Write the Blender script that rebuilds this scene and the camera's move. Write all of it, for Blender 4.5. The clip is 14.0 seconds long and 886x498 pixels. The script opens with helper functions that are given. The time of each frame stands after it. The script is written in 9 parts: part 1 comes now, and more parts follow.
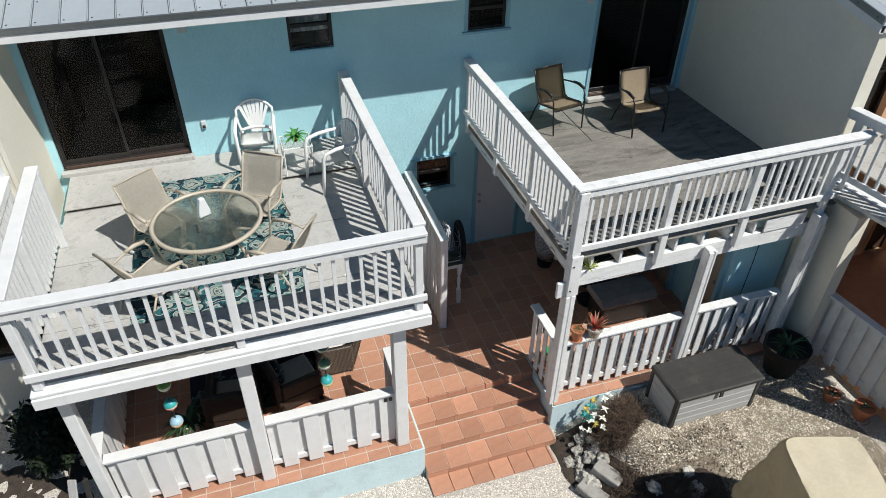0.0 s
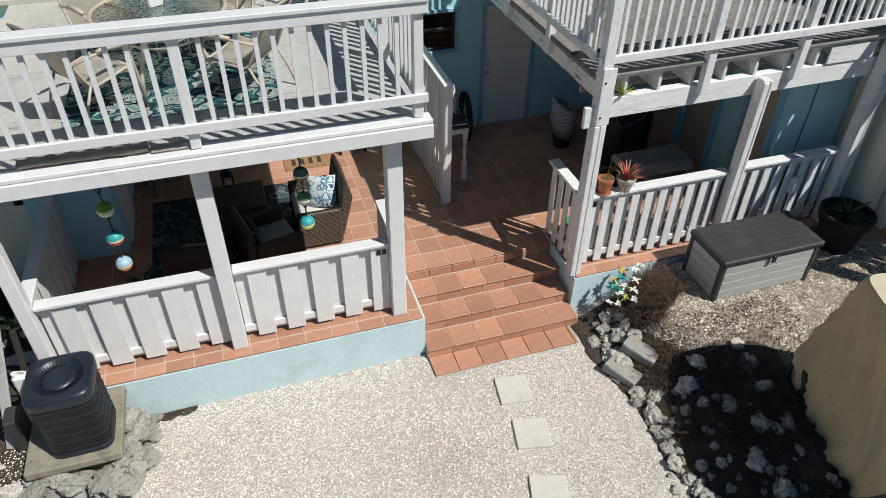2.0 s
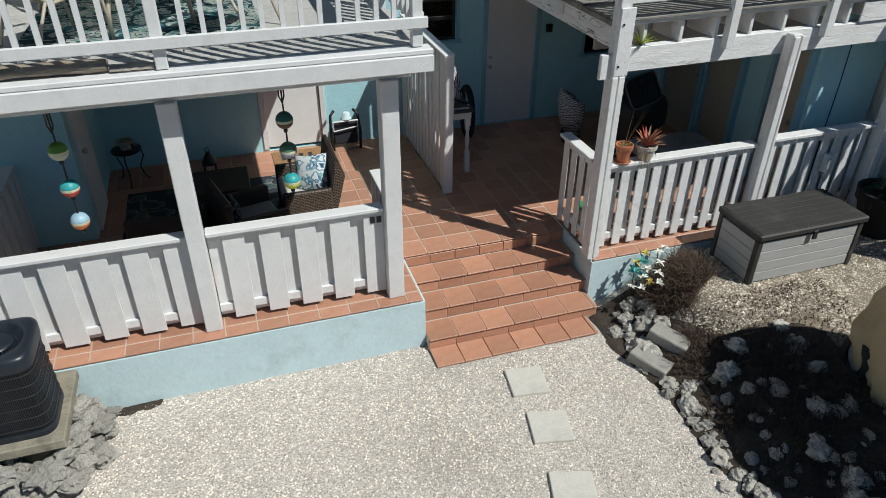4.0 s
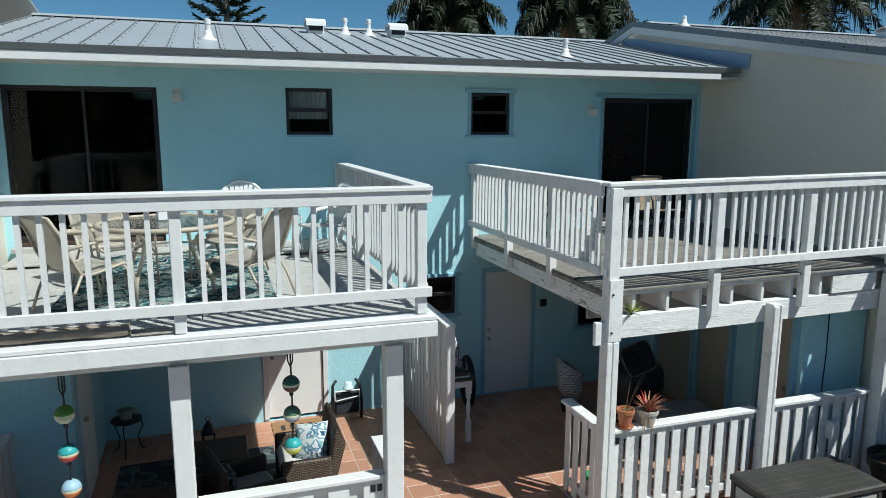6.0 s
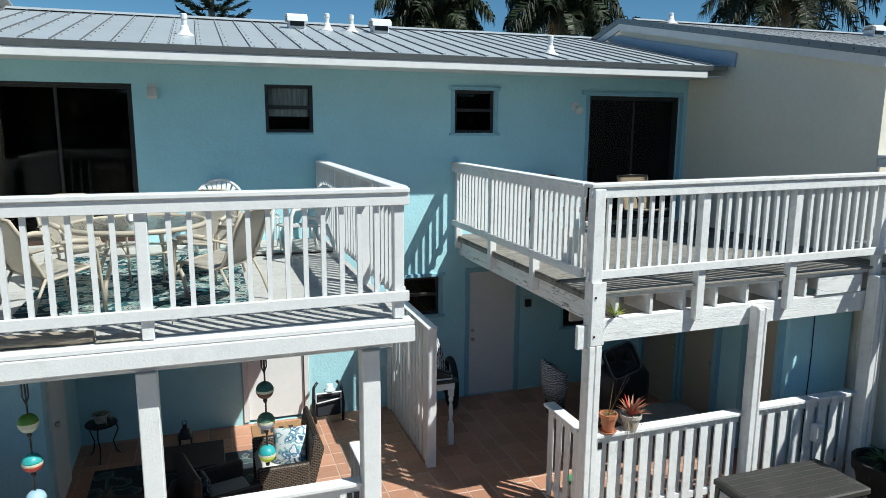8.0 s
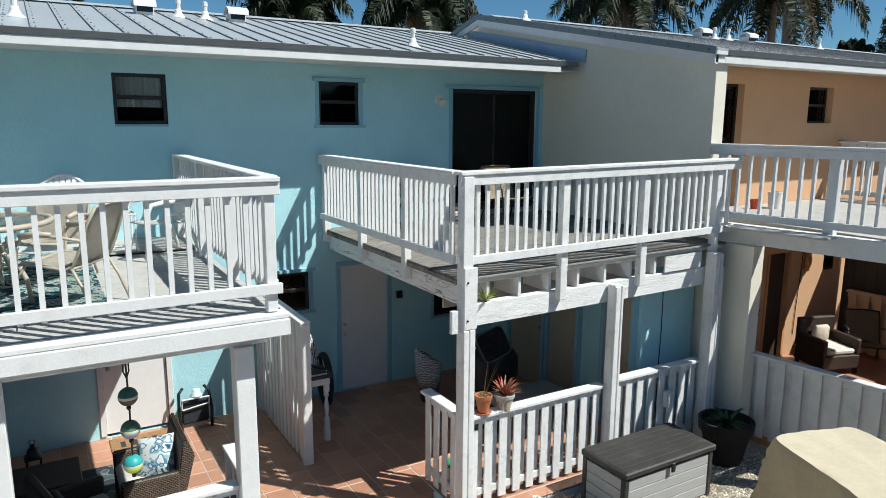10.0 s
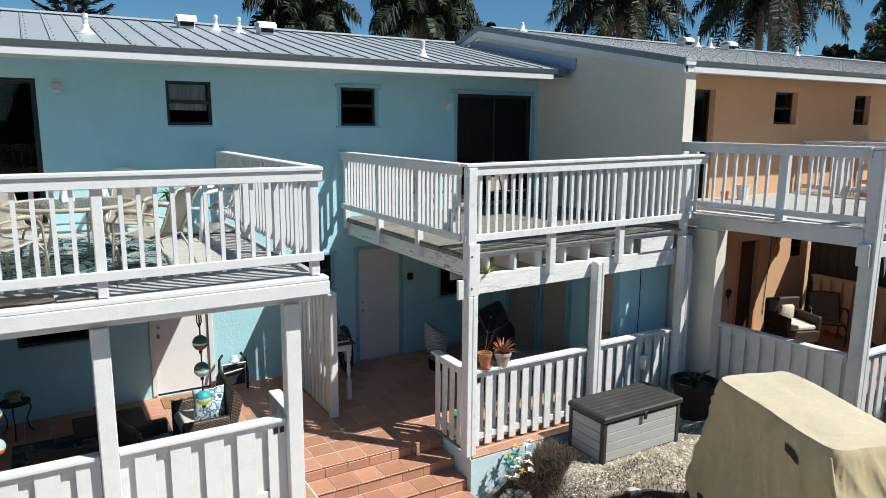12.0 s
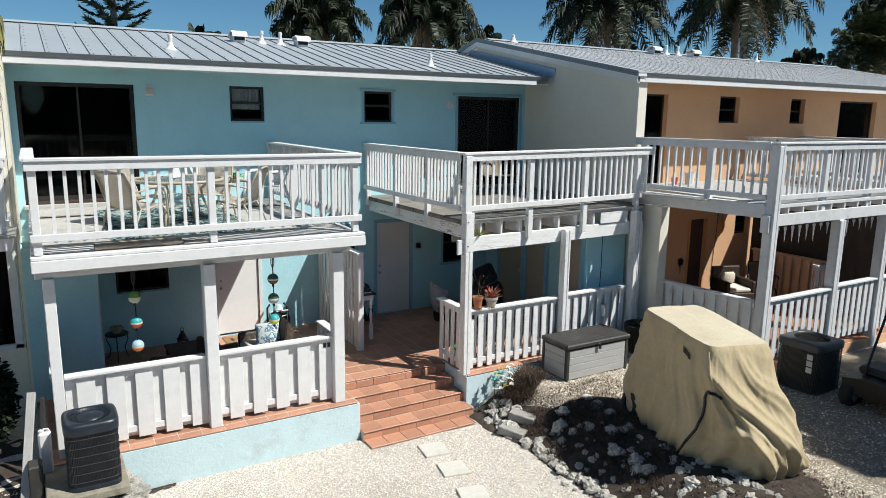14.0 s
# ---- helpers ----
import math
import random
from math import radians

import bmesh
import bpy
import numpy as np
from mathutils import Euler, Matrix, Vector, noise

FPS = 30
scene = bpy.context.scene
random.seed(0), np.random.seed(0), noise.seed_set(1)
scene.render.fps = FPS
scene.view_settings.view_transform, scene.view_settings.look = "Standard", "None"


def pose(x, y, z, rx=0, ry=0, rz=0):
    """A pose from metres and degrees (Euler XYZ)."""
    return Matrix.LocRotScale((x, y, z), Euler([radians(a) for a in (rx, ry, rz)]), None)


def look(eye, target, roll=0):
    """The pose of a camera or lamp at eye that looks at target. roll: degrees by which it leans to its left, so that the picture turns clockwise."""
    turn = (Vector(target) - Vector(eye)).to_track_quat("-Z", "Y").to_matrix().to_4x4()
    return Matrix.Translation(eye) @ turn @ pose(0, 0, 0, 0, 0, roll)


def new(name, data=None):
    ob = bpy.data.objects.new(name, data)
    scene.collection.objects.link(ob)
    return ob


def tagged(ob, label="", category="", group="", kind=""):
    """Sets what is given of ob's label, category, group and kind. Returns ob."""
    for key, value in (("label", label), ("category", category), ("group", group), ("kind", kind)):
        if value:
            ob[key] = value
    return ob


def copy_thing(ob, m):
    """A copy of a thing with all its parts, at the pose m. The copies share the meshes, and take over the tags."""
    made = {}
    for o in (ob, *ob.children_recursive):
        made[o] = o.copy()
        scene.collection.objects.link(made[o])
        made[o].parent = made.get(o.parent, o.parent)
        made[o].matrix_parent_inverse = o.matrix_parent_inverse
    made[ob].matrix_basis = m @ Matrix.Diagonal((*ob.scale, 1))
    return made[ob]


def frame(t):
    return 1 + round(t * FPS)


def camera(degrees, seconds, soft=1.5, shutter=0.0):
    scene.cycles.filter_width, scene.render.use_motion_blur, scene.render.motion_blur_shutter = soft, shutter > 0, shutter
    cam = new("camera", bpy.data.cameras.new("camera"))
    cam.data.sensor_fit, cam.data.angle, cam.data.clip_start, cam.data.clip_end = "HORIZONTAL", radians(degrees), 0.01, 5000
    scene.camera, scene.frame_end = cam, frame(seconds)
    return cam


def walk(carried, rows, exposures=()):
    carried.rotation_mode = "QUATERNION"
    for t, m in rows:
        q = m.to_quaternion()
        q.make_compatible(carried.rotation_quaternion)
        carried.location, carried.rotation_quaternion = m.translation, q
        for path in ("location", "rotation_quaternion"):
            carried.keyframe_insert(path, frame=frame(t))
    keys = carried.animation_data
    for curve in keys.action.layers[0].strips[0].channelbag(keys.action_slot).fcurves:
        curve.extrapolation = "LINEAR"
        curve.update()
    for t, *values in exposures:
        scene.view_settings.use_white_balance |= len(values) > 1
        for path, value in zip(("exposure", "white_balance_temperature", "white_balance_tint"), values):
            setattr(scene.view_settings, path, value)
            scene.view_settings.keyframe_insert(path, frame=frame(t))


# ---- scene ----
cam = camera(65.1, 14.0, soft=0.4)
PATH = [
    (0, (0.639, 0.334, 8.739), (1.138, 1.828, 7.507), 0.8),
    (0.5, (0.685, 0.351, 8.045), (1.179, 1.84, 6.804), 0.7),
    (1, (0.657, 0.359, 7.578), (1.148, 1.844, 6.331), 0.8),
    (1.5, (0.673, 0.387, 7.065), (1.159, 1.864, 5.807), 0.8),
    (2, (0.644, 0.353, 6.366), (1.135, 1.835, 5.115), 0.8),
    (2.2, (0.639, 0.382, 6.156), (1.129, 1.856, 4.897), 0.9),
    (4.5, (0.661, 0.434, 4.898), (1.224, 2.144, 4.027), -0.1),
    (5, (0.626, 0.367, 4.944), (1.236, 2.228, 4.535), 0.2),
    (5.5, (0.548, 0.254, 4.916), (1.168, 2.123, 4.564), 0.2),
    (6, (0.55, 0.256, 4.897), (1.17, 2.126, 4.551), 0.2),
    (6.5, (0.546, 0.254, 4.892), (1.164, 2.124, 4.544), 0.2),
    (7, (0.598, 0.283, 4.927), (1.208, 2.154, 4.569), 0.3),
    (7.5, (0.64, 0.333, 4.964), (1.272, 2.195, 4.603), 0.3),
    (8, (0.705, 0.375, 4.933), (1.35, 2.233, 4.575), 0.4),
    (8.5, (0.724, 0.404, 4.891), (1.5, 2.212, 4.531), 0.3),
    (9, (0.72, 0.403, 4.847), (1.629, 2.148, 4.488), 0.3),
    (9.2, (0.702, 0.441, 4.847), (1.687, 2.144, 4.484), 0.1),
    (11.5, (0.162, -0.308, 4.865), (1.166, 1.384, 4.503), 0.5),
    (12, (-0.193, -0.806, 4.845), (0.804, 0.891, 4.487), 0.4),
    (12.5, (-0.632, -1.304, 4.901), (0.368, 0.388, 4.532), 0.6),
    (13, (-1.021, -1.841, 4.92), (-0.02, -0.151, 4.545), 0.8),
    (13.5, (-1.364, -2.496, 4.935), (-0.365, -0.805, 4.557), 0.8),
    (14, (-1.7, -3.239, 4.942), (-0.703, -1.547, 4.564), 0.8),
]
walk(cam, [(t, look(eye, target, roll)) for t, eye, target, roll in PATH], [(0.0, 0.03, 6500, 9), (2.0, -0.08, 6480, 9), (4.5, -0.28, 6300, 5), (5.0, -0.14, 6200, 3), (6.0, 0.06, 6200, 3), (6.5, 0.17, 6200, 3), (9.0, 0.29, 6330, 5), (12.0, 0.31, 6450, 7), (14.0, 0.28, 6500, 8)])

# ---- world, sun ----
SUN_TO = Vector((0.52, -0.565, 1.0)).normalized()
world = bpy.data.worlds.new("sky")
scene.world = world
world.use_nodes = True
_nt = world.node_tree
_sky = _nt.nodes.new("ShaderNodeTexSky")
_sky.sky_type = "NISHITA"
_sky.sun_disc = False
_sky.sun_elevation = math.asin(SUN_TO.z)
_sky.sun_rotation = math.atan2(SUN_TO.x, SUN_TO.y)
_sky.air_density, _sky.dust_density, _sky.ozone_density = 0.8, 0.0, 3.5
_nt.nodes["Background"].inputs["Strength"].default_value = 0.061
_tint = _nt.nodes.new("ShaderNodeMix")
_tint.data_type, _tint.blend_type = "RGBA", "MULTIPLY"
_tint.inputs["Factor"].default_value, _tint.inputs["B"].default_value = 1.0, (0.67, 0.98, 1.08, 1)
_nt.links.new(_sky.outputs[0], _tint.inputs["A"])
_nt.links.new(_tint.outputs["Result"], _nt.nodes["Background"].inputs["Color"])
_sun = new("sun", bpy.data.lights.new("sun", "SUN"))
_sun.data.energy, _sun.data.angle, _sun.data.color = 5.0, radians(0.53), (0.985, 0.965, 0.92)
_sun.matrix_world = look(SUN_TO * 60, (0, 0, 0))


# ---- materials ----
MATS = {}


def material(name, colour, rough=0.6, metal=0.0, vary=0.0, scale=6.0, dark=None, stain=0.0, stain_scale=1.5, bump=0.0, bump_scale=60.0,
             rand=0.0, island=0.0, spec=0.5, stretch=(1, 1, 1), bump2=0.0, bump2_scale=8.0, crack=0.0, crack_scale=5.0):
    """A principled surface: colour with fine and coarse variation, a stain of its own shape, relief at two scales."""
    m = bpy.data.materials.new(name)
    m.use_nodes = True
    nt = m.node_tree
    b = nt.nodes["Principled BSDF"]
    b.inputs["Roughness"].default_value, b.inputs["Metallic"].default_value = rough, metal
    b.inputs["Specular IOR Level"].default_value = spec
    co = nt.nodes.new("ShaderNodeTexCoord")
    mp = nt.nodes.new("ShaderNodeMapping")
    mp.inputs["Scale"].default_value = stretch
    nt.links.new(co.outputs["Object"], mp.inputs["Vector"])
    rgb = nt.nodes.new("ShaderNodeRGB")
    rgb.outputs[0].default_value = (*colour, 1)
    out = rgb.outputs[0]

    def noise_tex(s, detail=4.0, r=0.6):
        n = nt.nodes.new("ShaderNodeTexNoise")
        n.inputs["Scale"].default_value, n.inputs["Detail"].default_value, n.inputs["Roughness"].default_value = s, detail, r
        nt.links.new(mp.outputs[0], n.inputs["Vector"])
        return n.outputs["Fac"]

    def value(src, amount):
        nonlocal out
        mr = nt.nodes.new("ShaderNodeMapRange")
        mr.inputs["From Min"].default_value, mr.inputs["From Max"].default_value = 0.3, 0.7
        mr.inputs["To Min"].default_value, mr.inputs["To Max"].default_value = 1 - amount, 1 + amount
        nt.links.new(src, mr.inputs["Value"])
        hs = nt.nodes.new("ShaderNodeHueSaturation")
        nt.links.new(out, hs.inputs["Color"])
        nt.links.new(mr.outputs[0], hs.inputs["Value"])
        out = hs.outputs[0]

    if vary:
        value(noise_tex(scale), vary)
        value(noise_tex(scale * 9, 2.0), vary * 0.6)
    if rand:
        oi = nt.nodes.new("ShaderNodeObjectInfo")
        mr = nt.nodes.new("ShaderNodeMapRange")
        mr.inputs["To Min"].default_value, mr.inputs["To Max"].default_value = 0.3, 0.7
        nt.links.new(oi.outputs["Random"], mr.inputs["Value"])
        value(mr.outputs[0], rand)
    if island:
        ge = nt.nodes.new("ShaderNodeNewGeometry")
        mr = nt.nodes.new("ShaderNodeMapRange")
        mr.inputs["To Min"].default_value, mr.inputs["To Max"].default_value = 0.3, 0.7
        nt.links.new(ge.outputs["Random Per Island"], mr.inputs["Value"])
        value(mr.outputs[0], island)
    if stain and dark:
        cr = nt.nodes.new("ShaderNodeValToRGB")
        cr.color_ramp.elements[0].position, cr.color_ramp.elements[1].position = 0.52, 0.72
        nt.links.new(noise_tex(stain_scale, 6.0, 0.7), cr.inputs["Fac"])
        mu = nt.nodes.new("ShaderNodeMath")
        mu.operation = "MULTIPLY"
        mu.inputs[1].default_value = stain
        nt.links.new(cr.outputs[0], mu.inputs[0])
        mx = nt.nodes.new("ShaderNodeMix")
        mx.data_type = "RGBA"
        mx.inputs["B"].default_value = (*dark, 1)
        nt.links.new(mu.outputs[0], mx.inputs["Factor"])
        nt.links.new(out, mx.inputs["A"])
        out = mx.outputs["Result"]
    if crack and dark:
        cr = nt.nodes.new("ShaderNodeValToRGB")
        e = cr.color_ramp.elements
        e[0].position, e[0].color, e[1].position, e[1].color = 0.478, (0, 0, 0, 1), 0.522, (0, 0, 0, 1)
        mid = e.new(0.5)
        mid.color = (1, 1, 1, 1)
        nt.links.new(noise_tex(crack_scale, 3.0, 0.55), cr.inputs["Fac"])
        gate = nt.nodes.new("ShaderNodeMapRange")
        gate.inputs["From Min"].default_value, gate.inputs["From Max"].default_value = 0.5, 0.66
        gate.inputs["To Max"].default_value = crack
        nt.links.new(noise_tex(1.9, 2.0), gate.inputs["Value"])
        mu = nt.nodes.new("ShaderNodeMath")
        mu.operation = "MULTIPLY"
        nt.links.new(cr.outputs[0], mu.inputs[0])
        nt.links.new(gate.outputs[0], mu.inputs[1])
        mx = nt.nodes.new("ShaderNodeMix")
        mx.data_type = "RGBA"
        mx.inputs["B"].default_value = (*[c * 0.5 for c in dark], 1)
        nt.links.new(mu.outputs[0], mx.inputs["Factor"])
        nt.links.new(out, mx.inputs["A"])
        out = mx.outputs["Result"]
    nt.links.new(out, b.inputs["Base Color"])
    prev = None
    for amount, s in ((bump, bump_scale), (bump2, bump2_scale)):
        if amount:
            bp = nt.nodes.new("ShaderNodeBump")
            bp.inputs["Strength"].default_value, bp.inputs["Distance"].default_value = min(1.0, amount), 0.01
            nt.links.new(noise_tex(s, 5.0), bp.inputs["Height"])
            if prev:
                nt.links.new(prev, bp.inputs["Normal"])
            prev = bp.outputs[0]
    if prev:
        nt.links.new(prev, b.inputs["Normal"])
    MATS[name] = m
    return m


WHITE = material("white_paint", (0.72, 0.72, 0.71), 0.5, vary=0.035, dark=(0.42, 0.40, 0.36), stain=0.22, stain_scale=4.5, bump=0.25, bump_scale=45, stretch=(1, 1, 1))
WORN = material("worn_white_paint", (0.76, 0.76, 0.745), 0.6, vary=0.05, dark=(0.25, 0.225, 0.195), stain=0.3, stain_scale=9, bump=0.5, bump_scale=38, bump2=0.3)
WORN_X = material("cracked_white_paint", (0.80, 0.80, 0.785), 0.6, vary=0.05, dark=(0.25, 0.225, 0.195), stain=0.3, stain_scale=9, crack=1.0, crack_scale=7, bump=0.5, bump_scale=38, bump2=0.3, stretch=(0.22, 1, 1.6))
WORN_Y = material("cracked_white_paint_side", (0.80, 0.80, 0.785), 0.6, vary=0.05, dark=(0.25, 0.225, 0.195), stain=0.35, stain_scale=9, crack=1.0, crack_scale=7, bump=0.5, bump_scale=38, bump2=0.3, stretch=(1, 0.22, 1.6))
GREYRAIL = material("pale_grey_paint", (0.66, 0.67, 0.67), 0.55, vary=0.05, dark=(0.3, 0.29, 0.27), stain=0.4, stain_scale=2.6, bump=0.3, bump_scale=45)
BLUE = material("blue_stucco", (0.425, 0.71, 0.77), 0.85, vary=0.04, scale=2.2, dark=(0.33, 0.6, 0.68), stain=0.35, stain_scale=0.9, bump=0.55, bump_scale=26, bump2=0.5, bump2_scale=7)
BLUE_TRIM = material("blue_trim_paint", (0.27, 0.5, 0.6), 0.6, vary=0.04, bump=0.15)
BLUE_PALE = material("pale_blue_masonry_paint", (0.55, 0.69, 0.72), 0.8, vary=0.05, scale=2, dark=(0.36, 0.41, 0.41), stain=0.5, stain_scale=2.4, bump=0.5, bump_scale=22)
CREAM = material("cream_stucco", (0.74, 0.70, 0.59), 0.85, vary=0.04, scale=1.6, dark=(0.58, 0.55, 0.47), stain=0.35, stain_scale=0.8, bump=0.5, bump_scale=24, bump2=0.3)
ORANGE = material("orange_stucco", (0.64, 0.385, 0.22), 0.85, vary=0.04, scale=1.8, dark=(0.57, 0.34, 0.17), stain=0.3, stain_scale=0.9, bump=0.5, bump_scale=24)
ORANGE_TRIM = material("orange_trim_paint", (0.62, 0.29, 0.11), 0.6, vary=0.04, bump=0.15)
TILE = material("terracotta_tile", (0.46, 0.235, 0.15), 0.45, vary=0.10, scale=7, rand=0.16, dark=(0.26, 0.14, 0.10), stain=0.35, stain_scale=3, bump=0.3, bump_scale=40)
GROUT = material("pale_grout", (0.50, 0.41, 0.33), 0.9, vary=0.12, scale=9, bump=0.4)
ROOF = material("grey_metal_roofing", (0.42, 0.46, 0.48), 0.42, metal=0.15, vary=0.04, scale=1.4, rand=0.07, dark=(0.33, 0.34, 0.35), stain=0.3, stain_scale=0.8, bump=0.06, bump_scale=3)
ROOF_OLD = material("chalky_grey_roofing", (0.36, 0.375, 0.385), 0.55, metal=0.05, vary=0.18, scale=3.5, rand=0.1, dark=(0.30, 0.30, 0.29), stain=0.5, stain_scale=2.2, bump=0.15, bump_scale=9)
ROOF_EDGE = material("grey_metal_edge", (0.2, 0.215, 0.22), 0.4, metal=0.6, vary=0.05, bump=0.05)
FLASH = material("blue_grey_flashing", (0.32, 0.42, 0.52), 0.45, metal=0.3, vary=0.05, bump=0.05)
DECKGREY = material("grey_deck_paint", (0.45, 0.44, 0.415), 0.75, vary=0.08, scale=3, rand=0.05, dark=(0.2, 0.19, 0.17), stain=0.5, stain_scale=6, crack=0.6, crack_scale=5, bump=0.4, bump_scale=70)
DECKDARK = material("worn_grey_deck", (0.22, 0.205, 0.18), 0.85, vary=0.22, scale=5, rand=0.15, dark=(0.06, 0.05, 0.04), stain=0.8, stain_scale=2.6, crack=1.0, crack_scale=4, stretch=(0.5, 1.6, 1), bump=0.6, bump_scale=60)
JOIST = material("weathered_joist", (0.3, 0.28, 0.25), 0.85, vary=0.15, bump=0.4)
CONCRETE = material("concrete", (0.60, 0.575, 0.51), 0.9, vary=0.08, scale=5, dark=(0.27, 0.25, 0.22), stain=0.5, stain_scale=2.4, bump=0.5, bump_scale=40)
FRAME_DK = material("dark_bronze_frame", (0.035, 0.03, 0.028), 0.45, metal=0.3, vary=0.1, bump=0.05)
FRAME_BR = material("brown_frame", (0.065, 0.038, 0.027), 0.5, vary=0.12, bump=0.15)
DOOR_WHITE = material("white_door_paint", (0.76, 0.76, 0.75), 0.5, vary=0.03, scale=2, bump=0.1)
DOOR_BEIGE = material("beige_door_paint", (0.42, 0.37, 0.285), 0.55, vary=0.04, scale=2, bump=0.1)
CHROME = material("aged_chrome", (0.5, 0.48, 0.44), 0.3, metal=1.0, vary=0.1)
BLACK = material("black_plastic", (0.012, 0.012, 0.013), 0.45, vary=0.15, bump=0.1)
# near-black: the darkness of unlit rooms is put into the wall colour
ROOM = material("unlit_room_wall", (0.03, 0.027, 0.025), 0.9, vary=0.08)
CURTAIN = material("pale_curtain", (0.55, 0.55, 0.53), 0.9, vary=0.12, scale=4, stretch=(6, 1, 0.4))


def glass(name, tint, rough=0.02):
    m = bpy.data.materials.new(name)
    m.use_nodes = True
    b = m.node_tree.nodes["Principled BSDF"]
    b.inputs["Base Color"].default_value = (*tint, 1)
    b.inputs["Transmission Weight"].default_value, b.inputs["Roughness"].default_value = 1.0, rough
    b.inputs["IOR"].default_value = 1.3
    return m


GLASS = glass("tinted_glass", (0.30, 0.31, 0.32))
GLASS_CLEAR = glass("clear_glass", (0.9, 0.92, 0.92))


# ---- builders ----
def box(bm, x0, x1, y0, y1, z0, z1, bevel=0.0):
    """A box between two corners, with its edges rounded off by bevel."""
    vs = [bm.verts.new((x, y, z)) for x in (x0, x1) for y in (y0, y1) for z in (z0, z1)]
    fs = [bm.faces.new([vs[i] for i in q]) for q in ((0, 1, 3, 2), (4, 6, 7, 5), (0, 4, 5, 1), (2, 3, 7, 6), (0, 2, 6, 4), (1, 5, 7, 3))]
    if bevel:
        es = list({e for f in fs for e in f.edges})
        bmesh.ops.bevel(bm, geom=es, offset=bevel, segments=1, affect="EDGES")
    return vs


def tube(bm, pts, r, n=8, cap=True, closed=False):
    """A round tube of radius r (or a radius for each point) along pts."""
    pts = [Vector(p) for p in pts]
    rings = []
    k = len(pts)
    side = None
    for i, p in enumerate(pts):
        a = pts[(i - 1) % k] if (i or closed) else p
        b = pts[(i + 1) % k] if (i < k - 1 or closed) else p
        d = (b - a).normalized() if (b - a).length > 1e-9 else Vector((0, 0, 1))
        if side is None:
            side = d.orthogonal().normalized()
        else:
            side = (side - d * side.dot(d))
            side = side.normalized() if side.length > 1e-6 else d.orthogonal().normalized()
        up = d.cross(side)
        rr = r[i] if isinstance(r, (list, tuple)) else r
        rings.append([bm.verts.new(p + (side * math.cos(2 * math.pi * j / n) + up * math.sin(2 * math.pi * j / n)) * rr) for j in range(n)])
    for i in range(k if closed else k - 1):
        A, B = rings[i], rings[(i + 1) % k]
        for j in range(n):
            bm.faces.new((A[j], A[(j + 1) % n], B[(j + 1) % n], B[j]))
    if cap and not closed:
        bm.faces.new(list(reversed(rings[0])))
        bm.faces.new(rings[-1])
    return rings


def lathe(bm, profile, cx=0, cy=0, n=20, z0=0.0, cap=True):
    """A turned body about the vertical through (cx, cy): profile is rows of (radius, height)."""
    rings = [[bm.verts.new((cx + r * math.cos(2 * math.pi * j / n), cy + r * math.sin(2 * math.pi * j / n), z0 + z)) for j in range(n)] for r, z in profile]
    for A, B in zip(rings, rings[1:]):
        for j in range(n):
            bm.faces.new((A[j], A[(j + 1) % n], B[(j + 1) % n], B[j]))
    if cap:
        bm.faces.new(list(reversed(rings[0])))
        bm.faces.new(rings[-1])


def prism(bm, poly, axis, a, b):
    """A polygon given in the two other axes (in x, y, z order), drawn out along axis from a to b."""
    def at(p, v):
        q = list(p)
        q.insert("xyz".index(axis), v)
        return q
    A = [bm.verts.new(at(p, a)) for p in poly]
    B = [bm.verts.new(at(p, b)) for p in poly]
    n = len(poly)
    for i in range(n):
        bm.faces.new((A[i], A[(i + 1) % n], B[(i + 1) % n], B[i]))
    bm.faces.new(list(reversed(A)))
    bm.faces.new(B)
    return A + B


def new_bm():
    return bmesh.new()


def at_of(ob):
    v = Vector(ob.location)
    while ob.parent:
        ob = ob.parent
        v = v + Vector(ob.location)
    return v


def mesh_of(name, bm, mat, smooth=False, shift=None):
    if shift is not None:
        bmesh.ops.translate(bm, verts=bm.verts, vec=shift)
    bmesh.ops.recalc_face_normals(bm, faces=bm.faces)
    me = bpy.data.meshes.new(name)
    bm.to_mesh(me)
    bm.free()
    for m in (mat if isinstance(mat, (list, tuple)) else [mat]):
        me.materials.append(m)
    if smooth:
        me.polygons.foreach_set("use_smooth", [True] * len(me.polygons))
    return me


def thing(name, at=(0, 0, 0), label="", category="", group="", kind=""):
    """An Empty at a thing's base, to hold its parts."""
    e = new(name)
    e.location = at
    e.empty_display_size = 0.1
    return tagged(e, label, category, group, kind)


def part(name, bm, mat, parent, label="", smooth=False):
    """Links a bmesh, built in the place's own metres, as one mesh under a thing or a part."""
    ob = new(name, mesh_of(name, bm, mat, smooth, -at_of(parent)))
    ob.parent = parent
    return tagged(ob, label)


def piece(name, me, parent, at, rot=0.0):
    """One of many alike parts on shared mesh data, at a place in metres."""
    ob = new(name, me)
    ob.parent = parent
    ob.location = Vector(at) - at_of(parent)
    if rot:
        ob.rotation_euler = (0, 0, rot)
    return ob


def solo(name, bm, mat, at=(0, 0, 0), label="", category="", group="", kind="", smooth=False):
    """A thing of one mesh, with its origin at its base."""
    ob = new(name, mesh_of(name, bm, mat, smooth, -Vector(at)))
    ob.location = at
    return tagged(ob, label, category, group, kind)


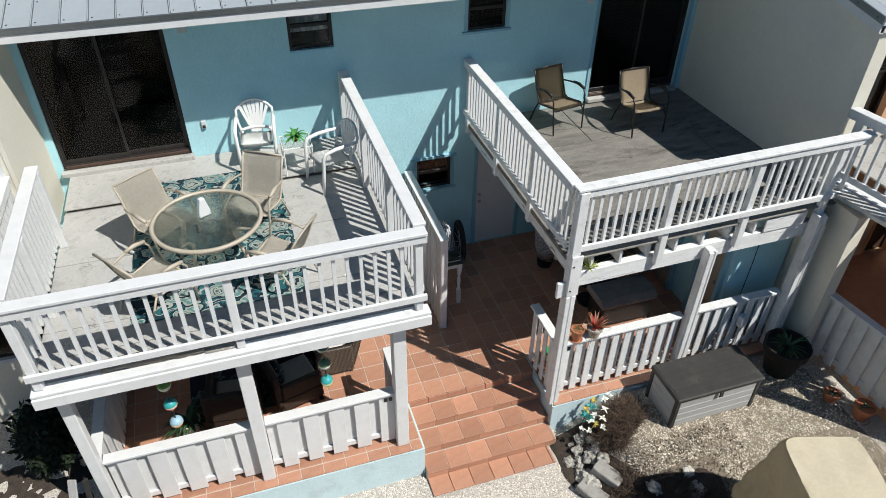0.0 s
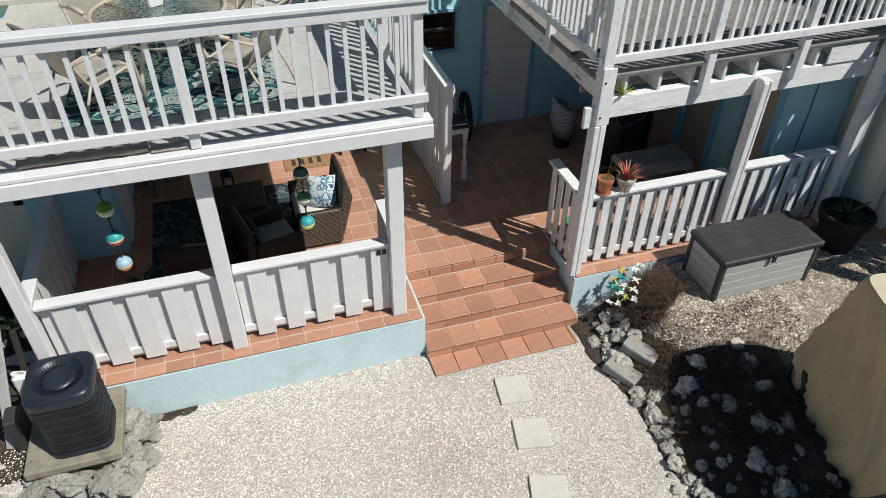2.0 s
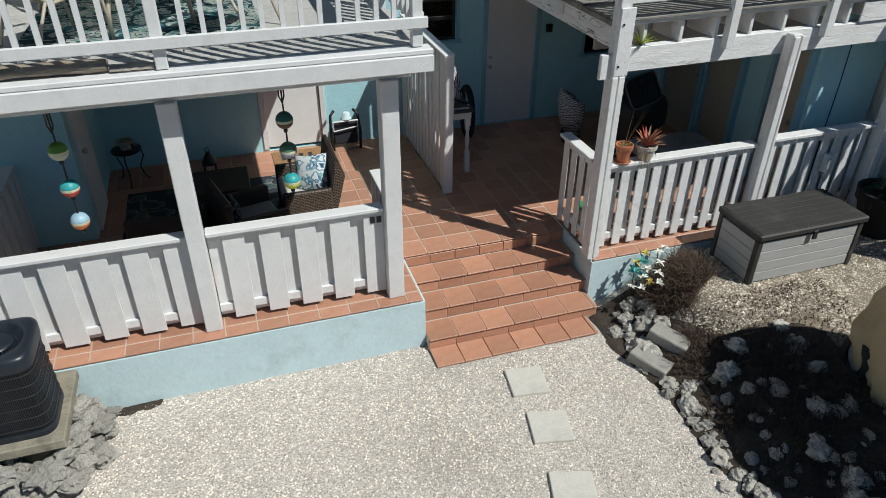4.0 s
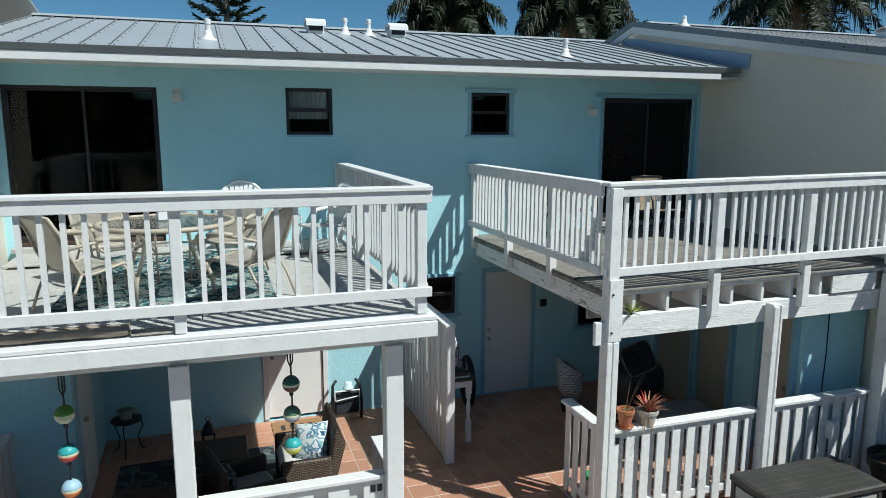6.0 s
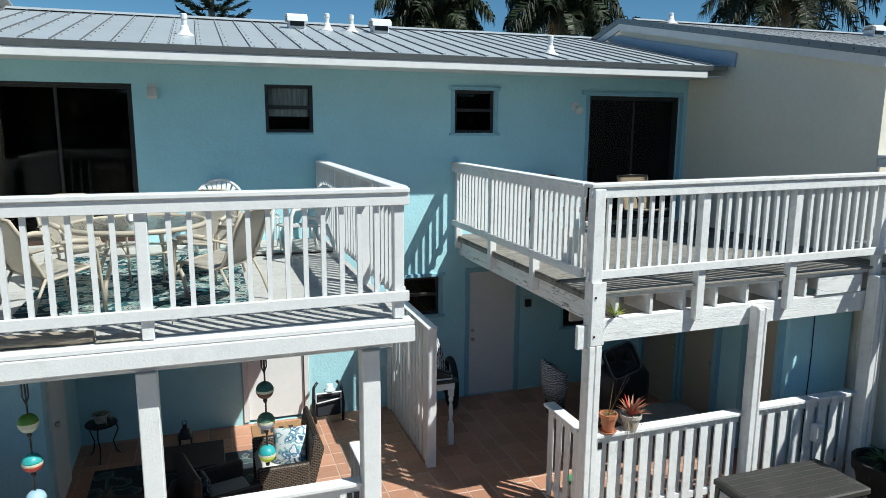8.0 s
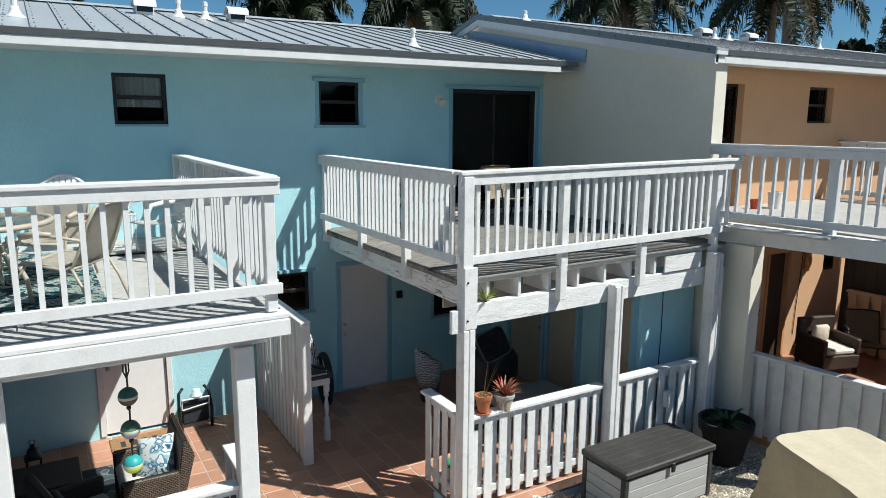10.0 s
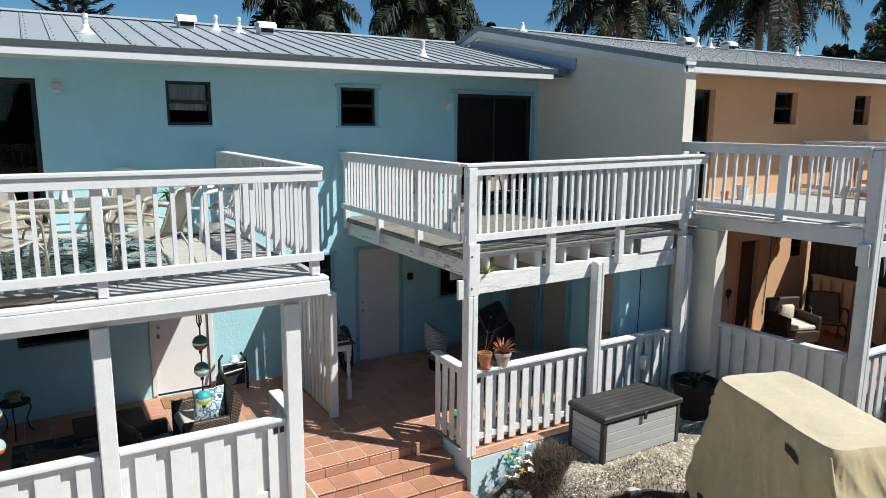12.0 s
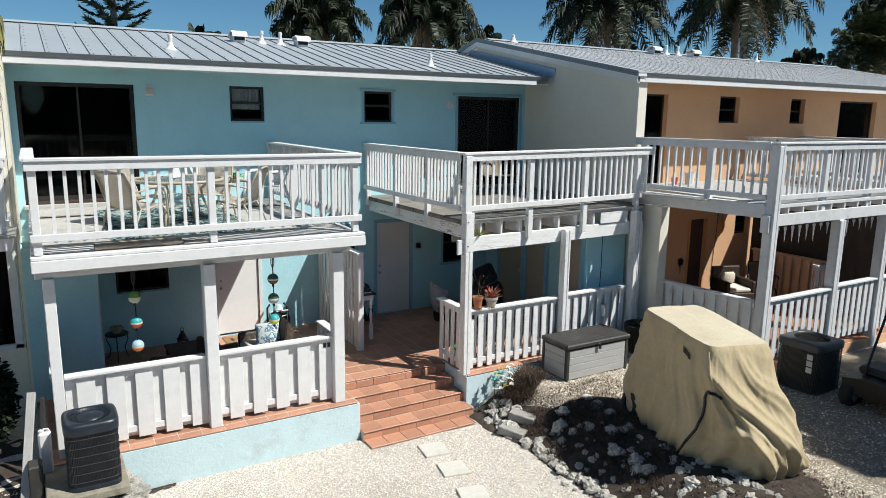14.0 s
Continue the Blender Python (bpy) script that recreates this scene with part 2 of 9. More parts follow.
def weld_wall(bm, u0, u1, z0, z1, holes, put):
    """A wall sheet with real thickness and openings. holes: rows of (u0, u1, z0, z1). put(u, z, side) gives a corner; side 0 front, 1 back."""
    us = sorted({u0, u1, *[min(max(v, u0), u1) for h in holes for v in h[:2]]})
    zs = sorted({z0, z1, *[min(max(v, z0), z1) for h in holes for v in h[2:]]})
    verts = {}

    def v(i, j, s):
        if (i, j, s) not in verts:
            verts[i, j, s] = bm.verts.new(put(us[i], zs[j], s))
        return verts[i, j, s]

    def solid(i, j):
        if not (0 <= i < len(us) - 1 and 0 <= j < len(zs) - 1):
            return False
        cu, cz = (us[i] + us[i + 1]) / 2, (zs[j] + zs[j + 1]) / 2
        return not any(a < cu < b and c < cz < d for a, b, c, d in holes)

    for i in range(len(us) - 1):
        for j in range(len(zs) - 1):
            if not solid(i, j):
                continue
            for s in (0, 1):
                bm.faces.new((v(i, j, s), v(i + 1, j, s), v(i + 1, j + 1, s), v(i, j + 1, s)))
            for di, dj, a, b in ((-1, 0, (0, 0), (0, 1)), (1, 0, (1, 0), (1, 1)), (0, -1, (0, 0), (1, 0)), (0, 1, (0, 1), (1, 1))):
                if not solid(i + di, j + dj):
                    p, q = (i + a[0], j + a[1]), (i + b[0], j + b[1])
                    bm.faces.new((v(*p, 0), v(*q, 0), v(*q, 1), v(*p, 1)))


def wall(name, x0, x1, z0, z1, y, thick, holes, mat, label):
    bm = new_bm()
    weld_wall(bm, x0, x1, z0, z1, holes, lambda u, z, s: (u, y + s * thick, z))
    return solo(name, bm, mat, (x0, y, z0), label, "wall", kind="structure")

# ---- the blue house ----
F = 10.21            # front of the facade
PF = 0.62            # porch floor
DF = 3.27            # deck floor
XL, XR = -1.97, 8.41 # inner faces of the side walls
EAVE_Y, EAVE_Z, SLOPE, RIDGE_Y = 9.22, 5.80, 0.205, 13.19
SKEW = -0.0184       # the party wall runs slightly out of square

SL1 = (-1.87, -0.085, 3.37, 5.395)
W1 = (1.56, 2.205, 4.785, 5.425)
W2 = (4.285, 4.92, 4.785, 5.41)
SL2 = (6.555, 8.265, 3.37, 5.37)
W3 = (3.44, 4.06, 2.02, 2.62)
DR = (4.56, 5.36, PF, 2.645)
W4 = (6.22, 6.95, 1.62, 2.5)
DL = (1.17, 1.97, PF, 2.645)
W5 = (-0.60, 0.30, 1.70, 2.45)
wall("wall_north", XL, XR + 0.2, PF - 0.6, 5.75, F, 0.2, [SL1, W1, W2, SL2, W3, DR, W4, DL, W5], BLUE, "pale turquoise textured stucco facade wall of the house")


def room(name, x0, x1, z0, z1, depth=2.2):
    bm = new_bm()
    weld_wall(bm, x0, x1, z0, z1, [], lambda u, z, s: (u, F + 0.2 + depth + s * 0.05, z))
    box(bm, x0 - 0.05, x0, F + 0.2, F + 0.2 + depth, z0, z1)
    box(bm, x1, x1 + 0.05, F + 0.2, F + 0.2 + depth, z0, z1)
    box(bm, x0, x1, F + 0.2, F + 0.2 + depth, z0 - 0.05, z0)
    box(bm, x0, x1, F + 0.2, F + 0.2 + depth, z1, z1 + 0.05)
    return solo(name, bm, ROOM, (x0, F + 0.2, z0), "plain room wall behind the window, coloured near-black as unlit", "wall", kind="structure")


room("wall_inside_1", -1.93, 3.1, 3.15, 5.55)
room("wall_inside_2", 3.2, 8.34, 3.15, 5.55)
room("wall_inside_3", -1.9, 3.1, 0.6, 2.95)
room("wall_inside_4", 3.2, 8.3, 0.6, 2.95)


def sash_window(name, r, frame_mat, trim=None, label="", curtain=0.0, pane_mat=None):
    """A single-hung window: bronze frame, two sashes, a pane in each."""
    x0, x1, z0, z1 = r
    w = thing(name, ((x0 + x1) / 2, F, z0), label, "window", kind="structure")
    y0, y1, f = F + 0.03, F + 0.10, 0.045
    bm = new_bm()
    for a in ((x0, x0 + f, z0, z1), (x1 - f, x1, z0, z1), (x0 + f, x1 - f, z0, z0 + f), (x0 + f, x1 - f, z1 - f, z1)):
        box(bm, a[0], a[1], y0, y1, a[2], a[3], 0.004)
    part("window_frame", bm, frame_mat, w)
    zm = (z0 + z1) / 2 + 0.02
    bm = new_bm()
    box(bm, x0 + f, x1 - f, y0 - 0.01, y1 - 0.02, zm - 0.025, zm + 0.025, 0.004)
    part("meeting_rail", bm, frame_mat, w)
    for a, b, dy in ((z0 + f, zm - 0.025, 0.01), (zm + 0.025, z1 - f, 0.035)):
        bm = new_bm()
        box(bm, x0 + f, x1 - f, y0 + dy, y0 + dy + 0.006, a, b)
        p = part("pane", bm, pane_mat or GLASS, w)
        p.visible_shadow = False
    if curtain:
        bm = new_bm()
        n = 40
        pv = None
        for i in range(n + 1):
            x = x0 + f + (x1 - x0 - 2 * f) * i / n
            y = F + 0.135 + 0.012 * math.sin(i * 1.3) + 0.006 * math.sin(i * 2.9)
            c = (bm.verts.new((x, y, z1 - (z1 - z0) * curtain)), bm.verts.new((x, y, z1)))
            if pv:
                bm.faces.new((pv[0], c[0], c[1], pv[1]))
            pv = c
        part("curtain", bm, CURTAIN, w, "pale gathered curtain")
    bm = new_bm()
    if trim:
        t = 0.055
        box(bm, x0 - t - 0.04, x1 + t + 0.04, F - 0.035, F + 0.0, z1, z1 + t, 0.006)
        box(bm, x0 - t, x0, F - 0.02, F + 0.0, z0, z1, 0.004)
        box(bm, x1, x1 + t, F - 0.02, F + 0.0, z0, z1, 0.004)
        box(bm, x0 - t - 0.03, x1 + t + 0.03, F - 0.045, F + 0.02, z0 - 0.04, z0, 0.006)
        part("window_trim", bm, trim, w, "turquoise painted timber trim")
    else:
        box(bm, x0 - 0.0, x1 + 0.0, F - 0.02, F + 0.03, z0 - 0.03, z0, 0.006)
        part("window_sill", bm, BLUE_TRIM, w)
    return w


sash_window("window_1", W1, FRAME_DK, None, "dark bronze single-hung window with a pale curtain in turquoise stucco", 0.66, GLASS_CLEAR)
sash_window("window_2", W2, FRAME_DK, BLUE_TRIM, "dark single-hung window with turquoise painted timber trim", 0.0)
sash_window("window_3", W3, FRAME_DK, BLUE_TRIM, "dark ground-floor window with turquoise trim over the passage")
sash_window("window_4", W4, FRAME_DK, BLUE_TRIM, "dark window in the shaded back wall of the porch")
sash_window("window_5", W5, FRAME_DK, None, "wide dark bronze window in the shaded porch wall")


def slider(name, r, frame_mat, label, trim=False):
    x0, x1, z0, z1 = r
    d = thing(name, ((x0 + x1) / 2, F, z0), label, "sliding door", kind="structure")
    f, y0, y1 = 0.032, F + 0.04, F + 0.15
    bm = new_bm()
    for a in ((x0, x0 + f, z0, z1), (x1 - f, x1, z0, z1), (x0 + f, x1 - f, z0, z0 + 0.06), (x0 + f, x1 - f, z1 - f, z1)):
        box(bm, a[0], a[1], y0, y1, a[2], a[3], 0.004)
    part("door_frame", bm, frame_mat, d)
    bm = new_bm()
    box(bm, x0 + f, x1 - f, y0 - 0.03, y0 - 0.001, z0, z0 + 0.05, 0.004)
    part("bottom_track", bm, FRAME_BR, d, "brown bottom track")
    xm = (x0 + x1) / 2
    for k, (a, b, y) in enumerate(((x0 + f, xm + 0.03, F + 0.06), (xm - 0.03, x1 - f, F + 0.10))):
        bm = new_bm()
        g = 0.034
        for q in ((a, a + g, z0 + 0.06, z1 - f), (b - g, b, z0 + 0.06, z1 - f), (a + g, b - g, z0 + 0.06, z0 + 0.13), (a + g, b - g, z1 - f - g, z1 - f)):
            box(bm, q[0], q[1], y, y + 0.03, q[2], q[3], 0.003)
        lf = part("door_leaf", bm, FRAME_DK, d)
        bm = new_bm()
        box(bm, a + g, b - g, y + 0.01, y + 0.016, z0 + 0.13, z1 - f - g)
        p = part("pane", bm, GLASS, lf)
        p.visible_shadow = False
        if k == 0:
            bm = new_bm()
            box(bm, a + 0.005, a + 0.03, y - 0.03, y, z0 + 0.95, z0 + 1.15, 0.006)
            part("door_handle", bm, BLACK, lf)
    bm = new_bm()
    box(bm, x0 - 0.03, x1 + 0.03, F - 0.10, F + 0.04, z0 - 0.07, z0, 0.008)
    part("door_sill", bm, DECKGREY, d, "pale grey painted sill")
    if trim:
        bm = new_bm()
        box(bm, x0 - 0.14, x1 + 0.04, F - 0.04, F, z1 + 0.01, z1 + 0.07, 0.006)
        box(bm, x1, x1 + 0.06, F - 0.02, F, z0, z1, 0.004)
        box(bm, x0 - 0.06, x0, F - 0.02, F, z0, z1, 0.004)
        part("door_trim", bm, BLUE_TRIM, d, "turquoise painted timber trim")
    return d


slider("door_1", SL1, FRAME_DK, "brown-framed sliding glass door with dark tinted panes")
slider("door_2", SL2, FRAME_DK, "dark bronze sliding glass door with turquoise trim", True)


def panel_door(name, x0, x1, z0, z1, y, mat, label, knob_left=True, axis="x", knobs=(0.93, 1.08)):
    """A flush door in its frame; axis y turns it into a side wall whose face looks towards -x."""
    def bx(bm, a, b, c, e, z, w, bv):
        if axis == "x":
            box(bm, a, b, y + c, y + e, z, w, bv)
        else:
            box(bm, y + c, y + e, a, b, z, w, bv)
    at = ((x0 + x1) / 2, y, z0) if axis == "x" else (y, (x0 + x1) / 2, z0)
    d = thing(name, at, label, "door", kind="structure")
    bm = new_bm()
    t = 0.07
    bx(bm, x0 - t, x0, -0.025, 0.06, z0, z1 + t, 0.004)
    bx(bm, x1, x1 + t, -0.025, 0.06, z0, z1 + t, 0.004)
    bx(bm, x0, x1, -0.025, 0.06, z1, z1 + t, 0.004)
    part("door_frame", bm, WHITE if mat is DOOR_WHITE and name == "door_4" else BLUE_TRIM, d)
    bm = new_bm()
    bx(bm, x0 + 0.004, x1 - 0.004, 0.015, 0.055, z0 + 0.012, z1 - 0.004, 0.003)
    lf = part("door_leaf", bm, mat, d)
    xk = x0 + 0.07 if knob_left else x1 - 0.07
    for i, h in enumerate(knobs):
        bm = new_bm()
        c = (xk, y - 0.03) if axis == "x" else (y - 0.03, xk)
        prof = [(0.012, -0.045), (0.028, -0.03), (0.03, -0.005), (0.018, 0.0)] if i == 0 else [(0.027, -0.02), (0.027, 0.0)]
        lathe(bm, prof, n=12)
        rot = Matrix.Rotation(radians(-90), 4, "X") if axis == "x" else Matrix.Rotation(radians(90), 4, "Y")
        bmesh.ops.transform(bm, matrix=Matrix.Translation((c[0], c[1] + (0.045 if axis == "x" else 0), z0 + h)) @ Matrix.Translation((0.045 if axis == "y" else 0, 0, 0)) @ rot, verts=bm.verts)
        part("door_knob" if i == 0 else "deadbolt", bm, CHROME, lf, "dull metal knob" if i == 0 else "")
    return d


panel_door("door_3", DR[0] + 0.0, DR[1], PF, DR[3], F, DOOR_WHITE, "plain white flush entrance door in the shaded passage")
panel_door("door_4", DL[0], DL[1], PF + 0.03, DL[3], F, DOOR_WHITE, "plain white flush door at the back of the porch")

# closet blocks under the decks
bm = new_bm()
box(bm, XL, -1.02, 8.30, F, PF, 2.98)
solo("wall_closet_1", bm, BLUE, (-1.5, 8.3, PF), "turquoise stucco storage closet wall at the end of the porch", "wall", kind="structure")
bm = new_bm()
box(bm, 7.42, XR, 6.72, F, PF, 2.98)
solo("wall_closet_2", bm, BLUE, (7.8, 6.7, PF), "turquoise plywood storage closet wall beside the porch", "wall", kind="structure")
for i, (a, b) in enumerate(((8.74, 9.58), (7.94, 8.58), (6.85, 7.35))):
    panel_door("door_%d" % (5 + i), a, b, PF, 2.62, 7.42 - 0.055, DOOR_BEIGE, "beige flush closet door in deep porch shade", knob_left=True, axis="y", knobs=(0.98,))
bm = new_bm()
box(bm, -1.02, -0.985, 8.5, 9.25, PF, 2.6, 0.004)
dk = solo("door_8", bm, DOOR_WHITE, (-1.0, 8.9, PF), "white closet door on the porch's end wall", "door", kind="structure")
bm = new_bm()
lathe(bm, [(0.012, 0.0), (0.03, 0.02), (0.03, 0.045), (0.012, 0.055)], n=12)
bmesh.ops.transform(bm, matrix=Matrix.Translation((-0.985, 8.62, 1.6)) @ Matrix.Rotation(radians(90), 4, "Y"), verts=bm.verts)
part("door_knob", bm, CHROME, dk)

# side walls
def skew(bm):
    for v in bm.verts:
        v.co.x += SKEW * (v.co.y - F)


OE_Y, OR_Y = 6.62, 12.15   # eave and ridge of the orange house


def orange_top(y):
    return 5.80 + 0.191 * (y - OE_Y) if y < OR_Y else orange_top(OR_Y - 0.001) - 0.28 * (y - OR_Y)


bm = new_bm()
prism(bm, [(6.68, -0.1), (13.4, -0.1), (13.4, orange_top(13.4) - 0.08), (OR_Y, orange_top(OR_Y) - 0.08), (6.68, orange_top(6.68) - 0.1)], "x", XR, XR + 0.22)
skew(bm)
solo("wall_east", bm, CREAM, (XR, 6.68, 0), "cream stucco side wall between two houses", "wall", kind="structure")
bm = new_bm()
prism(bm, [(8.55, -0.3), (13.4, -0.3), (13.4, 6.5), (8.55, 5.85)], "x", XL - 0.05, XL)
solo("wall_west", bm, CREAM, (XL, 8.55, 0), "cream stucco side wall at the end of the house", "wall", kind="structure")


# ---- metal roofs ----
ROOF_SEAM = material("dark_roof_seam", (0.12, 0.125, 0.13), 0.6, vary=0.2, bump=0.1)


def metal_roof(name, x0, x1, ye, ze, slope, yr, label, rib=0.305, cut=0.0, sheet=None, rise=0.016):
    """A low-pitched metal roof: pans side by side with raised seams, drip edge, fascia and ridge cap."""
    r = thing(name, ((x0 + x1) / 2, ye, ze), label, "roof", kind="structure")
    n = max(1, round((x1 - x0) / rib))
    w = (x1 - x0) / n
    zr = ze + slope * (yr - ye)
    L = math.hypot(yr - ye, zr - ze)
    ang = math.atan2(zr - ze, yr - ye)
    bm = new_bm()
    s = rise
    prof = [(0, 0), (0, s), (0.005, s + 0.006), (0.015, s + 0.006), (0.02, 0.004), (w, 0.004), (w, 0)]
    prism(bm, prof, "y", 0, L)
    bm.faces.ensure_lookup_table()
    # the seam's sides take a darker colour than the pan
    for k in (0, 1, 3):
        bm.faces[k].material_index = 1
    bmesh.ops.rotate(bm, verts=bm.verts, cent=(0, 0, 0), matrix=Matrix.Rotation(ang, 3, "X"))
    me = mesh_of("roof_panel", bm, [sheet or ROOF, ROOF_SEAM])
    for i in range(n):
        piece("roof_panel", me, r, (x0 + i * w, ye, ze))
    bm = new_bm()
    for i in range(n + 1):
        for k in range(int(L / 0.45)):
            y = ye + 0.06 + k * 0.45
            if y < yr:
                cx, cz = x0 + min(i * w + 0.055, x1 - x0 - 0.01), ze + slope * (y - ye) + 0.006
                box(bm, cx - 0.008, cx + 0.008, y - 0.008, y + 0.008, cz, cz + 0.008)
    tagged(part("screw", bm, ROOF_EDGE, r), kind="stuff")
    bm = new_bm()
    prism(bm, [(ye - 0.012, ze - 0.075), (ye + 0.0, ze - 0.075), (ye + 0.02, ze - 0.002), (ye - 0.03, ze - 0.002)], "x", x0, x1)
    part("drip_edge", bm, ROOF_EDGE, r, "grey metal drip edge")
    bm = new_bm()
    box(bm, x0, x1 - cut, ye, ye + 0.03, ze - 0.178, ze - 0.076, 0.005)
    part("fascia", bm, WHITE, r, "white painted fascia board")
    bm = new_bm()
    prism(bm, [(ye + 0.03, ze - 0.165), (F, ze - 0.15) if ye > 8 else (ye + 0.9, ze - 0.10), (F, ze - 0.13) if ye > 8 else (ye + 0.9, ze - 0.08), (ye + 0.03, ze - 0.145)], "x", x0, x1)
    part("soffit", bm, GREYRAIL, r, "grey painted soffit")
    bm = new_bm()
    prism(bm, [(yr - 0.16, zr - 0.005), (yr, zr + 0.05), (yr + 0.16, zr - 0.005), (yr, zr + 0.03)], "x", x0, x1)
    part("ridge_cap", bm, ROOF, r, "bright metal ridge cap")
    bm = new_bm()
    prism(bm, [(yr, zr), (yr + 4, zr - slope * 4), (yr + 4, zr - slope * 4 - 0.05), (yr, zr - 0.05)], "x", x0, x1)
    part("rear_slope", bm, ROOF, r)
    return r


metal_roof("roof_1", XL - 0.05, XR - 0.10, EAVE_Y, EAVE_Z, SLOPE, RIDGE_Y, "low-pitched grey metal roof with raised seams on the blue house", cut=0.34)
ORF = metal_roof("roof_2", XR + 0.16, 24.0, OE_Y, orange_top(OE_Y), 0.191, OR_Y, "low-pitched grey metal roof with raised seams on the orange house", sheet=ROOF_OLD, rise=0.003)

xe = lambda y: XR - 0.12 + SKEW * (y - F)
bm = new_bm()
vs = [bm.verts.new((x, y, orange_top(y) + dz)) for y, x2 in ((OE_Y - 0.03, XR + 0.16), (OR_Y, XR + 0.19)) for x in (xe(y), x2) for dz in (-0.02, 0.008)]
for q in ((0, 1, 3, 2), (4, 6, 7, 5), (0, 4, 5, 1), (2, 3, 7, 6), (0, 2, 6, 4), (1, 5, 7, 3)):
    bm.faces.new([vs[i] for i in q])
part("edge_panel", bm, ROOF, ORF)
bm = new_bm()
box(bm, XR - 0.06, XR + 0.16, OE_Y, OE_Y + 0.03, orange_top(OE_Y) - 0.178, orange_top(OE_Y) - 0.076, 0.004)
box(bm, XR - 0.06, XR + 0.16, OE_Y - 0.03, OE_Y, orange_top(OE_Y) - 0.075, orange_top(OE_Y) - 0.022, 0.004)
part("fascia", bm, WHITE, ORF)
# gable trim on the side wall above the blue roof
bm = new_bm()
for a, b in ((OE_Y, OR_Y), (OR_Y, 13.3)):
    prism(bm, [(a, orange_top(a) - 0.19), (b, orange_top(b) - 0.19), (b, orange_top(b) - 0.0), (a, orange_top(a) - 0.0)], "x", XR - 0.10, XR - 0.055)
skew(bm)
gt = solo("trim", bm, WHITE, (XR - 0.1, 9, 6), "white gable board under the metal roof edge", "trim", kind="structure")
bm = new_bm()
for a, b in ((OE_Y, OR_Y), (OR_Y, 13.3)):
    prism(bm, [(a, orange_top(a) - 0.07), (b, orange_top(b) - 0.07), (b, orange_top(b) + 0.03), (a, orange_top(a) + 0.03)], "x", XR - 0.125, XR - 0.102)
skew(bm)
gf = part("metal_edge", bm, ROOF_EDGE, gt, "grey metal edge strip with screws")
bm = new_bm()
k = OE_Y + 0.1
while k < OR_Y - 0.1:
    box(bm, XR - 0.131, XR - 0.125, k - 0.009, k + 0.009, orange_top(k) - 0.03, orange_top(k) - 0.012)
    k += 0.34
skew(bm)
tagged(part("screw", bm, BLACK, gt), kind="stuff")
bm = new_bm()
zz = lambda y: EAVE_Z + SLOPE * (y - EAVE_Y)
prism(bm, [(EAVE_Y - 0.06, zz(EAVE_Y) - 0.01), (12.6, zz(12.6) + 0.02), (12.6, zz(12.6) + 0.15), (EAVE_Y - 0.08, zz(EAVE_Y) + 0.19)], "x", XR - 0.035, XR - 0.003)
skew(bm)
solo("roof_flashing", bm, FLASH, (XR, EAVE_Y, EAVE_Z), "blue-grey metal flashing where the roof meets the side wall", "flashing", kind="structure")


# roof vents
def pipe_vent(x, y, h=0.2, rz=zz, mat=WHITE):
    v = thing("vent_pipe", (x, y, rz(y)), "white plumbing vent pipe with a flared boot on metal roofing", "vent", "roof vents")
    bm = new_bm()
    lathe(bm, [(0.035, 0.02), (0.035, h), (0.042, h), (0.042, h + 0.06), (0.03, h + 0.07)], x, y, 12, rz(y))
    part("pipe", bm, mat, v, smooth=False)
    bm = new_bm()
    lathe(bm, [(0.13, -0.025), (0.12, 0.0), (0.075, 0.03), (0.052, 0.08), (0.046, 0.12)], x, y, 14, rz(y))
    part("boot", bm, mat, v, smooth=True)
    return v


def box_vent(x, y, rz=zz):
    v = thing("roof_vent", (x, y, rz(y)), "white hooded exhaust vent on metal roofing", "vent", "roof vents")
    z = rz(y)
    bm = new_bm()
    box(bm, x - 0.13, x + 0.13, y - 0.1, y + 0.16, z - 0.02, z + 0.13, 0.01)
    part("body", bm, WHITE, v)
    bm = new_bm()
    prism(bm, [(y - 0.17, z + 0.10), (y - 0.16, z + 0.17), (y - 0.05, z + 0.225), (y + 0.14, z + 0.21), (y + 0.19, z + 0.12), (y + 0.16, z + 0.12), (y + 0.12, z + 0.19), (y - 0.05, z + 0.205), (y - 0.14, z + 0.155), (y - 0.15, z + 0.10)], "x", x - 0.16, x + 0.16)
    part("hood", bm, WHITE, v, "white sheet-metal hood")
    bm = new_bm()
    box(bm, x - 0.11, x + 0.11, y - 0.125, y - 0.102, z + 0.03, z + 0.11)
    part("grille", bm, BLACK, v)
    return v


pipe_vent(0.59, 10.35)
pipe_vent(2.77, 12.18)
pipe_vent(3.16, 12.12)
pipe_vent(5.68, 9.92)
box_vent(2.28, 12.24)
box_vent(3.64, 12.12)
oz = lambda y: orange_top(y)

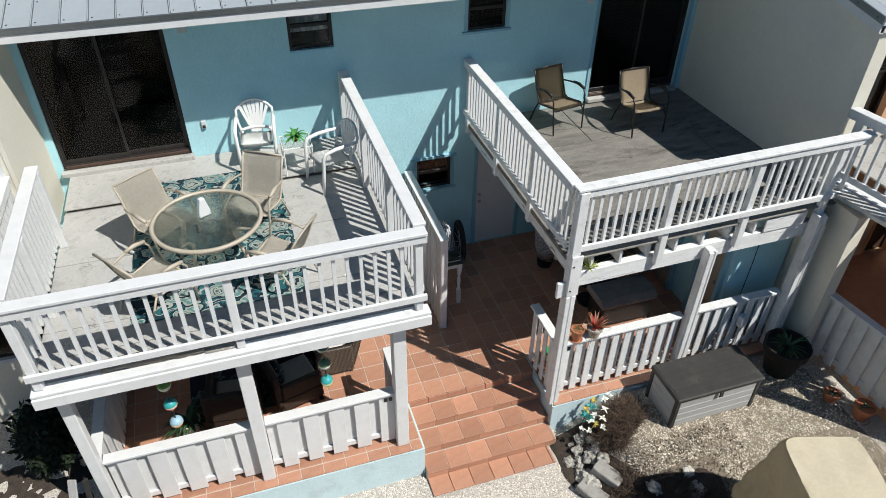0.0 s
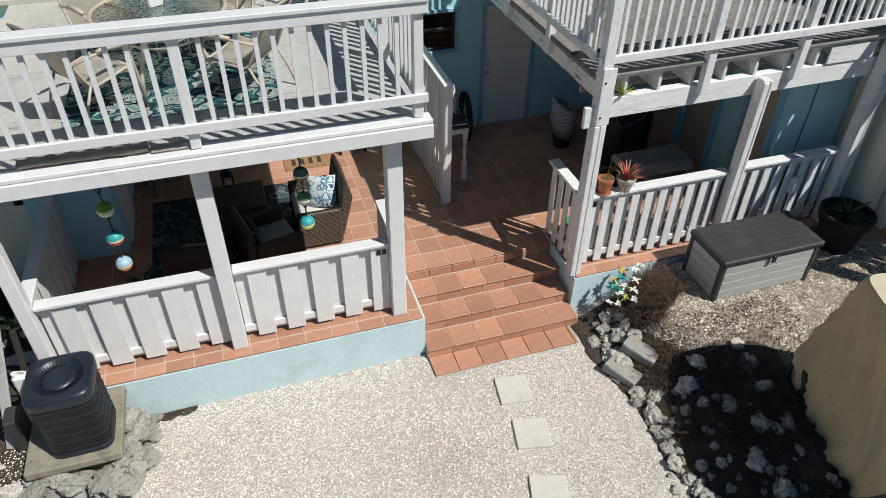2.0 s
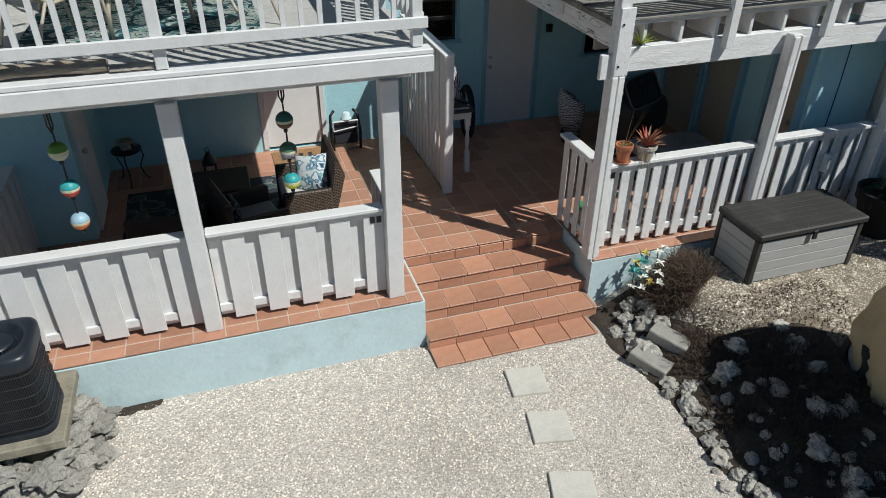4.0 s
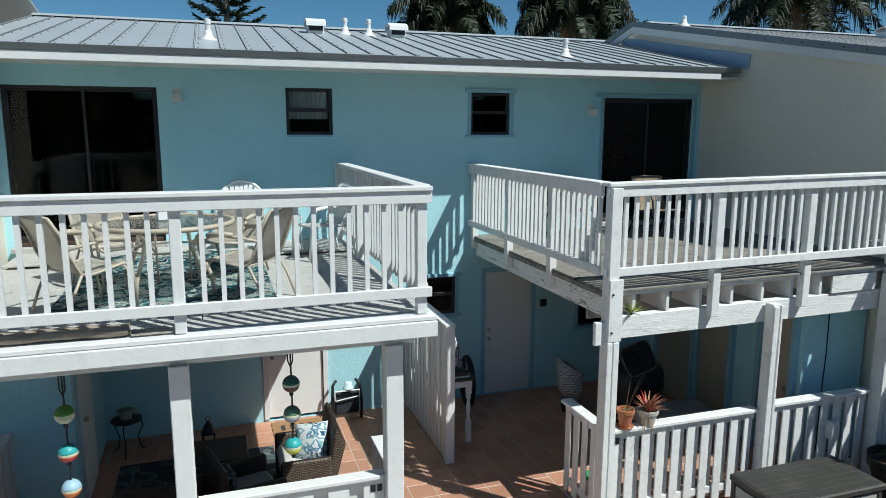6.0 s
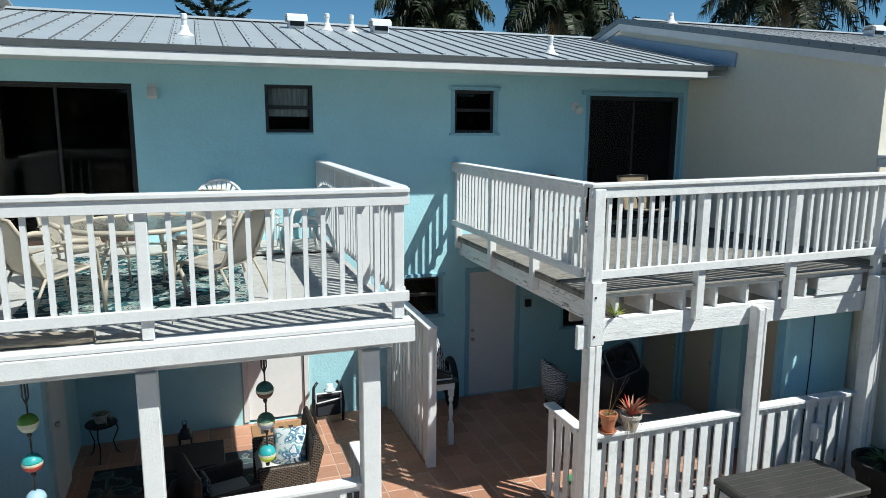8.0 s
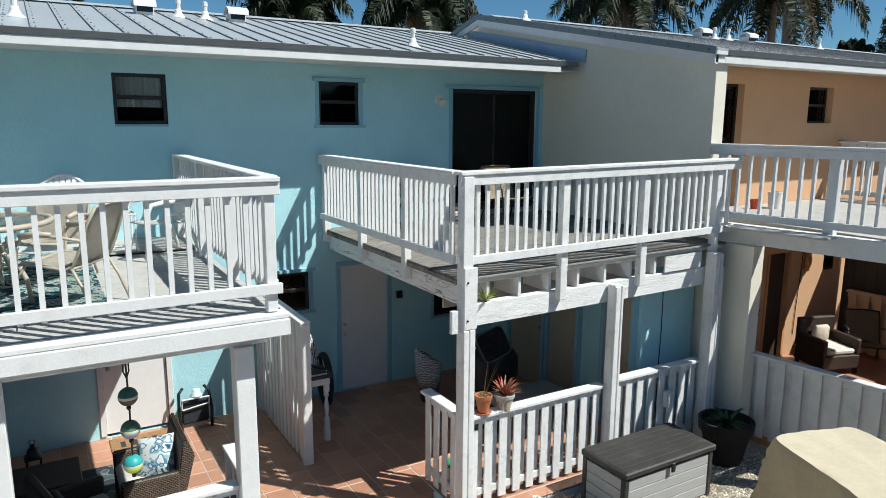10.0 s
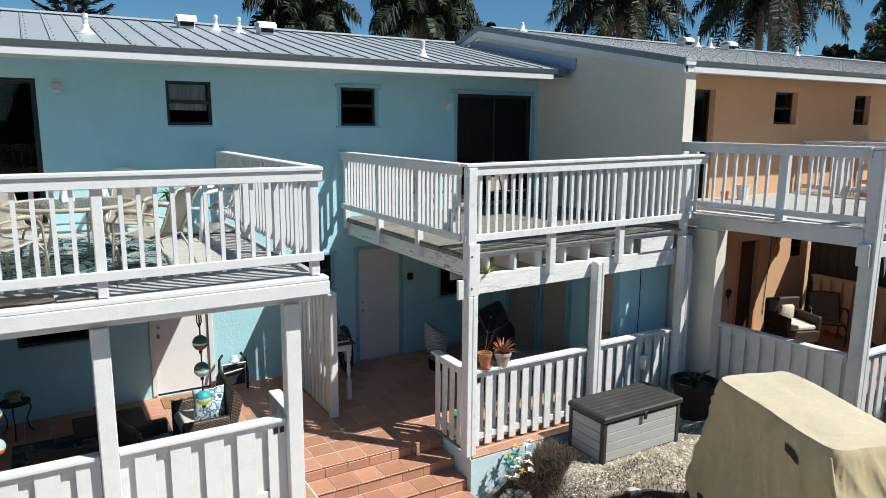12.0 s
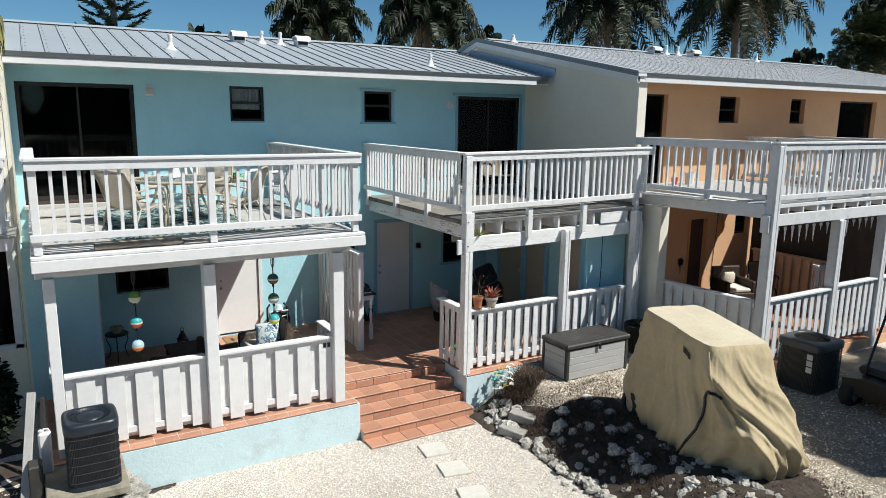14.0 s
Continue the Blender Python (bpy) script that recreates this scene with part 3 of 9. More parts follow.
# ---- railings, decks, porches ----
def railing(name, axis, a, b, c, z_lo, z_top, posts, mat, label, out=-1, pitch=0.125, stub=0.05, cap_w=0.15, mid_w=0.09, tilt=0.0):
    """A deck railing along x or y from a to b; c: the outer face; out: the side that looks outward. z_lo: underside of the bottom rail."""
    def bx(bm, u0, u1, v0, v1, z0, z1, bv=0.0):
        v0, v1 = sorted((c - out * v0, c - out * v1))
        if axis == "x":
            box(bm, u0, u1, v0, v1, z0, z1, bv)
        else:
            box(bm, v0, v1, u0, u1, z0, z1, bv)
    mid = (a + b) / 2
    r = thing(name, (mid, c, z_lo) if axis == "x" else (c, mid, z_lo), label, "railing", "deck railings")
    bm = new_bm()
    bx(bm, a, b, -0.035, cap_w - 0.035, z_top - 0.038, z_top, 0.006)
    part("cap_rail", bm, mat, r)
    bm = new_bm()
    bx(bm, a, b, -0.012, 0.026, z_top - 0.145, z_top - 0.04, 0.005)
    part("top_rail", bm, mat, r)
    bm = new_bm()
    bx(bm, a, b, -0.012, 0.026, z_lo, z_lo + 0.088, 0.005)
    part("bottom_rail", bm, mat, r)
    for p, drop in posts:
        bm = new_bm()
        bx(bm, p - mid_w / 2, p + mid_w / 2, 0.028, 0.028 + 0.09, z_lo - drop, z_top - 0.04, 0.006)
        part("post", bm, mat, r)
    bm = new_bm()
    w = 0.019
    if axis == "x":
        box(bm, -w, w, -w, w, -(z_top - z_lo) / 2 - stub / 2, (z_top - z_lo) / 2 - 0.05 + stub / 2, 0.0)
    else:
        box(bm, -w, w, -w, w, -(z_top - z_lo) / 2 - stub / 2, (z_top - z_lo) / 2 - 0.05 + stub / 2, 0.0)
    me = mesh_of("baluster", bm, mat)
    edges = sorted([p for p, _ in posts])
    if edges[0] - a > pitch:
        edges.insert(0, a - mid_w / 2)
    if b - edges[-1] > pitch:
        edges.append(b + mid_w / 2)
    rng = random.Random(hash((round(a * 100), round(b * 100), round(c * 100))) % 9973)
    for p, q in zip(edges, edges[1:]):
        u0, u1 = p + mid_w / 2, q - mid_w / 2
        n = max(1, round((u1 - u0) / pitch) - 1)
        for i in range(n):
            u = u0 + (u1 - u0) * (i + 1) / (n + 1) + rng.uniform(-0.006, 0.006)
            v = c - out * (0.028 + w)
            at = (u, v, (z_lo + z_top) / 2 - 0.0) if axis == "x" else (v, u, (z_lo + z_top) / 2)
            piece("baluster", me, r, at)
    if tilt:
        for ob in r.children:
            if ob.name.startswith("baluster"):
                ob.location.z += tilt * (ob.location.x + mid - a)
            else:
                for v in ob.data.vertices:
                    v.co.z += tilt * (v.co.x + mid - a)
    return r


def deck_joists(bm, x0, x1, y0, y1, z0, z1, step=0.41):
    x = x0 + 0.05
    while x < x1:
        box(bm, x, x + 0.04, y0, y1, z0, z1)
        x += step


# left deck
LX0, LX1, LY = -1.81, 2.33, 5.90
ld = thing("deck_1", (0.1, LY, 3.07), "raised timber balcony deck painted pale grey with plywood sheets", "deck", kind="structure")
bm = new_bm()
box(bm, LX0 - 0.02, LX1 + 0.04, LY - 0.02, LY + 0.03, 3.075, 3.215, 0.006)
part("front_beam", bm, WHITE, ld, "white painted front beam")
bm = new_bm()
box(bm, LX0 - 0.02, LX1 + 0.04, LY - 0.0, LY + 0.16, 3.219, 3.262, 0.008)
part("edge_board", bm, WHITE, ld, "white painted edge board")
bm = new_bm()
box(bm, LX0, LX1 - 0.09, LY + 0.26, LY + 0.36, 2.95, 3.07, 0.006)
box(bm, LX0 - 0.0, LX1 - 0.1, LY + 0.40, LY + 0.50, 2.95, 3.07, 0.006)
part("under_beam", bm, WHITE, ld)
bm = new_bm()
box(bm, LX1 - 0.135, LX1 - 0.10, LY + 0.032, F - 0.004, 3.075, 3.215, 0.005)
part("side_beam", bm, WHITE, ld)
bm = new_bm()
box(bm, LX0 - 0.02, LX0 + 0.015, LY + 0.032, 8.5, 3.075, 3.215, 0.005)
part("side_beam", bm, WHITE, ld)
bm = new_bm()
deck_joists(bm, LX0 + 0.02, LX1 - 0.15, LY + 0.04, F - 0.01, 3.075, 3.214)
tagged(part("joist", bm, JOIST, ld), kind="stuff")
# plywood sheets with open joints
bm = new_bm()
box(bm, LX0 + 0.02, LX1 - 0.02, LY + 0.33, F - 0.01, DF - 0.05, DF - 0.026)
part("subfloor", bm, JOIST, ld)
for x0, x1, y0, y1, dz in ((LX0 + 0.01, LX1 - 0.01, 9.24, F - 0.005, 0.035), (LX0 + 0.01, 0.4, 8.02, 9.20, 0.0), (0.412, LX1 - 0.01, 8.02, 9.20, 0.0),
                           (LX0 + 0.01, 1.02, 6.82, 8.005, 0.0), (1.03, LX1 - 0.01, 6.82, 8.005, 0.0), (LX0 + 0.01, 0.4, 6.39, 6.805, 0.0), (0.41, LX1 - 0.01, 6.39, 6.805, 0.0)):
    bm = new_bm()
    box(bm, x0, x1, y0, y1, DF - 0.022 + dz, DF + dz, 0.003)
    part("plywood_sheet", bm, DECKGREY, ld)
for k in range(2):
    bm = new_bm()
    y = LY + 0.175 + k * 0.158
    box(bm, LX0 + 0.01, LX1 - 0.01, y, y + 0.145, DF - 0.03, DF - 0.004, 0.004)
    part("deck_board", bm, DECKGREY, ld)

railing("deck_railing", "x", LX0 - 0.0, LX1, LY + 0.03, 3.43, 4.40, [(LX0 + 0.07, 0.16), (0.25, 0.16), (LX1 - 0.08, 0.16)], WHITE, "white painted timber balcony railing with square balusters", -1, pitch=0.143)
railing("deck_railing", "y", LY + 0.18, F - 0.01, LX1, 3.43, 4.40, [(7.3, 0.16), (8.7, 0.16), (F - 0.08, 0.16)], WHITE, "white painted side railing running back to the facade", 1, pitch=0.14)
railing("deck_railing", "y", LY + 0.18, 8.55, LX0, 3.43, 4.40, [(7.1, 0.16), (8.45, 0.16)], WHITE, "white painted side railing ending at the cream wall", -1)

# right deck
RX0, RX1, RY = 4.26, XR + 0.05, 6.22
rd = thing("deck_2", (6.3, RY, 2.74), "raised timber balcony deck with weathered grey boards", "deck", kind="structure")
bm = new_bm()
box(bm, RX0 + 0.11, RX1, RY + 0.142, RY + 0.187, 2.70, 2.945, 0.006)
part("front_beam", bm, WORN_X, rd, "white painted front beam with cracked paint")
# board added behind the front beam to stop sunlight leaking onto the landing
bm = new_bm()
box(bm, RX0 + 0.17, RX1, RY + 0.19, RY + 0.25, 2.72, 2.943, 0.006)
part("rear_beam", bm, WORN, rd)
bm = new_bm()
box(bm, RX0 + 0.11, RX1, RY + 0.145, RY + 0.18, 3.165, 3.215, 0.005)
part("edge_board", bm, WORN_X, rd)
bm = new_bm()
box(bm, 7.36, 8.02, RY + 0.118, RY + 0.14, 2.955, 3.165, 0.004)
part("patch_board", bm, WORN_X, rd, "white repair board over the joist ends")
x = RX0 + 0.42
while x < RX1 - 0.1:
    bm = new_bm()
    box(bm, x, x + 0.04, RY + 0.15, F - 0.02, 2.946, 3.164, 0.003)
    part("joist", bm, WORN, rd)
    x += 0.42
bm = new_bm()
box(bm, RX0 + 0.122, RX0 + 0.165, RY + 0.12, F - 0.004, 2.93, 3.165, 0.006)
part("side_beam", bm, WORN_Y, rd, "white painted side beam with cracked paint")
bm = new_bm()
box(bm, RX0 + 0.06, RX0 + 0.16, RY + 0.12, F - 0.004, 3.168, 3.22, 0.004)
part("edge_board", bm, DECKDARK, rd)
bm = new_bm()
box(bm, RX0 - 0.10, RX0 + 0.018, RY + 0.0, RY + 0.05, 2.70, 2.945, 0.006)
part("beam_end", bm, WORN, rd, "splintered white beam end")
bm = new_bm()
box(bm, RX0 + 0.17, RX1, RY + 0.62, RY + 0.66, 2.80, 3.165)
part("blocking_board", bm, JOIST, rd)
# sheets
for x0, x1, y0, y1 in ((RX0 + 0.06, 6.0, 8.95, F - 0.005), (6.01, RX1, 8.95, F - 0.005), (RX0 + 0.06, 5.3, 7.75, 8.94), (5.31, 7.7, 7.75, 8.94), (7.71, RX1, 7.75, 8.94), (RX0 + 0.06, 6.4, 6.98, 7.74), (6.41, RX1, 6.98, 7.74)):
    bm = new_bm()
    box(bm, x0, x1, y0, y1, DF - 0.045, DF - 0.02, 0.004)
    part("plywood_sheet", bm, DECKDARK, rd)
for k in range(4):
    bm = new_bm()
    y = RY + 0.08 + k * 0.153
    box(bm, RX0 + 0.06, RX1, y, y + 0.14, DF - 0.045, DF - 0.02, 0.004)
    part("deck_board", bm, DECKDARK, rd)

for ob in rd.children:
    for v in ob.data.vertices:
        v.co.z += 0.012 * max(0.0, v.co.x + 6.3 - 4.3)
railing("deck_railing", "x", RX0 - 0.01, 8.55, RY + 0.02, 3.405, 4.36, [(5.66, 0.55), (6.90, 0.55), (8.2, 0.53)], WORN, "weathered white timber balcony railing with square balusters", -1, mid_w=0.1, stub=0.0, pitch=0.128, tilt=0.012)
railing("deck_railing", "y", RY + 0.137, F - 0.01, RX0, 3.405, 4.36, [(7.56, 0.40), (8.83, 0.40), (F - 0.07, 0.34)], WORN, "weathered white side railing running back to the facade", -1, mid_w=0.1, stub=0.0, pitch=0.118)


def square_post(name, x, y, z0, z1, w, mat, label, grooves=True):
    """A timber post of two boards nailed to a core."""
    p = thing(name, (x, y, z0), label, "post", "porch posts")
    bm = new_bm()
    box(bm, x - w / 2, x + w / 2, y - w / 2, y + w / 2, z0, z1, 0.008)
    part("core", bm, mat, p)
    if grooves:
        bm = new_bm()
        box(bm, x - w / 2 - 0.004, x + 0.012, y - w / 2 - 0.034, y - w / 2 - 0.002, z0 + 0.0, z1 - 0.02, 0.006)
        part("facing_board", bm, mat, p)
        bm = new_bm()
        box(bm, x + 0.03, x + w / 2 + 0.006, y - w / 2 - 0.028, y - w / 2 - 0.002, z0 + 0.0, z1 - 0.01, 0.006)
        part("facing_board", bm, mat, p)
    return p


LP = 6.20
square_post("porch_post", -1.67, LP - 0.01, PF, 2.95, 0.13, WHITE, "white painted timber porch post at the porch's end", False)
square_post("porch_post", 0.20, LP, PF, 2.95, 0.16, WHITE, "white painted timber porch post in mid fence", False)
square_post("porch_post", 2.035, LP, PF, 2.95, 0.165, WHITE, "white painted timber porch post beside the tiled steps", False)
RP = 6.265
cp = square_post("porch_post", 4.34, RP - 0.005, PF, 4.31, 0.125, WORN, "weathered white corner post rising from porch to railing", False)
for x0, x1, y0 in ((4.27, 4.333, 6.157), (4.347, 4.415, 6.163)):
    bm = new_bm()
    box(bm, x0, x1, y0, 6.193, PF, 2.735, 0.006)
    part("facing_board", bm, WORN, cp)
bm = new_bm()
box(bm, 4.277, 4.435, 6.167, 6.193, 2.74, 3.39, 0.006)
part("facing_board", bm, WORN, cp)
for z in (2.84, 3.24):
    bm = new_bm()
    lathe(bm, [(0.011, 0.0), (0.011, 0.012), (0.005, 0.014)], n=8)
    bmesh.ops.transform(bm, matrix=Matrix.Translation((4.315, 6.167, z)) @ Matrix.Rotation(radians(90), 4, "X"), verts=bm.verts)
    part("bolt", bm, BLACK, cp)
square_post("porch_post", 6.47, RP + 0.02, PF, 2.96, 0.12, WORN, "weathered white porch post with a facing board")
square_post("porch_post", 8.18, RP, PF, 3.2, 0.14, WORN, "weathered white porch post against the cream wall")


def board_fence(name, axis, a, b, c, z0, z1, pitch, bw, mat, label, out=-1, cap=0.14, back=True, low=0.03, phase=0.0):
    """A low fence: upright boards nailed alternately to the front and back of two rails, under a sloped cap."""
    def bx(bm, u0, u1, v0, v1, zz0, zz1, bv=0.004):
        v0, v1 = sorted((c - out * v0, c - out * v1))
        if axis == "x":
            box(bm, u0, u1, v0, v1, zz0, zz1, bv)
        else:
            box(bm, v0, v1, u0, u1, zz0, zz1, bv)
    mid = (a + b) / 2
    f = thing(name, (mid, c, z0) if axis == "x" else (c, mid, z0), label, "fence", "porch fences")
    bm = new_bm()
    bx(bm, a, b, -0.045, cap - 0.045, z1 - 0.04, z1, 0.006)
    part("cap_rail", bm, mat, f)
    for nm, z in (("top_rail", z1 - 0.14), ("bottom_rail", z0 + 0.11)):
        bm = new_bm()
        bx(bm, a, b, 0.022, 0.058, z, z + 0.085)
        part(nm, bm, mat, f)
    rng = random.Random(int(a * 100 + c * 7))
    n = max(1, round((b - a) / pitch))
    p = (b - a) / n
    for i in range(n):
        u = a + (i + 0.5) * p + phase
        bm = new_bm()
        bx(bm, u - bw / 2, min(b, u + bw / 2), -0.0, 0.02, z0 + low + rng.uniform(0, 0.01), z1 - 0.042, 0.003)
        part("board", bm, mat, f)
    for i in range(n + 1 if back else 0):
        bm = new_bm()
        if a + i * p + phase - bw / 2 > b - 0.03:
            continue
        bx(bm, max(a, a + i * p + phase - bw / 2), min(b, a + i * p + phase + bw / 2), 0.06, 0.08, z0 + low + 0.02, z1 - 0.042, 0.003)
        part("board", bm, mat, f)
    return f


FL = 6.23
board_fence("porch_fence", "x", -1.60, 0.115, FL, PF + 0.01, 1.67, 0.345, 0.215, WHITE, "white painted board fence along the tiled porch edge", phase=0.064)
board_fence("porch_fence", "x", 0.285, 1.95, FL, PF + 0.01, 1.67, 0.333, 0.20, WHITE, "white painted board fence with small black numerals at its end", phase=0.066)
FR = 6.32
board_fence("porch_fence", "x", 4.42, 6.39, FR, PF + 0.0, 1.71, 0.19, 0.105, WORN, "weathered white board fence carrying flower pots")
board_fence("porch_fence", "x", 6.55, 8.10, FR, PF + 0.0, 1.74, 0.19, 0.105, WORN, "weathered white board fence beside the cream wall")
board_fence("porch_fence", "y", 6.38, 7.14, 4.34, PF + 0.0, 1.76, 0.17, 0.1, WORN, "short weathered white board fence beside the steps", -1)
board_fence("porch_fence", "y", 6.30, 7.02, 2.09, PF + 0.0, 1.68, 0.2, 0.12, WHITE, "short white board fence at the head of the steps", 1)
board_fence("porch_fence", "y", 6.28, 8.3, -1.71, PF + 0.0, 1.67, 0.26, 0.17, WHITE, "white board fence closing the porch's end", -1)

# tall slatted screen between the porches
sc = thing("privacy_screen", (3.25, 9.1, PF), "tall white slatted timber screen standing on the tiles", "screen")
for y in (8.19, F - 0.09):
    bm = new_bm()
    box(bm, 3.21, 3.33, y - 0.05, y + 0.05, PF, 2.44, 0.006)
    part("post", bm, WHITE, sc)
bm = new_bm()
box(bm, 3.20, 3.335, 8.13, F - 0.03, 2.442, 2.472, 0.005)
part("cap", bm, WHITE, sc)
for z in (PF + 0.06, 2.33):
    bm = new_bm()
    box(bm, 3.25, 3.29, 8.24, F - 0.14, z, z + 0.09, 0.004)
    part("rail", bm, WHITE, sc)
y = 8.28
while y < F - 0.2:
    bm = new_bm()
    box(bm, 3.227, 3.247, y, y + 0.10, PF + 0.03, 2.44, 0.003)
    part("slat", bm, WHITE, sc)
    y += 0.155

# porch slab, curbs and steps
bm = new_bm()
box(bm, LX0 - 0.03, 2.285, 6.02, F, -0.2, PF - 0.004)
box(bm, 2.285, 4.345, 6.86, F, -0.2, PF - 0.004)
box(bm, 4.345, XR + 0.06, 6.16, F, -0.2, PF - 0.004)
solo("floor", bm, GROUT, (3, 8, PF), "mortar bed under terracotta porch tiles", "floor", kind="structure")
bm = new_bm()
box(bm, LX0 - 0.03, 2.305, 5.995, 6.018, -0.15, PF - 0.03)
box(bm, 2.287, 2.31, 6.02, 6.84, -0.1, PF - 0.03)
solo("curb_1", bm, BLUE_PALE, (0, 5.9, 0), "pale blue painted porch curb above white gravel", "curb", kind="structure")
bm = new_bm()
box(bm, 4.32, 6.4, 6.125, 6.158, -0.15, PF - 0.03)
box(bm, 4.32, 4.343, 6.16, 7.12, -0.1, PF - 0.0)
solo("curb_2", bm, BLUE_PALE, (4.1, 6.0, 0), "pale blue painted porch curb beside the steps", "curb", kind="structure")
STEP_Y0, TREAD = 5.89, 0.318
bm = new_bm()
for i in range(3):
    y0 = STEP_Y0 + i * TREAD
    box(bm, 2.312, 4.318, y0 + 0.004, 6.86, -0.1 if i == 0 else 0.155 * i - 0.004, 0.155 * (i + 1) - 0.004)
st = solo("stairs", bm, GROUT, (3.1, STEP_Y0, 0), "four terracotta-tiled steps rising from gravel to the porch", "stairs", kind="structure")

# ---- ground ----
def smooth(t):
    t = min(1.0, max(0.0, t))
    return t * t * (3 - 2 * t)


def bank_edge(y):
    return 4.32 + 0.06 * math.sin(y * 3.1) - 0.10 * smooth((4.0 - y) / 2.0)


def ground_z(x, y):
    h = 0.50 * smooth((x - bank_edge(y)) / 1.15)
    h += 0.42 * smooth((-1.12 - x) / 0.5) * smooth((y - 4.6) / 0.8)
    h += 0.012 * noise.noise((x * 1.3, y * 1.3, 0.0)) + 0.006 * noise.noise((x * 4.0, y * 4.0, 3.0))
    return h


GRAVEL = bpy.data.materials.new("white_coral_gravel")
GRAVEL.use_nodes = True
_g = GRAVEL.node_tree
_b = _g.nodes["Principled BSDF"]
_b.inputs["Roughness"].default_value = 0.9
_co = _g.nodes.new("ShaderNodeTexCoord")
_v = _g.nodes.new("ShaderNodeTexVoronoi")
_v.inputs["Scale"].default_value = 75.0
_g.links.new(_co.outputs["Object"], _v.inputs["Vector"])
_sep = _g.nodes.new("ShaderNodeSeparateColor")
_g.links.new(_v.outputs["Color"], _sep.inputs[0])
_cr = _g.nodes.new("ShaderNodeValToRGB")
_cr.color_ramp.elements[0].color, _cr.color_ramp.elements[1].color = (0.36, 0.325, 0.28, 1), (0.74, 0.685, 0.615, 1)
_g.links.new(_sep.outputs[0], _cr.inputs["Fac"])
_n = _g.nodes.new("ShaderNodeTexNoise")
_n.inputs["Scale"].default_value, _n.inputs["Detail"].default_value = 0.7, 6.0
_g.links.new(_co.outputs["Object"], _n.inputs["Vector"])
_cr2 = _g.nodes.new("ShaderNodeValToRGB")
_cr2.color_ramp.elements[0].position, _cr2.color_ramp.elements[1].position = 0.5, 0.75
_g.links.new(_n.outputs["Fac"], _cr2.inputs["Fac"])
_mx = _g.nodes.new("ShaderNodeMix")
_mx.data_type = "RGBA"
_mx.inputs["B"].default_value = (0.2, 0.17, 0.13, 1)
_mu = _g.nodes.new("ShaderNodeMath")
_mu.operation = "MULTIPLY"
_mu.inputs[1].default_value = 0.4
_g.links.new(_cr2.outputs[0], _mu.inputs[0])
_g.links.new(_mu.outputs[0], _mx.inputs["Factor"])
_g.links.new(_cr.outputs[0], _mx.inputs["A"])
_g.links.new(_mx.outputs["Result"], _b.inputs["Base Color"])
_bp = _g.nodes.new("ShaderNodeBump")
_bp.inputs["Strength"].default_value, _bp.inputs["Distance"].default_value = 0.8, 0.012
_bp.invert = True
_g.links.new(_v.outputs["Distance"], _bp.inputs["Height"])
_g.links.new(_bp.outputs[0], _b.inputs["Normal"])

xs = [-900, -300, -100, -40, -20, -12, -8] + [-6 + 0.2 * i for i in range(96)] + [14, 17, 22, 30, 50, 110, 300, 900]
ys = [-900, -300, -100, -40, -20, -12, -8] + [-6 + 0.2 * i for i in range(76)] + [10, 12, 15, 20, 30, 50, 110, 300, 900]
bm = new_bm()
grid = [[bm.verts.new((x, y, ground_z(x, y) if -6 < x < 13.1 and -6 < y < 9.1 else (0.5 if x > 5.5 else 0.0))) for y in ys] for x in xs]
for i in range(len(xs) - 1):
    for j in range(len(ys) - 1):
        bm.faces.new((grid[i][j], grid[i + 1][j], grid[i + 1][j + 1], grid[i][j + 1]))
solo("ground", bm, GRAVEL, (0, 0, 0), "white crushed coral gravel yard", "ground", kind="structure", smooth=True)

# dark soil of the planted bank
SOIL = material("dark_soil", (0.048, 0.035, 0.026), 0.95, vary=0.35, scale=9, dark=(0.10, 0.08, 0.06), stain=0.6, stain_scale=5, bump=1.0, bump_scale=30, bump2=0.6, bump2_scale=9)
bm = new_bm()
prev = None
for j in range(58):
    y = 6.0 - j * 0.1
    row = []
    for i in range(13):
        t = i / 12
        x = bank_edge(y) - 0.10 + 0.10 * noise.noise((0.0, y * 2.2, 5.0)) + t * (0.75 + 0.45 * smooth((5.5 - y) / 1.6) + 0.85 * smooth((4.85 - y) / 0.35) * smooth((y - 0.5) / 0.8) + 0.6 * smooth((2.3 - y) / 0.8) + 0.25 * noise.noise((y * 1.7, 2.0, 1.0)))
        edge = 0.036 * min(1.0, min(t, 1 - t) * 6)
        row.append(bm.verts.new((x, y, ground_z(x, y) + edge - 0.006 + (0.025 * noise.noise((x * 6, y * 6, 1.0)) if 0 < i < 12 else -0.02))))
    if prev:
        for i in range(12):
            bm.faces.new((prev[i], prev[i + 1], row[i + 1], row[i]))
    prev = row
solo("soil_bed", bm, SOIL, (4.6, 4, 0.3), "dark soil of a rocky planting bank", "soil", kind="structure", smooth=True)


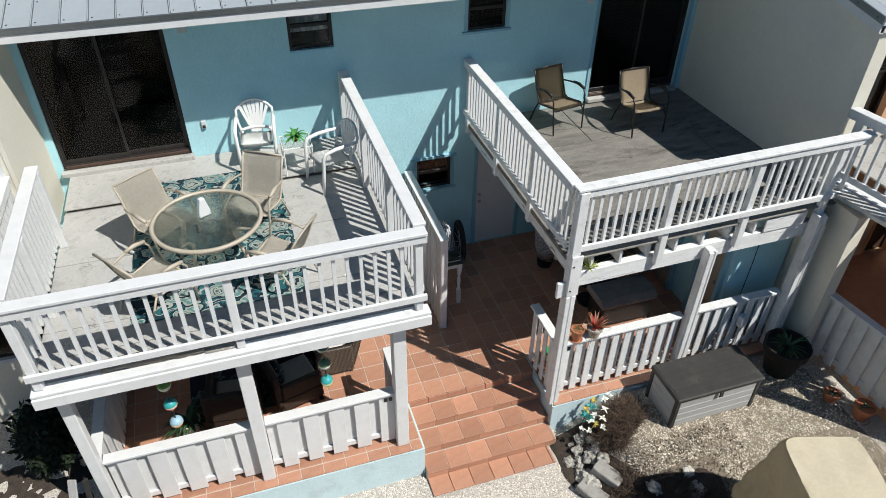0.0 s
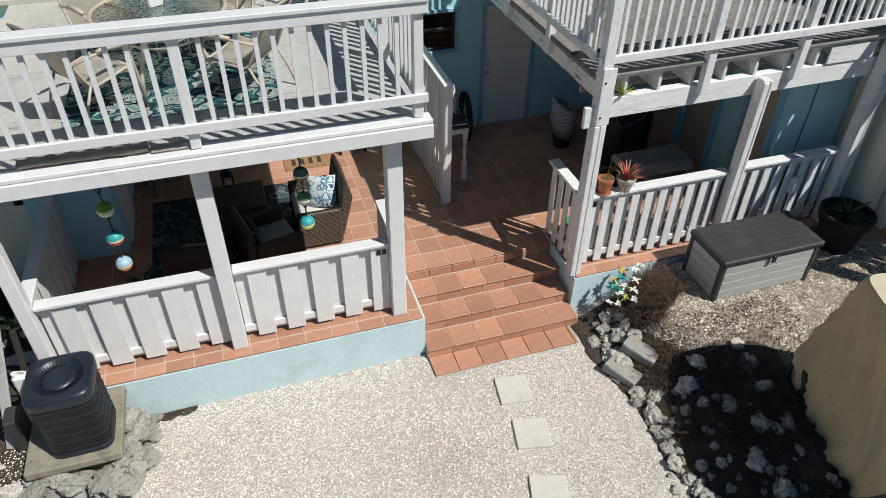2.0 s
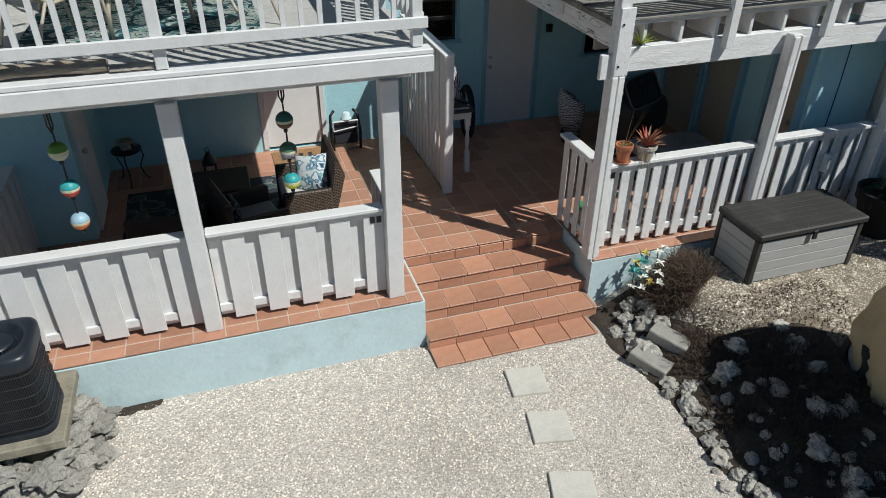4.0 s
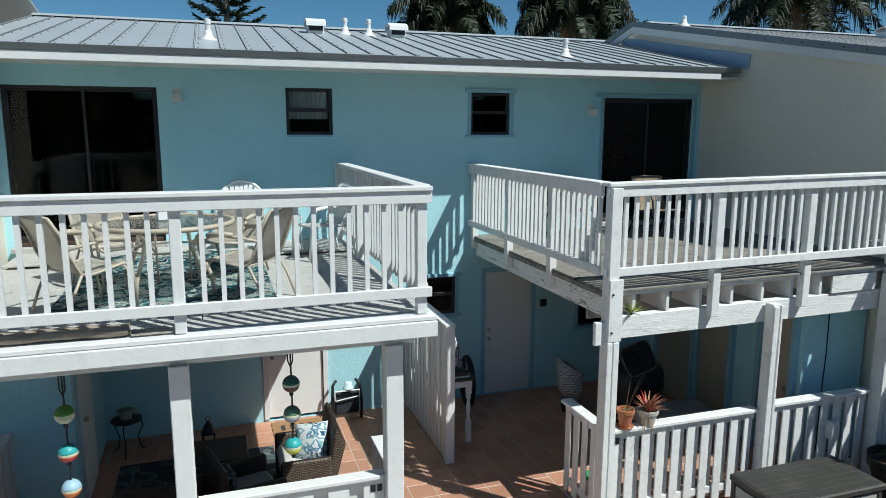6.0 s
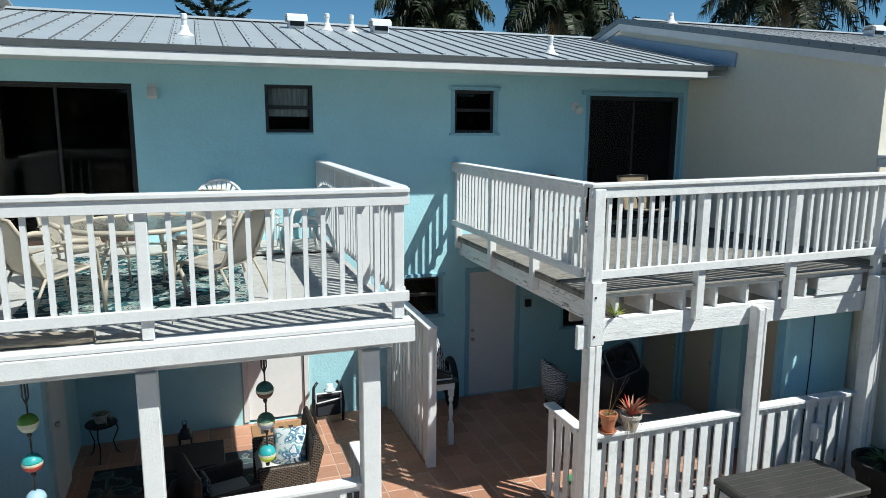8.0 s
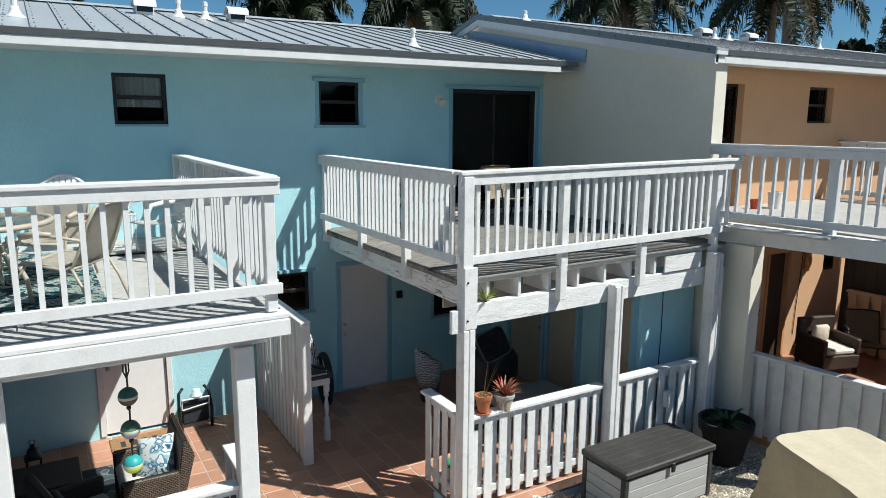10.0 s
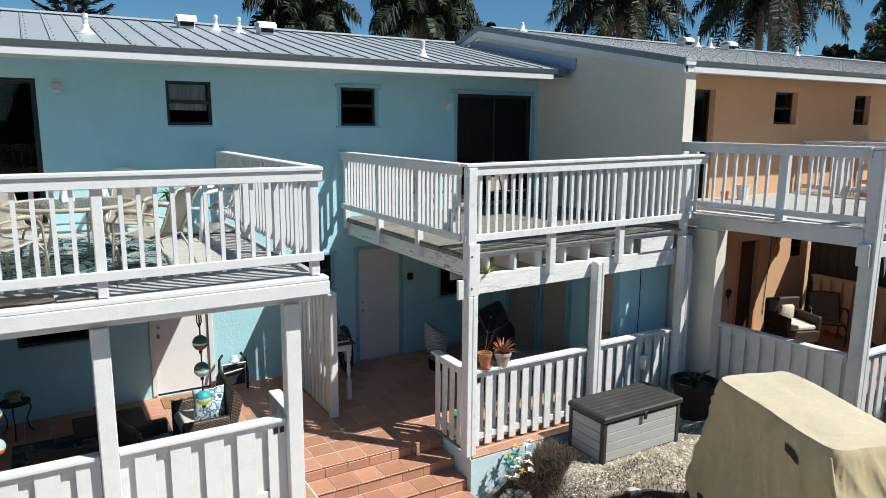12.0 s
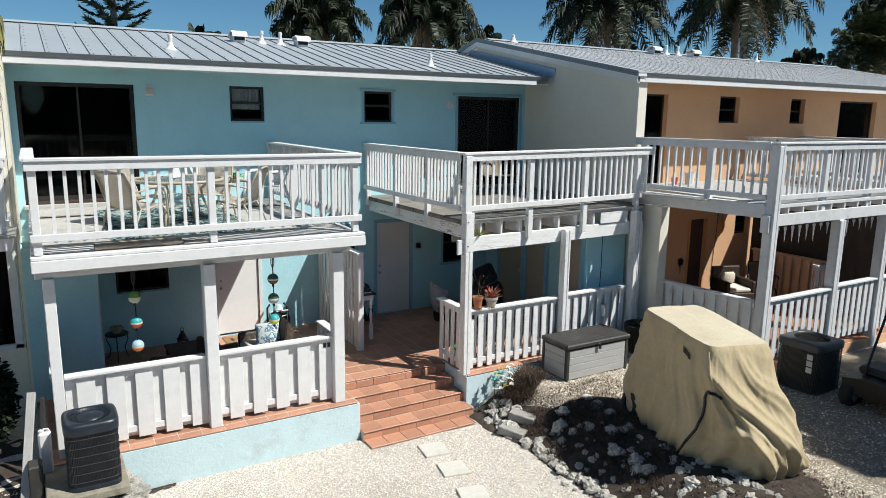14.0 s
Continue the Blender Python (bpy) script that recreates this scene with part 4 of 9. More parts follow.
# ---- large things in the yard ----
# one cloth in two tones: sunlight painted into the roof, shade into the sides
COVER_LIT = material("sunlit_cart_cover", (0.56, 0.49, 0.355), 0.85, vary=0.07, scale=2.5, dark=(0.42, 0.34, 0.21), stain=0.5, stain_scale=1.2, bump=0.3, bump_scale=150, bump2=0.5, bump2_scale=9)
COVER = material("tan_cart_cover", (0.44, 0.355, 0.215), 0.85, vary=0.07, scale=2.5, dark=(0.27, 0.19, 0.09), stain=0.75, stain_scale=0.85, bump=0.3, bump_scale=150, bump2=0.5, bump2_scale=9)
RUBBER = material("black_rubber", (0.015, 0.015, 0.015), 0.8, vary=0.2, bump=0.3)
RIM = material("pale_wheel_rim", (0.55, 0.55, 0.54), 0.4, metal=0.4, vary=0.1)


def wheel(parent, c, axis_dir, r=0.23, w=0.18):
    bm = new_bm()
    lathe(bm, [(r * 0.55, -w / 2), (r * 0.9, -w / 2), (r, -w * 0.3), (r, w * 0.3), (r * 0.9, w / 2), (r * 0.55, w / 2)], n=24, cap=False)
    m = Matrix.Translation(c) @ Vector(axis_dir).to_track_quat("Z", "Y").to_matrix().to_4x4()
    bmesh.ops.transform(bm, matrix=m, verts=bm.verts)
    t = part("wheel", bm, RUBBER, parent, "black rubber tyre", True)
    bm = new_bm()
    lathe(bm, [(r * 0.6, -w * 0.35), (r * 0.55, -w * 0.1), (0.05, -w * 0.2), (0.05, w * 0.2), (r * 0.55, w * 0.1), (r * 0.6, w * 0.35)], n=16)
    bmesh.ops.transform(bm, matrix=m, verts=bm.verts)
    part("rim", bm, RIM, t)


def ridge(x):
    """A soft-bottomed, sharp-topped wave between 0 and 1, as hanging cloth folds."""
    return (1 - abs(math.sin(x))) ** 1.6


def covered_cart():
    """A golf cart under a fitted cloth cover; only the cover, its strap and a tyre show."""
    o, u, v = Vector((6.16, 4.93, 0)), Vector((-0.275, -0.9615, 0)), Vector((0.9615, -0.275, 0))
    L, W, Z0, TOP = 3.05, 1.15, 0.44, 2.19
    ca = thing("golf_cart", o + u * 1.7 + v * 0.55 + Vector((0, 0, 0.45)), "golf cart under a tan cloth cover", "golf cart")
    rows = [(0.0, 0.315, 1.05, -0.05, 1.0), (0.1, 0.305, 1.085, -0.07, 1.03), (0.22, 0.30, 1.115, -0.07, 1.05), (0.36, 0.31, 1.12, -0.05, 1.03), (0.45, 0.315, 1.095, -0.03, 1.0), (0.55, 0.325, 1.05, -0.0, 0.97), (0.7, 0.34, 1.0, 0.01, 0.93),
            (0.85, 0.352, 0.958, 0.02, 0.9), (0.93, 0.36, 0.936, 0.028, 0.885), (0.965, 0.365, 0.926, 0.036, 0.86), (0.985, 0.37, 0.921, 0.042, 0.852), (1.0, 0.378, 0.913, 0.055, 0.835)]

    def row(h):
        for A, B in zip(rows, rows[1:]):
            if h <= B[0]:
                t = (h - A[0]) / (B[0] - A[0])
                return [a + (b - a) * t for a, b in zip(A[1:], B[1:])]
        return list(rows[-1][1:])

    def surf(a, h, lift=0.0):
        """A point of the cloth: a goes round the cart, h from hem to roof."""
        s0, s1, w0, w1 = row(h)
        cx, cy = math.cos(a), math.sin(a)
        rr = (abs(cx) ** 9 + abs(cy) ** 9) ** (-1 / 9)
        sx, wy = cx * rr, cy * rr
        s, w = (s0 + s1) / 2 + (s1 - s0) / 2 * sx, (w0 + w1) / 2 + (w1 - w0) / 2 * wy
        w += 0.5 * (1 - wy) * 0.40 * smooth((sx - 0.2) / 0.8) * smooth((0.8 - h) / 0.55)
        low = (1 - h) ** 0.6
        d = 0.0
        front, side = smooth((cx - 0.55) / 0.15), smooth((-cy - 0.55) / 0.15)
        wob = noise.noise((sx * 1.4, wy * 1.4, h * 2.0))
        # hanging folds on the long side, fanning out from the roof edge
        q = sx * 6.5 + (0.9 - h) * (1.1 * sx + 0.35) * 2.6 + 1.3 * wob
        d += side * low * (0.13 * ridge(q) + 0.06 * ridge(q * 2.1 + 1.1 + h) - 0.09)
        # tight creases fanning down from the two roof corners
        for cx0 in (-0.97, 0.99):
            if side > 0:
                ang = math.atan2(1.0 - h + 0.02, 2.2 * abs(sx - cx0) + 0.02)
                near = math.exp(-((sx - cx0) / 0.55) ** 2)
                d += side * near * low * 0.075 * (ridge(ang * 7.5 + 0.6 * wob + cx0) - 0.35)
        # swags across the front, from the seam down to the far corner of the hood
        q = (h * 7.5 + wy * 2.6 + 1.1 * wob) - 0.9 * wy * wy
        win = math.sin(math.pi * min(1, max(0, (h - 0.02) / 0.93))) ** 0.5
        d += front * win * (0.085 * ridge(q) + 0.03 * ridge(q * 2.1 + 0.6 + wy) - 0.04)
        # gathered hem round the nose
        d += 0.06 * front * smooth((0.45 - h) / 0.3) * ridge(wy * 6.5 + 1.3 * h + 2 * wob)
        # piped seam down the windscreen corner
        corner = math.exp(-((a % 6.2832 - 5.46) / 0.035) ** 2)
        d += 0.022 * corner * smooth((0.97 - h) / 0.1)
        d += 0.028 * noise.noise((sx * 3.1 + 4, wy * 3.1, h * 3.5)) * (0.35 + low * 0.65) + 0.008 * noise.noise((sx * 9, wy * 9, h * 11))
        out = (u * cx + v * cy).normalized()
        p = o + u * (s * L) + v * (w * W) + out * (d + lift)
        gz = Z0 + 0.03 * noise.noise((cx * 2, cy * 2, 0.3)) - 0.13 * smooth((s - 0.55) / 0.45)
        gz += 0.24 * max(0, 1 - abs(s - 0.36) / 0.16) * (1 if cy < 0.2 else 0)
        top = TOP - 0.07 * smooth((s - 0.45) / 0.45) + 0.012 * noise.noise((s * 5, w * 4, 1.0))
        p.z = gz * (1 - h) + top * h
        return p
    n, lv = 280, 56
    bm = new_bm()
    rings = [[bm.verts.new(surf(2 * math.pi * k / n, (j / (lv - 1)) ** 0.92)) for k in range(n)] for j in range(lv)]
    for A, B in zip(rings, rings[1:]):
        for j in range(n):
            bm.faces.new((A[j], A[(j + 1) % n], B[(j + 1) % n], B[j]))
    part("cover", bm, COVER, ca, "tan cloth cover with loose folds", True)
    bm = new_bm()
    rim = [bm.verts.new(surf(2 * math.pi * k / n, 1.0)) for k in range(n)]
    last = rim
    c0 = sum((x.co for x in last), Vector()) / n
    for f in (0.97, 0.72, 0.42, 0.15):
        cur = []
        for x in rim:
            p = x.co.lerp(c0, 1 - f)
            cur.append(bm.verts.new((p.x, p.y, p.z + 0.018 * (1 - f) + 0.014 * noise.noise((p.x * 3, p.y * 3, 8.0)))))
        for j in range(n):
            bm.faces.new((last[j], last[(j + 1) % n], cur[(j + 1) % n], cur[j]))
        last = cur
    bm.faces.new(last)
    part("roof_panel", bm, COVER_LIT, ca, "pale roof of the cover, coloured as sunlit", True)
    wheel(ca, o + u * (0.365 * L) + v * 0.04 + Vector((0, 0, 0.67)), v, 0.22)
    left = lambda t: math.atan2(-1, t)
    bm = new_bm()
    tube(bm, [surf(left(0.995 - 0.76 * t), 0.66 + 0.06 * math.sin(t * 3.0) - 0.68 * t ** 2.6, 0.012) for t in [i / 26 for i in range(27)]], 0.021, 6)
    part("strap", bm, BLACK, ca, "black hold-down strap")
    bm = new_bm()
    tube(bm, [surf(left(0.965), 0.96 - 0.44 * t, 0.008) for t in [i / 16 for i in range(17)]], 0.012, 6)
    part("seam", bm, COVER, ca, "stitched seam")
    bm = new_bm()
    g = [[surf(left(0.30 + 0.20 * i / 5), 0.905 - 0.045 * j / 3 - 0.02 * i / 5, 0.012) for j in range(4)] for i in range(6)]
    vs = [[bm.verts.new(p) for p in r] for r in g]
    for i in range(5):
        for j in range(3):
            bm.faces.new((vs[i][j], vs[i + 1][j], vs[i + 1][j + 1], vs[i][j + 1]))
    bmesh.ops.solidify(bm, geom=bm.faces[:], thickness=0.008)
    part("vent_flap", bm, FRAME_BR, ca, "small brown mesh vent")
    return ca


covered_cart()

BOXGREY = material("pale_grey_resin", (0.40, 0.40, 0.39), 0.6, vary=0.06, scale=4, dark=(0.3, 0.3, 0.29), stain=0.3, bump=0.25, bump_scale=90, stretch=(1, 1, 8))
BOXDARK = material("dark_brown_resin", (0.036, 0.034, 0.031), 0.6, vary=0.15, scale=5, dark=(0.10, 0.092, 0.08), stain=0.6, stain_scale=2.5, bump=0.3, bump_scale=60)


def deck_box():
    x0, x1, y0, y1, z0 = 5.80, 7.22, 5.31, 5.99, 0.50
    d = thing("deck_box", ((x0 + x1) / 2, (y0 + y1) / 2, z0), "grey resin outdoor storage box with a dark brown lid", "storage box")
    bm = new_bm()
    box(bm, x0 + 0.03, x1 - 0.03, y0 + 0.03, y1 - 0.03, z0, z0 + 0.575, 0.004)
    part("body", bm, BOXDARK, d)
    for k in range(4):
        z = z0 + 0.03 + k * 0.13
        bm = new_bm()
        box(bm, x0 + 0.07, x1 - 0.07, y0 + 0.012, y0 + 0.032, z, z + 0.124, 0.005)
        part("side_plank", bm, BOXGREY, d)
        bm = new_bm()
        box(bm, x0 + 0.012, x0 + 0.032, y0 + 0.07, y1 - 0.07, z, z + 0.124, 0.005)
        part("side_plank", bm, BOXGREY, d)
    for x in (x0, x1 - 0.07):
        for y in (y0, y1 - 0.07):
            bm = new_bm()
            box(bm, x, x + 0.07, y, y + 0.07, z0 - 0.02, z0 + 0.575, 0.012)
            part("corner_post", bm, BOXDARK, d)
    bm = new_bm()
    box(bm, x0 - 0.02, x1 + 0.02, y0 - 0.025, y1 + 0.01, z0 + 0.58, z0 + 0.655, 0.016)
    lid = part("lid", bm, BOXDARK, d, "weathered dark brown lid")
    for k in range(7):
        bm = new_bm()
        y = y0 + 0.0 + k * 0.097
        box(bm, x0 + 0.02, x1 - 0.02, y, y + 0.092, z0 + 0.655, z0 + 0.661, 0.002)
        part("lid_plank", bm, BOXDARK, lid)
    bm = new_bm()
    box(bm, (x0 + x1) / 2 - 0.03, (x0 + x1) / 2 + 0.03, y0 - 0.04, y0 - 0.02, z0 + 0.50, z0 + 0.61, 0.006)
    part("hasp", bm, BLACK, d)
    return d


deck_box()

AC_BODY = material("dark_grey_enamel", (0.014, 0.02, 0.029), 0.38, vary=0.12, scale=4, dark=(0.05, 0.055, 0.06), stain=0.4, stain_scale=6, bump=0.05)
GUARD = material("grey_guard_wire", (0.06, 0.055, 0.05), 0.5, metal=0.3, vary=0.1)


AC_GREY = material("worn_grey_enamel", (0.055, 0.06, 0.06), 0.35, vary=0.15, scale=4, dark=(0.02, 0.022, 0.024), stain=0.5, stain_scale=5, bump=0.05)


def ac_unit(at, w=0.72, h=0.80, label="dark grey air conditioner condenser with a louvred coil guard", sticker=False, p_corner=5.5):
    """An outdoor condenser: a rounded coil body behind a wire guard, a dished top with a fan opening."""
    X, Y, Z = at
    body_mat = AC_GREY if sticker else AC_BODY
    a = thing("air_conditioner", at, label, "air conditioner", "condensers")
    r = w / 2
    n = 64

    def ring(q, p=p_corner):
        """A rounded square of half width q, as n points."""
        out = []
        for k in range(n):
            t = 2 * math.pi * (k + 0.5) / n
            cx, cy = math.cos(t), math.sin(t)
            rr = (abs(cx) ** p + abs(cy) ** p) ** (-1 / p)
            out.append((X + q * cx * rr, Y + q * cy * rr))
        return out

    def skin(bm, rows, close=True):
        rs_ = [[bm.verts.new((x, y, Z + z)) for x, y in pts] for pts, z in rows]
        for A, B in zip(rs_, rs_[1:]):
            for k in range(n):
                bm.faces.new((A[k], A[(k + 1) % n], B[(k + 1) % n], B[k]))
        if close:
            bm.faces.new(list(reversed(rs_[0])))
            bm.faces.new(rs_[-1])

    def circle(q):
        return [(X + q * math.cos(2 * math.pi * (k + 0.5) / n), Y + q * math.sin(2 * math.pi * (k + 0.5) / n)) for k in range(n)]

    bm = new_bm()
    skin(bm, [(ring(r - 0.03), 0.04), (ring(r - 0.03), h - 0.08)])
    part("coil", bm, BLACK, a)
    bm = new_bm()
    skin(bm, [(ring(r), 0.0), (ring(r), 0.05), (ring(r - 0.02), 0.06)])
    part("base_pan", bm, body_mat, a)
    bm = new_bm()
    f = r / 0.285
    edge = [(ring(r + 0.008), h - 0.13), (ring(r + 0.012), h - 0.035), (ring(r), h - 0.008), (ring(r - 0.02), h)]
    if sticker:
        q = r * 0.82
        skin(bm, edge + [(circle(q), h + 0.012), (circle(q - 0.02), h + 0.006), (circle(q - 0.025), h - 0.06)], False)
        part("top_panel", bm, body_mat, a, "dark enamelled top panel with a round fan opening", True)
        bm = new_bm()
        skin(bm, [(circle(q - 0.026), h - 0.02), (circle(q - 0.03), h - 0.16), (circle(0.01), h - 0.16)], False)
        part("fan_well", bm, BLACK, a)
        for k in range(4):
            bm = new_bm()
            t = k * math.pi / 2 + 0.3
            bm.faces.new([bm.verts.new((X + u * math.cos(t + o), Y + u * math.sin(t + o), Z + h - 0.11 + dz)) for u, o, dz in ((0.05, -0.5, 0.0), (q * 0.85, -0.35, -0.02), (q * 0.85, 0.35, 0.03), (0.05, 0.5, 0.02))])
            bmesh.ops.solidify(bm, geom=bm.faces[:], thickness=0.004)
            part("fan_blade", bm, GUARD, a)
        bm = new_bm()
        for k in range(1, 9):
            tube(bm, [(x, y, Z + h + 0.004) for x, y in circle(q * k / 8.5)], 0.003, 4, closed=True)
        for k in range(4):
            t = k * math.pi / 4
            tube(bm, [(X - q * math.cos(t), Y - q * math.sin(t), Z + h), (X + q * math.cos(t), Y + q * math.sin(t), Z + h)], 0.004, 4)
        part("fan_grille", bm, GUARD, a, "wire fan guard")
    else:
        skin(bm, edge + [(circle(0.235 * f), h + 0.004), (circle(0.222 * f), h - 0.006), (circle(0.205 * f), h - 0.035), (circle(0.15 * f), h - 0.045)], False)
        part("top_panel", bm, body_mat, a, "dark enamelled top panel with a dished fan opening", True)
        bm = new_bm()
        skin(bm, [(circle(0.155 * f), h - 0.042), (circle(0.15 * f), h - 0.018), (circle(0.11 * f), h - 0.006), (circle(0.05 * f), h + 0.0), (circle(0.01), h + 0.001)])
        part("fan_cover", bm, body_mat, a, "domed motor cover", True)
        bm = new_bm()
        for q in range(44):
            t = q * 2 * math.pi / 44
            d, e = Vector((math.cos(t), math.sin(t), 0)), Vector((-math.sin(t), math.cos(t), 0)) * 0.0035
            c = Vector((X, Y, Z + h))
            tube(bm, [c + d * 0.148 * f + Vector((0, 0, -0.02)), c + d * 0.185 * f + Vector((0, 0, -0.012)) + e, c + d * 0.226 * f + Vector((0, 0, -0.004))], 0.003, 4)
        part("fan_grille", bm, body_mat, a, "radial wire fan grille")
    bm = new_bm()
    pts = ring(r - 0.008)
    for k in range(n):
        for e in (0.0, 0.5):
            x, y = [p * (1 - e) + q * e for p, q in zip(pts[k], pts[(k + 1) % n])]
            box(bm, x - 0.0028, x + 0.0028, y - 0.0028, y + 0.0028, Z + 0.05, Z + h - 0.12)
    tagged(part("guard_wire", bm, body_mat, a), kind="stuff")
    for k in range(6):
        bm = new_bm()
        z = Z + 0.11 + k * (h - 0.29) / 5
        tube(bm, [(x, y, z) for x, y in ring(r - 0.002)], 0.0035, 5, closed=True)
        part("guard_bar", bm, GUARD, a)
    if sticker:
        for k in range(3):
            bm = new_bm()
            box(bm, X - r - 0.006, X - r - 0.002, Y - 0.28, Y - 0.18, Z + h - 0.27 - k * 0.11, Z + h - 0.18 - k * 0.11)
            part("sticker", bm, WHITE, a, "white rating label")
    return a


SLAB = material("grimy_slab", (0.27, 0.245, 0.185), 0.95, vary=0.2, scale=6, dark=(0.09, 0.08, 0.065), stain=0.7, stain_scale=5, bump=0.6, bump_scale=35)
ac_unit((-1.38, 5.47, 0.60), 0.57, 0.82, label="dark grey air conditioner condenser on a concrete pad")
bm = new_bm()
box(bm, -1.90, -1.03, 5.10, 5.985, 0.50, 0.60, 0.012)
box(bm, -1.78, -1.15, 5.28, 5.985, 0.0, 0.498, 0.012)
solo("concrete_pad", bm, SLAB, (-1.5, 5.5, 0.14), "weathered concrete slab under the condenser", "slab")


# packed dirt of the parking strip, and an unseen dark sheet added to cut bounce light
DIRT = material("packed_dirt", (0.235, 0.195, 0.145), 0.95, vary=0.22, scale=5, dark=(0.10, 0.08, 0.06), stain=0.65, stain_scale=2.2, bump=1.0, bump_scale=55, bump2=0.7, bump2_scale=14)
BOUNCE_CUT = material("bounce_cut_dark", (0.05, 0.05, 0.05), 0.9, vary=0.2, scale=4, bump=0.8, bump_scale=90)
bm = new_bm()
prev = None
for j in range(80):
    y = -0.4 + j * 0.0795
    xa = 5.02 + 0.16 * noise.noise((y * 1.9, 3.0, 0.0)) + 0.07 * noise.noise((y * 6, 1.0, 0.0))
    xb = 12.6 if y < 3.85 else 8.5
    row = []
    for i in range(50):
        x = xa + (xb - xa) * (i / 49) ** 1.3
        e = min(1.0, i / 3, j / 3, (79 - j) / 3)
        row.append(bm.verts.new((x, y, ground_z(x, y) - 0.006 + 0.02 * e + 0.008 * noise.noise((x * 5, y * 5, 2)) * e)))
    if prev:
        for i in range(49):
            bm.faces.new((prev[i], prev[i + 1], row[i + 1], row[i]))
    prev = row
solo("dirt_strip", bm, DIRT, (7.5, 2.5, 0.5), "packed brown dirt with scattered gravel where carts park", "dirt", kind="structure", smooth=True)
bm = new_bm()
prev = None
for x in [-40, -20, -8, 0, 3] + [3.6 + 0.2 * i for i in range(11)] + [8, 14, 30, 60]:
    z = 0.53 * smooth((x - 3.7) / 1.3) + 0.035
    row = [bm.verts.new((x, y, z - (0.12 if k in (0, 3) else 0))) for k, y in enumerate((-17.05, -17, -1.2, -1.12))]
    if prev:
        for k in range(3):
            bm.faces.new((prev[k], row[k], row[k + 1], prev[k + 1]))
    prev = row
solo("road", bm, BOUNCE_CUT, (5, -8, 0.5), "unseen dark sheet before the yard, added to cut bounce light", "road", kind="structure")

# bare dark soil that also stands in for small shadows at the curb's foot
bm = new_bm()
prev = None
for i in range(25):
    x = -1.0 + i * 0.025
    d = 0.04 + 0.11 * math.sin(math.pi * i / 24) ** 0.6 * (0.7 + 0.6 * noise.noise((x * 9, 2.0, 0.0)))
    row = [bm.verts.new((x, 5.992 - d * k / 5, ground_z(x, 5.95) + 0.008 - 0.012 * (k == 5) + 0.008 * noise.noise((x * 30, k * 1.1, 4.0)))) for k in range(6)]
    if prev:
        for k in range(5):
            bm.faces.new((prev[k], prev[k + 1], row[k + 1], row[k]))
    prev = row
solo("soil_patch", bm, SOIL, (-0.7, 5.93, 0.0), "dark soil patch standing in for shadowed hollows at the curb's foot", "soil", kind="structure")

# dark rubble bed round the condenser's slab
bm = new_bm()
prev = None
for j in range(34):
    y = 5.12 + j * 0.073
    xr = -0.98 + 0.09 * noise.noise((y * 3.1, 0.0, 7.0)) - 0.25 * smooth((5.0 - y) / 0.5) - 0.9 * smooth((y - 5.80) / 0.12)
    row = []
    for i in range(22):
        x = -4.2 + (xr + 4.2) * i / 21
        row.append(bm.verts.new((x, y, ground_z(x, y) - 0.02 + 0.022 * min(1, (21 - i) / 2, j / 2) + 0.014 * noise.noise((x * 6, y * 6, 4)))))
    if prev:
        for i in range(21):
            bm.faces.new((prev[i], prev[i + 1], row[i + 1], row[i]))
    prev = row
solo("rubble_bed", bm, SOIL, (-2.2, 5.4, 0.2), "dark soil strewn with coral rubble beside the slab", "soil", kind="structure", smooth=True)

# ---- the orange house ----
OY, OF, OD, OX = 7.60, 0.72, 3.92, 8.90
OSL1, OW1, OW2, OSL2 = (9.1, 10.32, 3.47, 5.455), (12.02, 12.72, 4.86, 5.465), (14.68, 15.26, 4.86, 5.465), (16.79, 18.54, 3.47, 5.46)
OD1, OW3 = (11.36, 11.88, OF, 2.64), (12.95, 13.47, 2.17, 2.64)
wall("wall_orange", XR + 0.22, 24.0, -0.1, 5.9, OY, 0.2, [OSL1, OW1, OW2, OSL2, OD1, OW3], ORANGE, "warm orange stucco facade wall of the next house")
bm = new_bm()
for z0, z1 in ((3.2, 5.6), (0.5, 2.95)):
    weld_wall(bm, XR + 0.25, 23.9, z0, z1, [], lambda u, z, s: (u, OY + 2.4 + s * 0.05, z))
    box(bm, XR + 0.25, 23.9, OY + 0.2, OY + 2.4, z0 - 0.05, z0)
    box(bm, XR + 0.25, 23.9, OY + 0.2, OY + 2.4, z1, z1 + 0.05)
solo("wall_inside_5", bm, ROOM, (12, OY + 2.4, 0.5), "plain room wall behind the windows, coloured near-black as unlit", "wall", kind="structure")


def lean_x(ob, k, y0):
    """Sets a thing's parts out of square: x grows by k for each metre in front of y0."""
    dy = at_of(ob).y
    for c in ob.children:
        if c.data.users > 1:
            c.location.x -= k * (c.location.y + dy - y0)
        else:
            for v in c.data.vertices:
                v.co.x -= k * (v.co.y + dy - y0)


